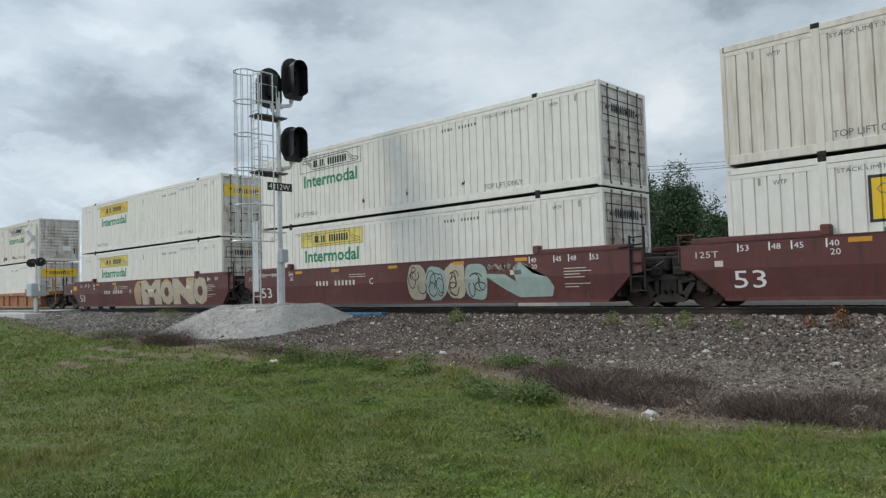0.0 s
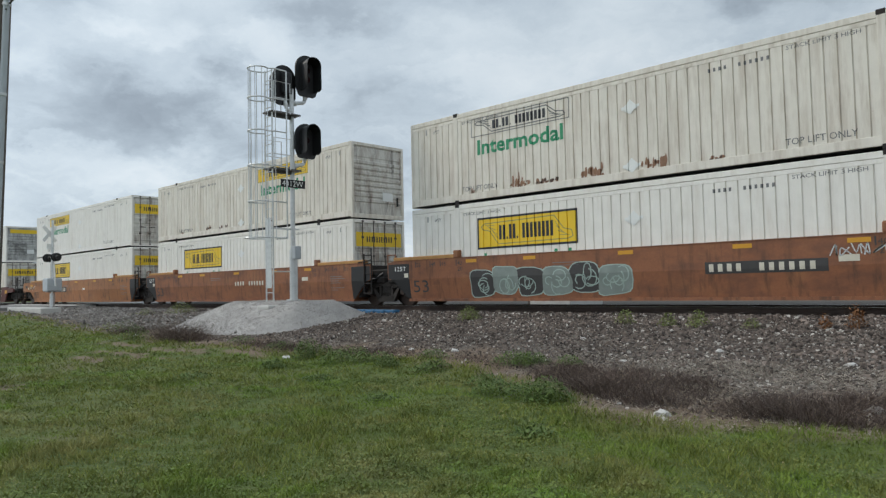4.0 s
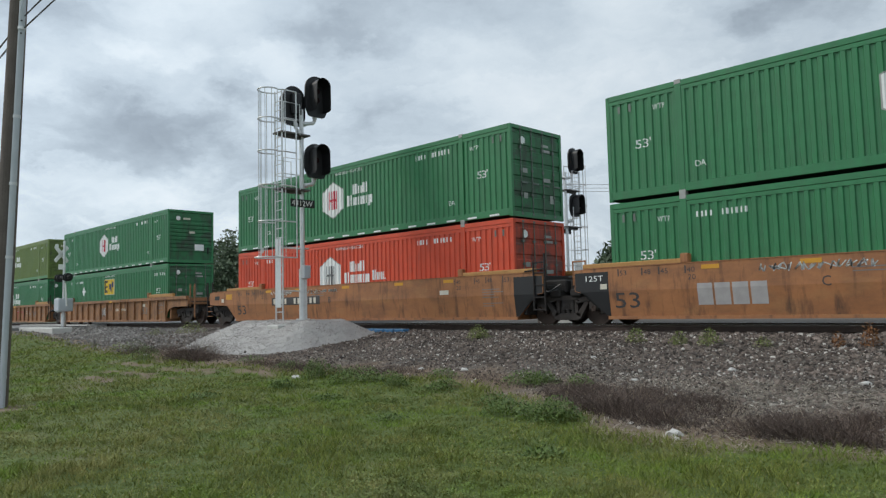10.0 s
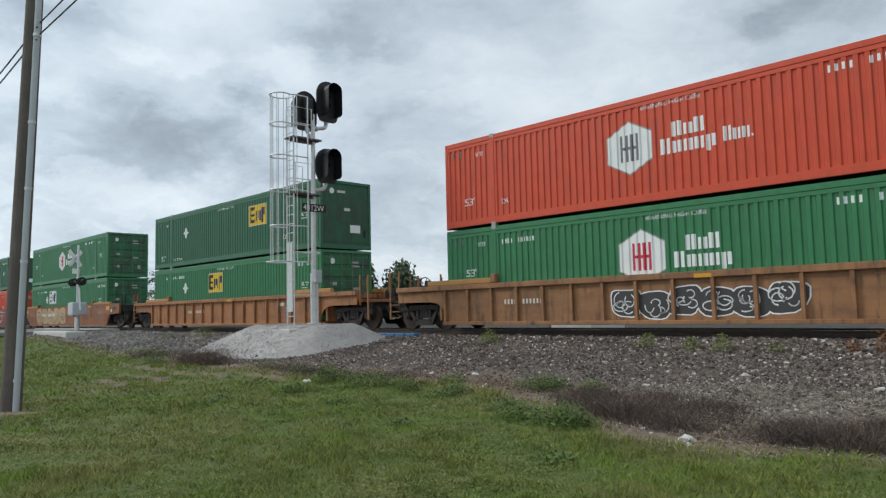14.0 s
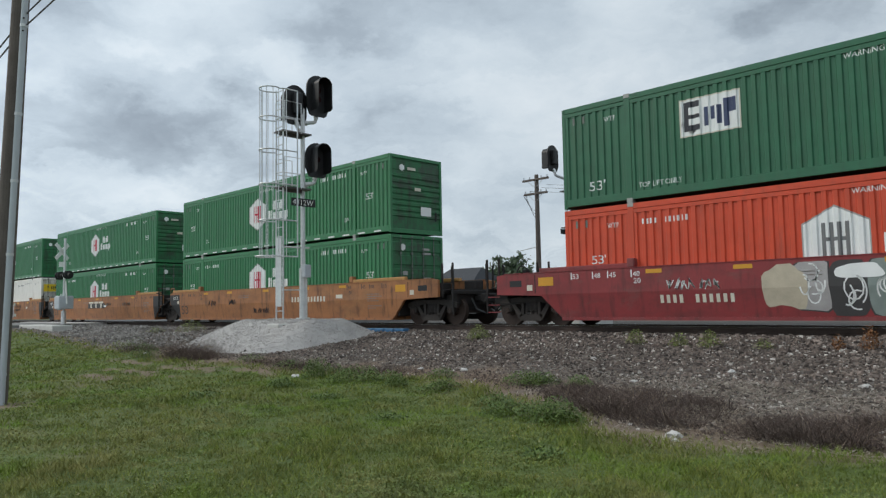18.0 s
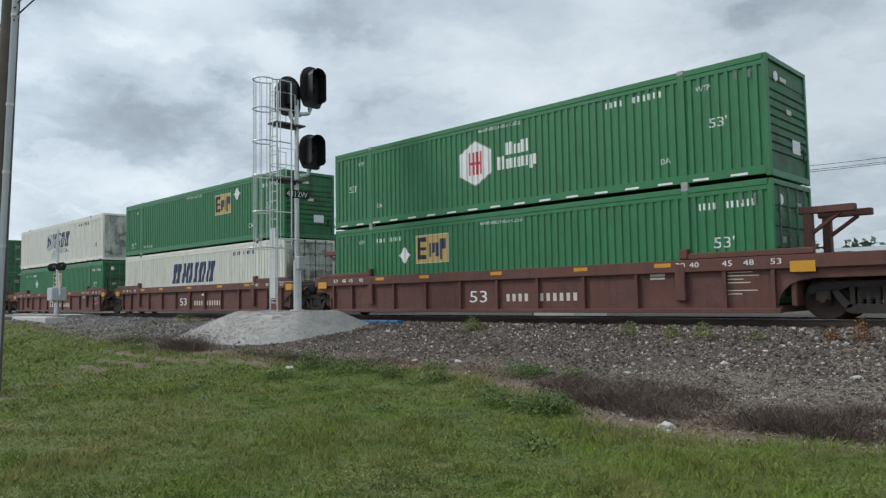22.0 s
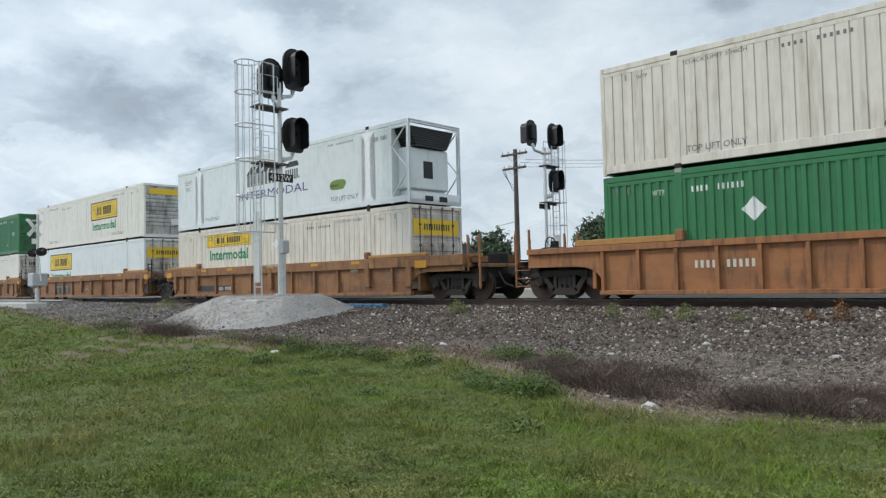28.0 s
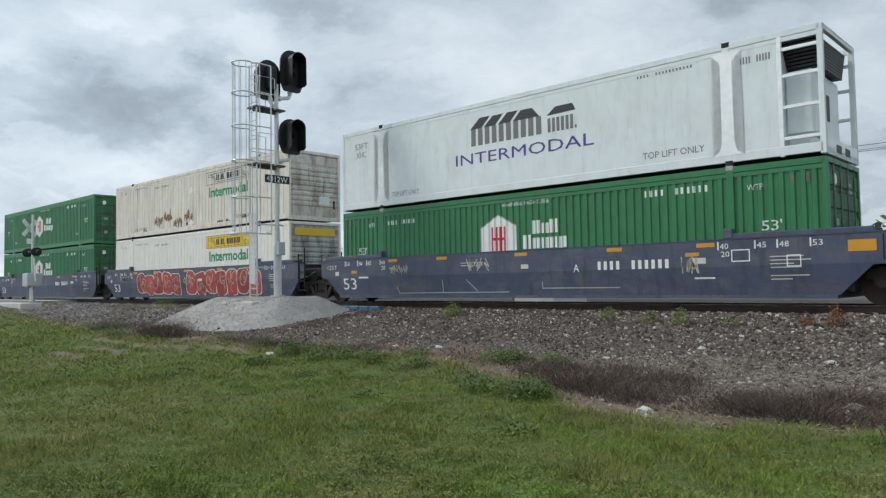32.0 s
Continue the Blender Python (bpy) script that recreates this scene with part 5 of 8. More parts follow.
            part("air_hose", cached("jhose", lambda: as_mesh("air_hose", tube([(-0.5, 1.30, 1.25), (-0.9, 1.36, 1.0), (-1.3, 1.36, 0.95), (-1.62, 1.25, 1.15)], 0.03), M["black"])), None, ld, "black rubber air hose")
            put("joint_arm", cached("jarm", lambda: as_mesh("joint_arm", boxes((-1.66, -1.0, -0.25, 0.25, 0.7, 0.98), bevel=0.05), M["undergear"])))
            put("grab_rail", cached(("grab", colour), lambda: as_mesh("grab_rail", rods(((-1.2, -1.36, 1.1), (-1.2, -1.36, 1.75), 0.02), ((-0.8, -1.36, 1.1), (-0.8, -1.36, 1.75), 0.02), ((-1.22, -1.36, 1.75), (-0.78, -1.36, 1.75), 0.02), sides=6), M[colour])), "steel hand grip")
    truck(car, -1.47 if left == "coupler" else -1.65)
    if right == "coupler":
        truck(car, BOX_L + 1.76)
    return car



# ---- markings and spray paint on the cars ----
def car_y(kind, z):
    if kind in ("smooth", "low"):
        return -1.43 + (0.09 * (0.9 - z) / 0.66 if z < 0.9 else 0.0)
    return -1.36


def car_art(key, name, make, kind, colour, parent, label="", offset=0.004):
    def build():
        bm = make()
        if kind in ("smooth", "low"):
            bmesh.ops.bisect_plane(bm, geom=bm.verts[:] + bm.edges[:] + bm.faces[:], plane_co=(0, 0, 0.9), plane_no=(0, 0, 1))
        for v in bm.verts:
            v.co.y = car_y(kind, v.co.z) - offset
        return as_mesh(name, bm, M[colour])
    return part(name, cached(("ca", key, kind, colour), build), None, parent, label)


def car_text(parent, kind, colour, words, x, z, size, width=None, lift=0.005):
    def make():
        bm = text_mesh(words, size, width)
        bmesh.ops.translate(bm, vec=(x, 0, z), verts=bm.verts)
        return bm
    ob = car_art(("t", words, x, z, size), "lettering", make, kind, colour, parent, "", lift)
    if size < 0.3:
        tagged(ob, kind="stuff")


def blob(cx, cz, w, h, seed, n=18, rough=0.22):
    r = random.Random(seed)
    ks = [(k, r.uniform(-rough, rough) / k, r.uniform(0, math.tau)) for k in (2, 3, 4, 5)]
    pts = []
    for i in range(n):
        a = math.tau * i / n
        q = 1 + sum(m * math.cos(k * a + p) for k, m, p in ks)
        sx = math.copysign(abs(math.cos(a)) ** 0.6, math.cos(a))
        sz = math.copysign(abs(math.sin(a)) ** 0.6, math.sin(a))
        pts.append((cx + w / 2 * q * sx, min(max(cz + h / 2 * q * sz, 0.26), 1.44)))
    return pts


def stroke(points, w):
    """A painted line through points, as short slabs."""
    rows = []
    for (x0, z0), (x1, z1) in zip(points, points[1:]):
        d = math.hypot(x1 - x0, z1 - z0) or 1
        nx, nz = -(z1 - z0) / d * w / 2, (x1 - x0) / d * w / 2
        ex, ez = (x1 - x0) / d * w * 0.3, (z1 - z0) / d * w * 0.3
        rows.append([(x0 - ex - nx, z0 - ez - nz), (x1 + ex - nx, z1 + ez - nz), (x1 + ex + nx, z1 + ez + nz), (x0 - ex + nx, z0 - ez + nz)])
    return rows


def scribble(x0, x1, z0, z1, seed, w=0.028):
    """An unreadable sprayed tag: a row of quick looped strokes."""
    r = random.Random(seed)
    k = max(4, round((x1 - x0) / max(0.2, (z1 - z0) * 0.62)))
    rows, cell = [], (x1 - x0) / k
    for i in range(k):
        a = x0 + cell * i
        knots = [(a + cell * r.uniform(-0.05, 1.1), z0 + (z1 - z0) * (r.uniform(0.0, 0.35) if q % 2 else r.uniform(0.6, 1.0))) for q in range(r.choice((4, 5, 6)))]
        knots = [knots[0]] + knots + [knots[-1]]
        pts = []
        for p, q, u, v in zip(knots, knots[1:], knots[2:], knots[3:]):
            for m in range(5):
                t = m / 5
                pts.append(tuple(0.5 * (2 * q[d] + (u[d] - p[d]) * t + (2 * p[d] - 5 * q[d] + 4 * u[d] - v[d]) * t * t + (3 * q[d] - p[d] - 3 * u[d] + v[d]) * t ** 3) for d in (0, 1)))
        rows += stroke(pts + [knots[-1]], w)
    return rows


def split_at(outline, z):
    """The outline's pieces below and above a height; its corners run bottom first, then up the sides."""
    low, high = [], []
    for (x0, z0), (x1, z1) in zip(outline, outline[1:] + outline[:1]):
        (low if z0 <= z else high).append((x0, z0))
        if (z0 - z) * (z1 - z) < 0:
            x = x0 + (x1 - x0) * (z - z0) / (z1 - z0)
            low.append((x, z))
            high.append((x, z))
    return [low, high]


def spray(parent, kind, unit, x0, x1, z0, z1, n, fill, edge, inner=None, seed=0):
    """A row of sprayed bubble shapes with an edge colour under a fill colour and inner marks."""
    w, zc, h = (x1 - x0) / n, (z0 + z1) / 2, z1 - z0
    shapes = [(x0 + w * (i + 0.5), zc + 0.05 * math.sin(i * 2.3 + seed), w * 1.06, h, seed * 31 + i) for i in range(n)]
    if edge:
        for i, q in enumerate(shapes):
            car_art(("se", unit, x0, i), "sprayed_edge", lambda q=q: quads(blob(q[0], q[1], q[2] + 0.07, q[3] + 0.06, q[4])), kind, edge, parent, "", 0.003 + 0.0006 * (i % 2))
    for i, q in enumerate(shapes):
        car_art(("sf", unit, x0, i), "sprayed_shape", lambda q=q: quads(blob(*q)), kind, fill if isinstance(fill, str) else fill[i % len(fill)], parent, "sprayed bubble shape", 0.005 + 0.0006 * (i % 2))
    if inner:
        r = random.Random(seed + 5)
        for i, q in enumerate(shapes):
            rows = []
            for k in range(5):
                ox, oz = q[0] + r.uniform(-0.26, 0.26) * q[2], q[1] + r.uniform(-0.26, 0.26) * q[3]
                rx, rz, a0, sweep = q[2] * r.uniform(0.12, 0.26), q[3] * r.uniform(0.12, 0.30), r.uniform(0, math.tau), r.uniform(2.4, 5.6)
                rows += stroke([(ox + rx * math.cos(a0 + sweep * m / 9), min(max(oz + rz * math.sin(a0 + sweep * m / 9), 0.28), 1.46)) for m in range(10)], 0.032)
            car_art(("si", unit, x0, i), "sprayed_line", lambda rows=rows: quads(*rows), kind, inner, parent, "", 0.0075)


DARK_PATCH = {3: (2.95, 5.1), 6: (3.05, 6.4), 8: (9.6, 12.9), 10: (3.0, 6.45), 15: (3.0, 6.6), 18: (6.6, 9.35), 19: (3.0, 6.1), 26: (2.2, 5.2), 27: (3.6, 6.1), 28: (2.4, 5.2), 4: (10.2, 12.9)}
NUMBERS = {1: (3.85, 6.2, 0.86, 1.04), 2: (3.7, 6.15, 0.86, 1.04), 0: (3.8, 6.2, 0.86, 1.04), 3: (3.05, 5.0, 0.50, 0.66), 4: (10.3, 12.75, 0.84, 1.02), 6: (3.15, 6.28, 0.86, 1.08), 7: (3.5, 5.3, 0.94, 1.06), 8: (9.75, 12.7, 0.84, 1.06), 10: (3.14, 6.32, 0.86, 1.08),
           11: (9.4, 11.0, 0.78, 0.92), 13: (2.5, 4.0, 0.78, 0.92), 14: (4.4, 6.2, 0.78, 0.92)}
NUMBERS.update({15: (3.2, 6.4, 0.84, 1.04), 16: (2.9, 4.85, 0.60, 0.80), 17: (10.1, 12.5, 0.88, 1.08), 19: (3.2, 6.0, 0.88, 1.10), 20: (8.4, 11.0, 0.48, 0.70), 22: (8.45, 11.1, 0.46, 0.68), 21: (8.45, 11.1, 0.46, 0.68),
           23: (11.5, 13.1, 0.80, 0.96), 25: (2.45, 4.07, 0.78, 0.96), 26: (3.9, 5.05, 0.42, 0.58), 28: (3.9, 5.1, 0.40, 0.56), 29: (10.6, 12.66, 0.90, 1.12), 30: (9.2, 9.3, 0.9, 1.0), 5: (8.0, 10.4, 0.86, 1.04), 31: (10.6, 12.66, 0.90, 1.12)})
BIG_LOGO = {9: (6.95, 9.27, 0.62, 1.16, "letter_red_faded"), 12: (9.1, 11.1, 0.46, 1.0, "letter_red_faded"), 18: (6.75, 9.2, 0.88, 1.26, "cream_mark"), 27: (3.7, 6.0, 0.40, 0.86, "letter_grey"), 3: (10.2, 11.6, 0.45, 0.85, "letter_red_faded")}
LETTER = {1: ("C", 6.9), 2: ("A", 6.95), 6: ("A", 6.84), 9: ("C", 5.2), 10: ("B", 7.0), 18: ("C", 4.78), 29: ("A", 9.85), 30: ("C", 7.85)}


def mark_car(unit, car, kind, colour, left, right):
    """Stencilled figures, strips and plates that the unit carries, and what has been sprayed on it."""
    top = KINDS[kind]["top"]
    pale = colour in ("car_maroon", "car_brown", "car_red", "car_blue")
    ink = "white" if pale else "patch_black"
    if kind == "smooth":
        car_text(car, kind, ink, "53", 0.12 if unit != 16 else 14.4, 0.46, 0.40 if unit != 16 else 0.28, 0.72 if unit != 16 else 0.42)
        for x, w in ((0.24, "53"), (0.93, "48"), (1.40, "45"), (2.10, "40"), (13.78, "40"), (14.62, "45"), (15.10, "48"), (15.78, "53")):
            car_text(car, kind, ink, w, x + 0.06, top - 0.22, 0.13, 0.2)
            car_art(("gauge", x), "gauge_mark", lambda x=x: quads(rect(x, x + 0.035, top - 0.24, top - 0.05)), kind, ink, car, "", 0.005)
        for x in (2.12, 13.8):
            car_text(car, kind, ink, "20", x + 0.06, top - 0.40, 0.13, 0.2)
    elif kind == "ribw":
        car_text(car, kind, ink, "53", 6.92, 0.46, 0.36, 0.72)
        for x, w in ((13.85, "20"), (14.2, "40"), (15.0, "45"), (15.5, "48"), (16.1, "53"), (0.1, "53"), (0.6, "48"), (1.0, "45"), (1.6, "40")):
            car_text(car, kind, ink, w, x, top - 0.19, 0.13, 0.24, 0.115)
    elif kind == "rib":
        car_text(car, kind, "letter_grey", "53", 14.45 if unit == 23 else 13.15, 0.58, 0.36, 0.62)
        if left == "joint":
            car_text(car, kind, "white", "125T", 0.12, 0.50, 0.24, 0.72, 0.012)
            car_art(("plate125",), "dark_plate", lambda: quads(rect(-0.02, 0.95, 0.38, 1.04)), kind, "black", car, "dark painted plate", 0.006)
    elif kind == "ribd":
        car_text(car, kind, "letter_grey", "53", {26: 8.7, 27: 2.4, 28: 12.6}[unit], 0.48, 0.24, 0.46)
    if kind == "smooth":
        end = [(-1.1, 0.93), (-0.80, 0.872), (-0.16, 0.255), (-0.05, 0.255), (-0.05, 1.42), (-1.1, 1.42)]
        dark_end = colour if pale else "black"
        if left == "joint":
            car_art(("joint_plate",), "dark_plate", lambda: quads(*split_at(end, 0.9)), kind, dark_end, car, "dark painted end plate", 0.003)
            car_text(car, kind, "white" if not pale else "cream_mark", "125T", -0.75, 1.18, 0.15, 0.55, 0.006)
            car_art(("sticker",), "label_plate", lambda: quads(rect(-0.30, -0.10, 0.96, 1.10)), kind, "cream_mark", car, "", 0.006)
        if right == "joint" and not pale:
            car_art(("joint_plate_right",), "dark_plate", lambda: quads(*split_at([(BOX_L - p, q) for p, q in end], 0.9)), kind, dark_end, car, "dark painted end plate", 0.003)
        for ext, q in ((left, lambda p: p), (right, lambda p: BOX_L - p)):
            if ext == "coupler":
                a = "l" if q(0) == 0 else "r"
                # No hole is cut: a black patch stands for the shade in the socket.
                car_art(("socket", a), "jack_socket", lambda: quads(rect(*sorted((q(-1.95), q(-1.50))), 1.14, 1.32)), kind, "black", car, "flat black patch for the shade in a recess", 0.004)
                car_art(("end_label", a), "label_plate", lambda: quads(rect(*sorted((q(-1.30), q(-1.10))), 1.02, 1.18)), kind, "cream_mark", car, "", 0.006)
                car_art(("end_seam", a), "end_seam", lambda: quads(rect(*sorted((q(-1.02), q(-0.99))), 0.94, 1.46)), kind, "undergear", car, "", 0.004)
    if unit in DARK_PATCH:
        a, b = DARK_PATCH[unit]
        z = NUMBERS.get(unit, (0, 0, 0.9, 1.1))[2:] if unit != 27 else (0.40, 0.86)
        car_art(("patch", unit), "dark_patch", lambda: quads(rect(a, b, z[0] - 0.05, z[1] + 0.05)), kind, "patch_black", car, "dark rectangular paint patch", 0.004)
    if unit in NUMBERS:
        a, b, z0, z1 = NUMBERS[unit]
        car_art(("num", unit), "marking", lambda: quads(*word_bars(a, b, z0, z1, (4, 6), 0.48)), kind, "cream_mark" if colour != "car_blue" else "white", car, "pale bars of a car number", 0.008)
    if unit in BIG_LOGO:
        a, b, z0, z1, c = BIG_LOGO[unit]
        w = (b - a) / 3
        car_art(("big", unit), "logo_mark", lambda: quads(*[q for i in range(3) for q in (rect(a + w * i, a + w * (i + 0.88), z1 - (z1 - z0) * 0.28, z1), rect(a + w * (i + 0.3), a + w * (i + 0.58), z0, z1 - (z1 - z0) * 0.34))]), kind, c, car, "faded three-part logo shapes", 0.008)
    if unit in LETTER:
        car_text(car, kind, ink, LETTER[unit][0], LETTER[unit][1], 0.86, 0.22, 0.18)
    lines = [rect(14.95, 15.2 + 0.5 * ((i * 37) % 10) / 10 + 0.2, z, z + 0.022) for i, z in enumerate((0.58, 0.66, 0.84, 0.92, 1.0, 1.08))]
    lines += [rect(6.7 - 0.9, 6.7, z, z + 0.02) for z in (1.22, 1.14)] if kind == "smooth" else []
    car_art(("lines", kind), "fine_print", lambda: quads(*lines), kind, "cream_mark" if pale else "letter_grey", car, "", 0.005)
    plate = "cream_mark" if unit % 3 else "white"
    car_art(("label", kind, unit % 3), "label_plate", lambda: quads(rect(13.1, 13.5, 0.98, 1.12) if unit % 3 else rect(9.2, 9.55, 0.92, 1.02)), kind, plate, car, "", 0.006)
    tags = {4: [(12.9, 14.6, 1.1, 1.35, "white")], 6: [(-0.9, 0.2, 1.0, 1.35, "white")], 7: [(12.3, 13.3, 0.78, 1.08, "white"), (5.5, 6.4, 0.5, 0.75, "cream_mark")], 8: [(13.6, 15.4, 1.18, 1.36, "olive_spray")], 9: [(3.85, 6.3, 1.22, 1.4, "white"), (9.9, 11.8, 0.8, 1.1, "letter_black")],
            10: [(2.95, 4.5, 1.22, 1.4, "white"), (5.6, 7.6, 1.26, 1.38, "white")], 11: [(7.16, 8.06, 0.45, 1.05, "white"), (7.2, 8.0, 0.5, 1.0, "white")], 12: [(6.2, 7.4, 0.6, 1.05, "letter_grey"), (11.6, 12.4, 0.6, 1.02, "white")], 16: [(3.1, 4.45, 0.92, 1.2, "white")]}
    tags.update({17: [(3.0, 3.8, 0.8, 1.1, "letter_black"), (7.0, 8.3, 0.45, 0.7, "letter_black"), (4.9, 5.6, 0.85, 1.1, "letter_black")], 18: [(9.6, 10.4, 0.95, 1.2, "letter_grey"), (12.0, 13.2, 0.95, 1.2, "letter_grey")], 19: [(2.3, 4.8, 0.42, 0.6, "white"), (10.3, 12.0, 1.0, 1.34, "letter_black"), (10.3, 11.6, 0.8, 1.0, "letter_black")],
            27: [(8.05, 9.0, 0.42, 0.84, "white")], 28: [(11.4, 12.4, 0.38, 0.7, "white")], 29: [(2.6, 3.5, 0.95, 1.25, "cream_mark"), (2.6, 3.4, 0.95, 1.25, "cream_mark"), (6.0, 6.9, 0.95, 1.38, "cream_mark"), (12.9, 13.3, 0.75, 1.15, "cream_mark")], 2: [(5.0, 5.7, 1.0, 1.35, "cream_mark")], 1: [(12.3, 13.4, 1.1, 1.36, "cream_mark")],
            0: [(8.2, 9.3, 1.0, 1.3, "cream_mark")], 30: [(0.9, 2.2, 1.0, 1.3, "cream_mark")]})
    for k, (a, b, z0, z1, c) in enumerate(tags.get(unit, ())):
        car_art(("tag", unit, k), "sprayed_tag", lambda: quads(*scribble(a, b, z0, z1, unit * 7 + k)), kind, c, car, "thin sprayed scrawl", 0.0085)
    if unit == 1:
        spray(car, kind, unit, 8.8, 12.2, 0.32, 1.38, 4, ["spray_cream", "spray_mint"], "patch_black", "patch_black", 3)
        car_art(("tail", 1), "sprayed_shape", lambda: quads([(12.0, 1.05), (12.9, 1.0), (13.3, 0.78), (13.2, 1.18), (13.45, 1.34), (13.7, 1.25), (13.9, 1.0), (14.4, 0.88), (14.6, 0.6), (14.5, 0.34), (13.4, 0.32), (12.9, 0.55), (12.4, 0.85)]), kind, "spray_mint", car, "pale mint sprayed shape", 0.006)
    elif unit == 2:
        for letter, x, w in (("M", 8.35, 2.15), ("O", 10.45, 1.35), ("N", 11.75, 2.1), ("O", 13.75, 1.35)):
            def fat(letter=letter, x=x, w=w):
                bm = text_mesh(letter, 1.02, w, 0.13)
                bmesh.ops.translate(bm, vec=(x, 0, 0.36), verts=bm.verts)
                return bm
            car_art(("fat", x), "sprayed_letter", fat, kind, "spray_cream", car, "huge cream sprayed letter", 0.005)
        car_art(("wisp", 2), "sprayed_shape", lambda: quads(blob(7.9, 0.8, 0.8, 1.1, 4)), kind, "spray_tan", car, "tan sprayed shape", 0.0045)
    elif unit == 4:
        spray(car, kind, unit, 2.7, 8.2, 0.35, 1.15, 6, ["patch_black", "spray_slate"], "spray_mint", "spray_mint", 5)
    elif unit == 8:
        spray(car, kind, unit, 5.0, 7.8, 0.42, 1.22, 4, "spray_slate", "white", "spray_mint", 6)
        for i in range(4):
            x = 13.0 + i * 0.55
            car_art(("blk", 8, i), "sprayed_block", lambda x=x: quads(rect(x, x + 0.46, 0.42, 0.72), rect(x, x + 0.2, 0.74, 1.1, 0.05), rect(x + 0.26, x + 0.46, 0.74, 1.1, -0.04)), kind, "spray_grey", car, "grey sprayed block", 0.006)
    elif unit == 9:
        car_art(("blk", 9), "sprayed_block", lambda: quads(*word_bars(2.4, 4.1, 0.5, 1.02, (4,), 0.12)), kind, "spray_grey", car, "pale grey sprayed block", 0.005)
    elif unit == 13:
        spray(car, kind, unit, 6.3, 11.2, 0.36, 1.04, 6, "patch_black", "white", "white", 9)
    elif unit == 15:
        spray(car, kind, unit, 1.8, 8.6, 0.28, 1.42, 5, "spray_tan", "patch_brown", "patch_brown", 12)
    elif unit == 16:
        spray(car, kind, unit, 6.1, 12.6, 0.30, 1.46, 9, ["spray_grey", "patch_black", "spray_slate", "patch_brown"], "patch_black", "white", 33)
        for k, (x, z, w, h, c) in enumerate(((5.9, 0.9, 0.9, 1.0, "spray_cream"), (7.4, 1.2, 0.9, 0.3, "white"), (8.6, 0.55, 1.1, 0.28, "spray_cream"), (9.7, 1.15, 1.2, 0.26, "white"), (10.9, 0.6, 1.0, 0.4, "spray_grey"), (12.4, 1.1, 0.9, 0.5, "olive_spray"), (12.0, 0.5, 0.8, 0.35, "spray_cream"))):
            car_art(("wild", 16, k), "sprayed_shape", lambda x=x, z=z, w=w, h=h, k=k: quads(blob(x, z, w, h, 60 + k, 22, 0.45)), kind, c, car, "", 0.0068)
    elif unit == 19:
        spray(car, kind, unit, 5.9, 10.0, 0.36, 1.40, 5, "spray_grey", "patch_black", "patch_black", 14)
        for x, z in ((5.7, 1.2), (5.7, 0.5), (10.15, 1.35), (10.2, 0.5)):
            car_art(("teal", 19, x, z), "sprayed_corner", lambda x=x, z=z: quads(blob(x, z, 0.4, 0.22, 2)), kind, "spray_mint", car, "", 0.0035)
    elif unit == 28:
        for letter, x, w in (("R", 6.80, 1.5), ("A", 8.50, 1.3), ("W", 9.85, 1.65)):
            def big_letter(letter=letter, x=x, w=w, bold=0.0):
                bm = text_mesh(letter, 0.60, w, bold)
                bmesh.ops.translate(bm, vec=(x, 0, 0.36), verts=bm.verts)
                return bm
            car_art(("raw", letter), "sprayed_letter", lambda: big_letter(bold=0.07), kind, "spray_cream", car, "cream-edged sprayed letter", 0.004)
            car_art(("rawi", letter), "sprayed_letter", lambda: big_letter(bold=0.022), kind, "car_tan", car, "", 0.0065)
    elif unit == 29:
        rows = stroke([(2.9, 0.52), (3.0, 0.32), (7.6, 0.34)], 0.03) + stroke([(5.0, 0.34), (5.0, 0.72)], 0.03) + stroke([(6.0, 0.72), (6.4, 0.38)], 0.03) + stroke([(8.8, 0.62), (8.8, 0.44), (11.2, 0.44)], 0.03)
        car_art(("green", 29), "sprayed_line", lambda: quads(*rows), kind, "spray_mint", car, "thin green sprayed lines", 0.005)
        for k, (x, z, w, h, c) in enumerate(((0.6, 1.02, 0.30, 0.10, "safety_yellow"), (1.0, 0.84, 0.5, 0.06, "white"), (13.2, 0.62, 0.5, 0.04, "white"), (14.1, 1.0, 0.42, 0.28, "white"), (15.3, 0.86, 0.30, 0.26, "white"), (13.0, 1.16, 0.34, 0.09, "safety_yellow"), (8.1, 1.0, 0.26, 0.12, "cream_mark"))):
            car_art(("sten", k), "label_plate", lambda x=x, z=z, w=w, h=h: quads(*(frame_rects(x, x + w, z, z + h, 0.025) if h > 0.2 else [rect(x, x + w, z, z + h)])), kind, c, car, "", 0.006)
    elif unit == 30:
        spray(car, kind, unit, 3.0, 7.5, 0.30, 1.36, 5, ["letter_red_faded", "spray_red"], "white", "spray_cream", 21)
        spray(car, kind, unit, 8.1, 14.3, 0.30, 1.36, 7, ["spray_red", "letter_red_faded"], "white", "spray_cream", 22)
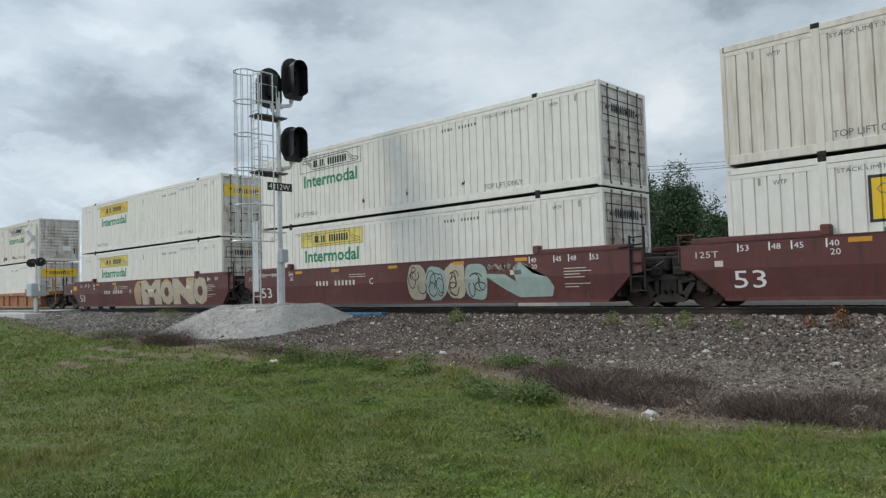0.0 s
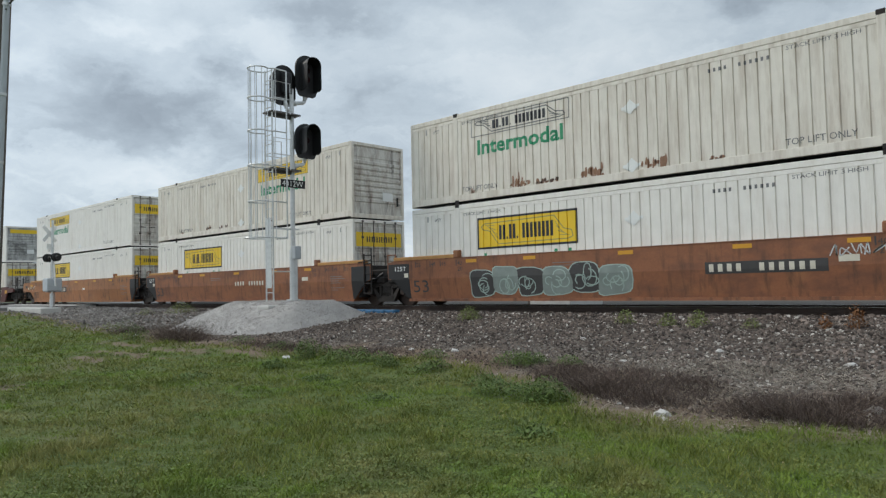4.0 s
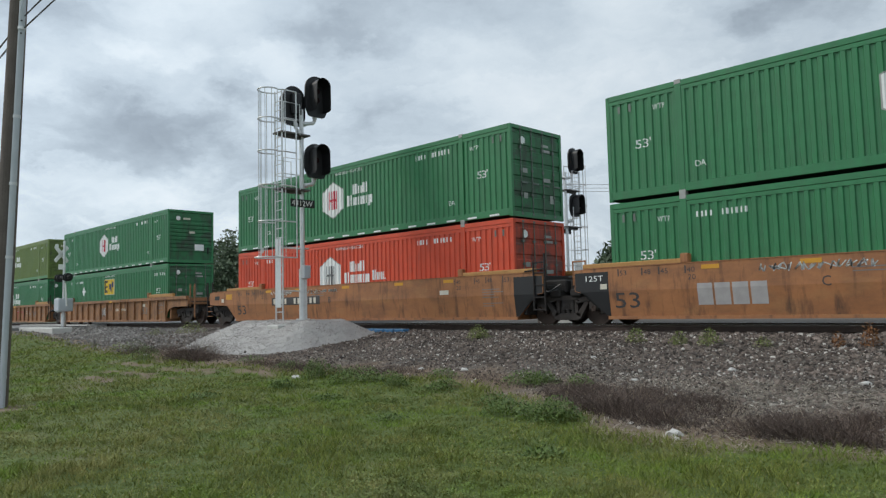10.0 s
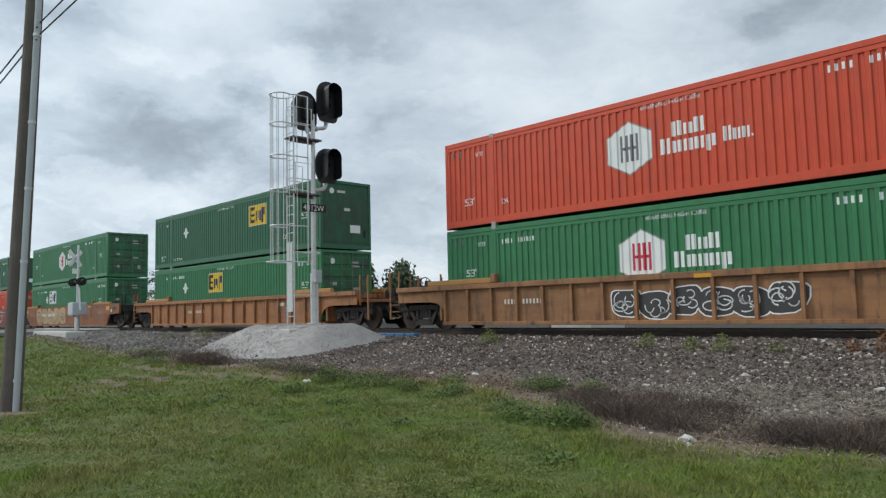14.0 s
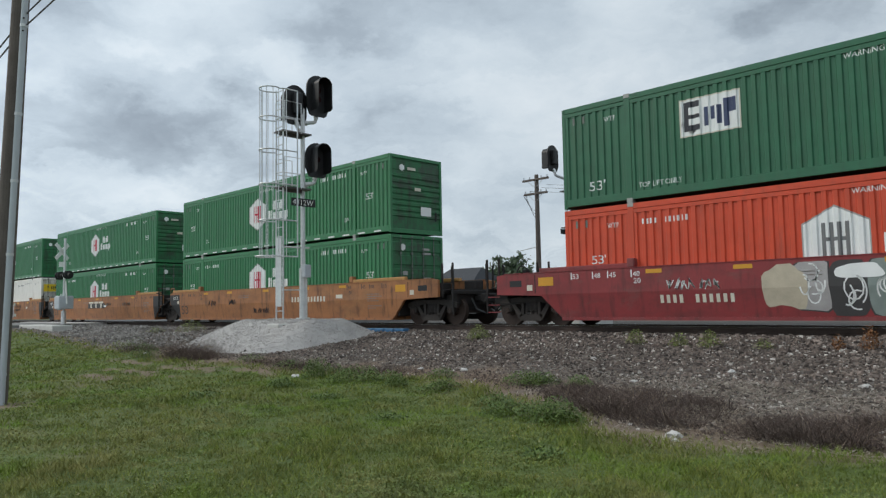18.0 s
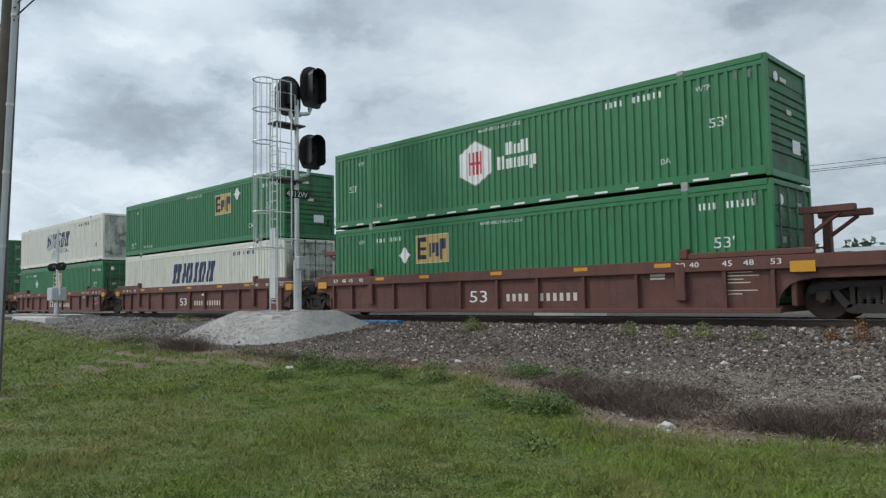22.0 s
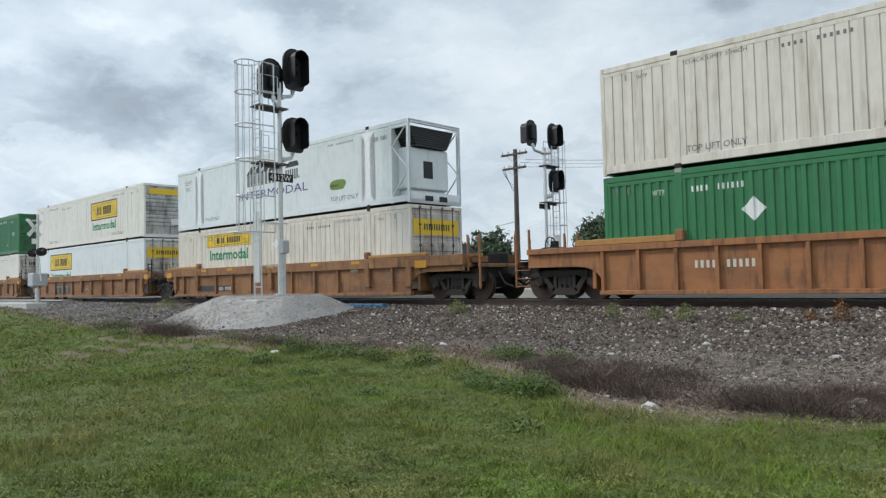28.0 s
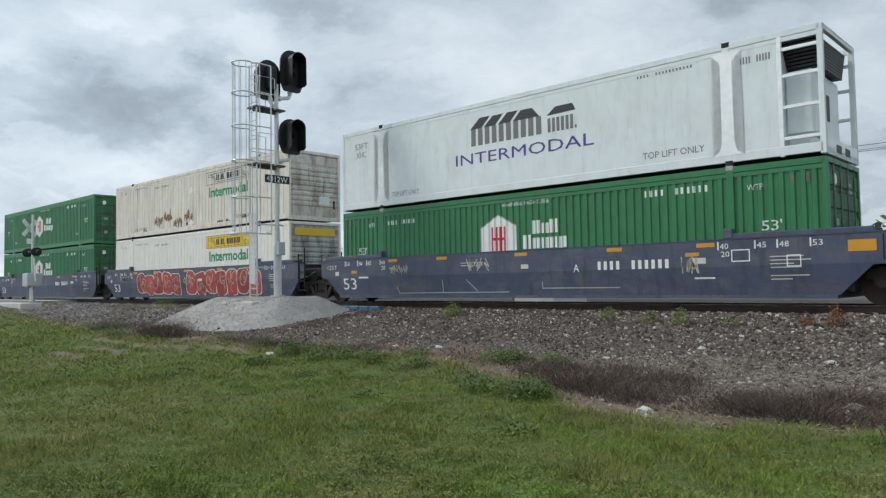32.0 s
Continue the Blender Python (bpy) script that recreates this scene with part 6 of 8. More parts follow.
    if kind == "ribw":
        ends = ["left"] + (["right"] if unit == 20 else [])
        if unit == 22:
            # an upright hitch plate with two columns of large holes
            bm = bmesh.new()
            box(bm, -2.12, -1.62, -0.16, 0.16, 1.12, 1.795)
            box(bm, -2.12, -1.62, -0.16, 0.16, 2.695, 2.92)
            for cx in (-1.995, -1.745):
                for cz in (2.02, 2.47):
                    rings = []
                    for y in (-0.16, 0.16):
                        hole, rim = [], []
                        for q in range(16):
                            c, d = math.cos(q * math.tau / 16), math.sin(q * math.tau / 16)
                            f = 1 / max(abs(c), abs(d))
                            hole.append(bm.verts.new((cx + 0.098 * c, y, cz + 0.185 * d)))
                            rim.append(bm.verts.new((cx + 0.125 * c * f, y, cz + 0.225 * d * f)))
                        rings.append((hole, rim))
                    (h0, r0), (h1, r1) = rings
                    for q in range(16):
                        w = (q + 1) % 16
                        bm.faces.new((h0[q], r0[q], r0[w], h0[w]))
                        bm.faces.new((h1[w], r1[w], r1[q], h1[q]))
                        bm.faces.new((h0[w], h1[w], h1[q], h0[q]))
                        if abs(r0[q].co.x - r0[w].co.x) < 1e-5 and min(abs(r0[q].co.x + 2.12), abs(r0[q].co.x + 1.62)) < 1e-4:
                            bm.faces.new((r0[q], r1[q], r1[w], r0[w]))
            bmesh.ops.remove_doubles(bm, verts=bm.verts, dist=0.002)
            bmesh.ops.recalc_face_normals(bm, faces=bm.faces)
            part("hitch_plate", as_mesh("hitch_plate", bm, M["car_brown"]), None, car, "brown upright plate with large holes")
            ends = []
        for e in ends:
            rk = part("hitch_rack", cached("rack", lambda: as_mesh("hitch_rack", boxes((-1.5, -0.35, -0.75, -0.55, 2.36, 2.52), (-1.5, -0.35, 0.55, 0.75, 2.36, 2.52), (-0.62, -0.44, -0.75, -0.55, 1.14, 2.36), (-0.62, -0.44, 0.55, 0.75, 1.14, 2.36), bevel=0.015), M["car_brown"])), None, car, "brown steel rack standing on the deck")
            part("brace", cached("rackb", lambda: as_mesh("brace", rods(((-1.2, -0.65, 2.36), (-0.55, -0.65, 1.9), 0.05), ((-1.2, 0.65, 2.36), (-0.55, 0.65, 1.9), 0.05), sides=6), M["car_brown"])), None, rk)
            if e == "right":
                flip_x(rk)
    elif kind == "rib" and left == "joint":
        part("end_bracket", cached("ebr", lambda: as_mesh("end_bracket", boxes((-1.35, -0.95, -1.2, -0.8, 1.14, 1.72), (-1.9, -1.6, -1.25, -0.9, 1.0, 1.45), bevel=0.03), M["car_tan"])), None, car, "tan steel bracket on the deck")


SHORT = {"jb": "letter_grey", "gr": "letter_navy", "re": "letter_grey"}


def rust_patch(box_, style, key, x, z, w, h, seed, core="rust_dark"):
    """A ragged rust hole: jagged flakes side by side, with thin runs below."""
    r = random.Random(seed)

    def flakes(k, much, low):
        rows = []
        for q in range(k):
            a = x - w / 2 + w * (q + r.uniform(-0.3, 0.3)) / k
            b, t = w / k * r.uniform(0.6, 1.5), h * much * r.uniform(0.15, 1.0)
            z0 = z - h * low * r.uniform(0.2, 1.0)
            rows.append([(a, z0), (a + b * 0.6, z0 - 0.02 * r.random()), (a + b, z0 + t * 0.5), (a + b * 0.7, z0 + t), (a + b * 0.2, z0 + t * r.uniform(0.7, 1.0))])
        return rows
    n = max(3, int(w / 0.09))
    art(("halo", key), "rust_stain", lambda: quads(*flakes(n, 0.9, 0.6)), style, "rust_brown", box_, "brown rust stain", 0.007)
    art(("spot", key), "rust_spot", lambda: quads(*flakes(n, 0.65, 0.4)), style, core, box_, "dark rust spot", 0.0095)


def small_print(box_, style, colour, end, artwork, unit, upper):
    """Stencils, placard holders, bars of serial numbers and worn spots on one container."""
    ink = SHORT.get(colour[:2], "white")
    kind = artwork[:1]
    if colour[:2] == "jb":
        small_text(box_, style, ink, "TOP LIFT ONLY", 12.1, 0.36, 0.15, 1.45)
        small_text(box_, style, ink, "TOP LIFT ONLY", 2.32, 0.36, 0.15, 1.45)
        small_text(box_, style, ink, "STACK LIMIT 3 HIGH", 2.35, 2.50, 0.09, 1.5)
        small_text(box_, style, ink, "STACK LIMIT 3 HIGH", 12.2, 2.50, 0.09, 1.5)
        number_bars(box_, style, ink, 10.4 if artwork.endswith("L") else 4.6, 11.9 if artwork.endswith("L") else 6.1, 2.38, 2.47, 6)
        small_text(box_, style, ink, "WTP", 14.55, 2.40, 0.11, 0.3)
        small_text(box_, style, ink, "WTP", 1.05, 2.40, 0.11, 0.3)
        for z in (1.95, 0.42):
            art(("dia", z), "placard_holder", lambda z=z: quads([(8.3, z - 0.19), (8.5, z - 0.02), (8.56, z - 0.02), (8.56, z + 0.05), (8.46, z + 0.05), (8.3, z + 0.2), (8.12, z + 0.03), (8.04, z + 0.03), (8.04, z - 0.04), (8.12, z - 0.04)]), style, "white", box_, "white diamond placard holder", 0.016)
        if unit in (2, 3, 7) and (upper or unit == 2):
            art(("redbar",), "red_mark", lambda: quads(rect(8.27, 8.32, 2.24, 2.52)), style, "letter_red", box_, "short red stripe")
        for x in (0.75, 15.42):
            art(("slot", x), "lift_slot", lambda x=x: quads(rect(x - 0.03, x + 0.03, 2.42, 2.59)), style, "letter_faint", box_)
        if colour == "jb_cream":
            r = random.Random(unit * 3 + upper)
            for k in range(5):
                rust_patch(box_, style, (unit, upper, k), r.uniform(2.6, 13.4), r.uniform(0.30, 0.42), r.uniform(0.12, 0.5), r.uniform(0.10, 0.25), unit * 9 + k)
        elif unit in (1, 4, 8):
            r = random.Random(unit * 5 + upper)
            for k in range(3):
                rust_patch(box_, style, (unit, upper, k), r.uniform(6.5, 12.5), r.uniform(0.30, 0.75), r.uniform(0.08, 0.2), r.uniform(0.12, 0.28), unit * 9 + k)
        if unit == 3 and upper:
            for k, (x, z, w, h) in enumerate(((4.3, 0.46, 0.85, 0.34), (6.6, 0.46, 0.7, 0.26), (9.1, 0.48, 0.8, 0.34), (10.9, 0.5, 0.6, 0.26))):
                rust_patch(box_, style, ("burn", k), x, z, w, h, 70 + k)
        if unit == 4 and upper:
            for k, x in enumerate((4.6, 7.1, 8.9)):
                rust_patch(box_, style, ("scrape", k), x, 0.45, 0.7, 0.4, 40 + k, "rust_brown")
        if unit == 30 and upper:
            for k in range(4):
                rust_patch(box_, style, ("scar", k), 5.0 + k * 1.0, 0.75 + 0.2 * math.sin(k * 2.1), 0.8, 0.5, 90 + k, "rust_brown")
    elif kind in "HI" and kind:
        small_text(box_, style, ink, "53'", 0.85, 0.74 if kind == "I" and upper else 1.35, 0.23, 0.44)
        small_text(box_, style, ink, "53'", 14.75, 1.35, 0.23, 0.44)
        small_text(box_, style, ink, "DA", 2.45, 0.64, 0.15, 0.27)
        small_text(box_, style, ink, "DA", 13.45, 0.64, 0.15, 0.27)
        small_text(box_, style, ink, "WARNING HIGH CUBE", 7.3, 2.50, 0.12, 1.7)
        number_bars(box_, style, ink, 11.9, 13.6, 2.36, 2.52, 6)
        if not upper:
            number_bars(box_, style, ink, 2.4, 3.7, 2.30, 2.44, 6)
        small_text(box_, style, ink, "WTP", 1.35, 2.28, 0.14, 0.36)
        small_text(box_, style, ink, "WTP", 14.45, 2.28, 0.14, 0.36)
    elif kind == "E":
        small_text(box_, style, ink, "53'", 14.75, 1.35, 0.26, 0.5)
        small_text(box_, style, ink, "53'", 0.85, 0.45, 0.26, 0.5)
        small_text(box_, style, ink, "DA", 13.35, 0.62, 0.20, 0.34)
        small_text(box_, style, ink, "WARNING HIGH CUBE", 7.3, 2.50, 0.12, 1.7)
        if upper:
            small_text(box_, style, ink, "TOP LIFT ONLY", 2.35, 0.36, 0.13, 1.2)
        else:
            number_bars(box_, style, ink, 2.4, 3.7, 2.28, 2.42, 6)
        small_text(box_, style, ink, "WTP", 1.35, 2.28, 0.14, 0.36)
        number_bars(box_, style, ink, 14.4, 15.8, 2.28, 2.44, 6)
        x, z = (12.3, 2.26) if unit == 21 else (3.85, 1.76)
        art(("wd", x), "placard", lambda: quads([(x, z - 0.28), (x + 0.28, z), (x, z + 0.28), (x - 0.28, z)]), style, "white", box_, "white diamond placard")
    elif kind in ("S", "T") and kind:
        small_text(box_, style, ink, "53ft", 14.6, 0.9, 0.26, 0.6)
        number_bars(box_, style, ink, 12.0, 13.8, 2.36, 2.52, 6)
        if upper:
            for k in range(16):
                art(("rd", k), "reflector", lambda k=k: quads(rect(0.6 + k, 0.85 + k, 0.09, 0.14)), "flat", "letter_red", box_, "red reflective strip", 0.02)
    elif kind == "P":
        small_text(box_, style, ink, "53FT", 0.7, 2.2, 0.2, 0.7)
        small_text(box_, style, ink, "XHC", 0.78, 1.9, 0.2, 0.5)
        small_text(box_, style, ink, "TOP LIFT ONLY", 11.9, 0.42, 0.17, 1.6)
        small_text(box_, style, ink, "TOP LIFT ONLY", 2.6, 0.36, 0.15, 1.3)
        number_bars(box_, style, ink, 14.4, 15.1, 2.3, 2.46, 5)
        number_bars(box_, style, ink, 11.8, 13.3, 2.50, 2.57, 11)
        for x in POSTS:
            art(("flare", x), "flared_post", lambda x=x: quads([(x - 0.36, 0.24), (x + 0.36, 0.24), (x + 0.20, 0.36), (x + 0.14, 0.6), (x + 0.14, 2.42), (x + 0.34, 2.66), (x - 0.34, 2.66), (x - 0.14, 2.42), (x - 0.14, 0.6), (x - 0.20, 0.36)]), style, "alu_trim", box_, "flared aluminium stacking post", 0.02)
        if unit == 26:
            art(("eco",), "logo_leaf", lambda: quads(blob(12.35, 1.02, 0.95, 0.36, 4, 16, 0.15)), style, "leaf_green", box_, "green leaf-shaped badge")
            small_text(box_, style, "yellow", "eco", 11.9, 0.94, 0.16, 0.5)
    if kind == "H" and upper and unit in (10, 11, 17, 18, 19, 20, 23, 24):
        for k in range(17):
            art(("dash", k), "reflector", lambda k=k: quads(rect(0.35 + k * 0.93, 0.75 + k * 0.93, 0.10, 0.155)), "flat", "white", box_, "white reflective strip", 0.02)
    if colour in ("hub_green", "deep_green", "olive", "hub_red"):
        x = BOX_L
        # Flat dark patches stand for the shade inside the green lift pockets.
        for q in (0.40, 0.72, BOX_L - 0.72, BOX_L - 0.40):
            art(("pocket", q), "lift_pocket", lambda q=q: quads(rect(q - 0.035, q + 0.035, 2.36, 2.56)), "flat", "rod_dull", box_, "", 0.008)
        part("badge", cached("gbadge", lambda: as_mesh("badge", rods(((x - 0.03, -0.72, 2.42), (x - 0.008, -0.72, 2.42), 0.13), sides=6), M["white"])), None, box_, "round white badge")
        if end[0] == "D":
            for k, (y, z, w, h) in enumerate(((0.25, 2.34, 0.36, 0.08), (0.25, 2.18, 0.42, 0.08), (-0.72, 1.42, 0.22, 0.14), (-0.70, 0.62, 0.18, 0.18), (0.32, 1.22, 0.34, 0.12), (0.62, 0.55, 0.18, 0.26))):
                part("door_marking", simple("dm%d" % k, "letter_faint", (x - 0.024, x - 0.019, y, y + w, z, z + h)), None, box_)
        else:
            part("end_marking", simple("em0", "cream_mark", (x - 0.019, x - 0.012, -0.45, -0.05, 2.36, 2.46)), None, box_)
            part("end_marking", simple("em1", "cream_mark", (x - 0.019, x - 0.012, -0.1, 0.2, 1.62, 1.74)), None, box_)


# unit: place of its well at 0 s, kind, paint, joints, upper and lower container (paint, end, artwork)
UNITS = [
    (-6.69, "smooth", "car_maroon", "joint coupler", ("jb_cream", "DP", ""), ("jb_white", "DP", "B L")),
    (-26.12, "smooth", "car_maroon", "joint joint", ("jb_white", "D", "O L"), ("jb_white", "D", "F L")),
    (-45.48, "smooth", "car_maroon", "coupler joint", ("jb_white", "DY", "Y L"), ("jb_white", "D", "F L")),
    (-68.98, "ribx", "car_orange", "coupler coupler", ("jb_cream", "F", "O R"), ("jb_white", "DY", "Y L")),
    (-92.60, "smooth", "car_rust", "joint coupler", ("jb_cream", "D", "O L"), ("jb_white", "DY", "B L")),
    (-111.95, "smooth", "car_rust", "joint joint", ("jb_cream", "F", "Y R"), ("jb_white", "DY", "B L")),
    (-131.40, "smooth", "car_orange", "coupler joint", ("jb_white", "DY", "Y L"), ("jb_white", "DY", "B L")),
    (-154.95, "low", "car_maroon", "coupler coupler", ("jb_white", "FY", "Y R"), ("jb_cream", "DY", "Y L")),
    (-178.45, "smooth", "car_rust", "joint coupler", ("jb_white", "DY", "Y L"), ("jb_cream", "DY", "Y L")),
    (-197.95, "smooth", "car_orange", "joint joint", ("hub_green", "F", "H"), ("hub_green", "D", "H")),
    (-217.43, "smooth", "car_orange", "coupler joint", ("hub_green", "D", "H"), ("hub_red", "D", "I")),
    (-240.90, "rib", "car_tan", "joint coupler", ("hub_green", "F", "H"), ("hub_green", "D", "E7.36 yellow")),
    (-260.40, "rib", "car_tan", "joint joint", ("olive", "F", "H"), ("hub_green", "D", "H")),
    (-280.00, "rib", "car_tan", "coupler joint", ("hub_red", "FP", "I"), ("hub_green", "D", "H")),
    (-303.40, "rib", "car_orange", "coupler coupler", ("deep_green", "FP", "E10.4 yellow"), ("hub_green", "D", "E6.4 yellow")),
    (-326.90, "smooth", "car_rust", "coupler coupler", ("hub_green", "D", "H"), ("hub_green", "D", "E4.45 white")),
    (-350.50, "smooth", "car_red", "coupler coupler", ("deep_green", "FP", "E3.55 white"), ("hub_red", "D", "I")),
    (-374.10, "smooth", "car_orange", "joint coupler", ("hub_green", "F", "H"), ("hub_green", "D", "H")),
    (-393.50, "smooth", "car_orange", "joint joint", ("hub_green", "F", "H"), ("hub_green", "D", "H")),
    (-413.00, "smooth", "car_orange", "coupler joint", ("hub_green", "F", "H"), ("jb_white", "DY", "Y L")),
    (-436.70, "ribw", "car_brown", "joint coupler", ("hub_green", "F", "H"), ("hub_green", "D", "E4.42 tan")),
    (-456.35, "ribw", "car_brown", "joint joint", ("hub_green", "F", "E10.25 tan"), ("grey_white", "D", "S")),
    (-475.90, "ribw", "car_brown", "coupler joint", ("grey_white", "FP", "T"), ("hub_green", "D", "E7.38 tan")),
    (-499.40, "rib", "car_tan", "joint coupler", ("hub_green", "D", "H"), ("hub_green", "D", "E4.5 white")),
    (-518.90, "rib", "car_tan", "joint joint", ("hub_green", "D", "H"), ("hub_green", "D", "H")),
    (-538.70, "rib", "car_orange", "coupler joint", ("jb_cream", "F", "Y R"), ("hub_green", "D", "E7.26 tan")),
    (-562.20, "ribd", "car_tan", "joint coupler", ("reefer_white", "R", "P"), ("jb_cream", "DY", "Y L")),
    (-582.10, "ribd", "car_tan", "joint joint", ("jb_white", "FY", "B R"), ("reefer_white", "DY", "B L")),
    (-602.10, "ribd", "car_tan", "coupler joint", ("hub_green", "F", "H"), ("jb_white", "D", "O L")),
    (-625.80, "smooth", "car_blue", "joint coupler", ("reefer_white", "RL", "P"), ("hub_green", "D", "H")),
    (-645.30, "smooth", "car_blue", "joint joint", ("jb_cream", "F", "O R"), ("jb_white", "FY", "Y R")),
    (-664.45, "smooth", "car_blue", "coupler joint", ("hub_green", "D", "H"), ("hub_green", "D", "H")),
]
PAINT_WORDS = {"jb_white": "white", "jb_cream": "weathered cream-white", "hub_green": "green", "deep_green": "dark green", "olive": "faded olive green", "hub_red": "orange-red", "grey_white": "light grey", "reefer_white": "smooth white",
               "car_orange": "orange", "car_tan": "faded tan-orange", "car_rust": "rusty orange", "car_maroon": "maroon", "car_brown": "brown", "car_red": "faded red", "car_blue": "dusty navy blue"}
ART_WORDS = {"Y": "with a yellow logo panel", "B": "with a black-edged yellow panel", "O": "with an outlined logo", "F": "with a faded yellow logo panel", "H": "with a white hexagon badge", "I": "with a white hexagon badge", "E": "with a square logo panel", "S": "with bold navy lettering", "T": "with bold navy lettering", "P": "with grey and violet lettering", "": "with plain sides"}
MOVERS = []


def dress(box_, style, colour, artwork):
    kind = artwork[:1]
    if kind and kind in "YBOF":
        logo_freight(box_, style, kind, {"BL": 2.5 if colour[:2] == "re" else 2.92, "BR": 9.17}.get(kind + artwork[-1], 2.75 if artwork.endswith("L") else 9.72))
    elif kind == "H":
        logo_hub(box_, style)
    elif kind == "I":
        logo_hub(box_, style, inc=True, red=False)
    elif kind == "E":
        x, ground = artwork[1:].split()
        logo_panel_small(box_, style, float(x), ground)
    elif kind in ("S", "T") and kind:
        logo_slant(box_, style, kind == "T")
    elif kind == "P":
        logo_reefer(box_, style)


def build_train():
    for unit, (x, kind, colour, joints, upper, lower) in enumerate(UNITS):
        left, right = joints.split()
        words = {"smooth": "smooth-sided", "low": "low smooth-sided", "rib": "ribbed", "ribx": "ribbed", "ribw": "ribbed", "ribd": "ribbed deep-chord"}[kind]
        car = well_car(kind, colour, left, right, "%s %s well car carrying two stacked containers" % (PAINT_WORDS[colour], words))
        car["group"] = "well cars of the train"
        MOVERS.append((car, x, 0.0))
        mark_car(unit, car, kind, colour, left, right)
        for level, (paint_, end, artwork) in ((MID_Z, upper), (FLOOR_Z, lower)):
            style = "flat" if paint_ == "reefer_white" else ("groove" if paint_.startswith("jb") else "wave")
            c = container(style, paint_, end)
            sits = "on another container" if level > 2 else "in a well car"
            tagged(c, "%s container %s, %s" % (PAINT_WORDS[paint_], ART_WORDS[artwork[:1]], sits), "container", "containers of the train")
            dress(c, style, paint_, artwork)
            small_print(c, style, paint_, end, artwork, unit, level > 2)
            MOVERS.append((c, x, level))


build_train()


# ---- ground cover ----
rng = np.random.default_rng(7)


def blades(x, y, z, height, width, lean):
    """Upright triangles with a bent tip, one island each, as corner and face arrays."""
    n = len(x)
    a = rng.uniform(0, math.tau, n)
    dx, dy = np.cos(a) * width / 2, np.sin(a) * width / 2
    b = rng.uniform(0, math.tau, n)
    lx, ly = np.cos(b) * lean * height, np.sin(b) * lean * height
    v = np.empty((n, 3, 3))
    v[:, 0] = np.stack([x - dx, y - dy, z], -1)
    v[:, 1] = np.stack([x + dx, y + dy, z], -1)
    v[:, 2] = np.stack([x + lx, y + ly, z + height], -1)
    return v.reshape(-1, 3), np.arange(n * 3).reshape(n, 3)


def in_view_ground(n, near, far, lo=8.0, hi=79.0):
    """Random places on the ground in front of the camera, denser near it."""
    az = np.radians(rng.uniform(lo, hi, n))
    d = near * (far / near) ** rng.uniform(0, 1, n)
    return -np.sin(az) * d, np.cos(az) * d


def lumps(x, y):
    return 0.5 + 0.5 * np.sin(x * 1.9 + 1.3 * np.sin(y * 1.1)) * np.sin(y * 2.3 + 1.7 * np.sin(x * 0.9))


def tufts(x, y):
    """A coarse and a fine unevenness of the turf, 0 to 1."""
    a = np.sin(x * 3.7 + 2.1 * np.sin(y * 2.9 + 0.6)) * np.sin(y * 4.3 + 1.9 * np.sin(x * 2.3))
    b = np.sin(x * 11.0 + 2.0 * np.sin(y * 7.0)) * np.sin(y * 12.0 + 1.8 * np.sin(x * 8.0 + 1))
    return np.clip(0.5 + 0.30 * a + 0.35 * b, 0, 1)


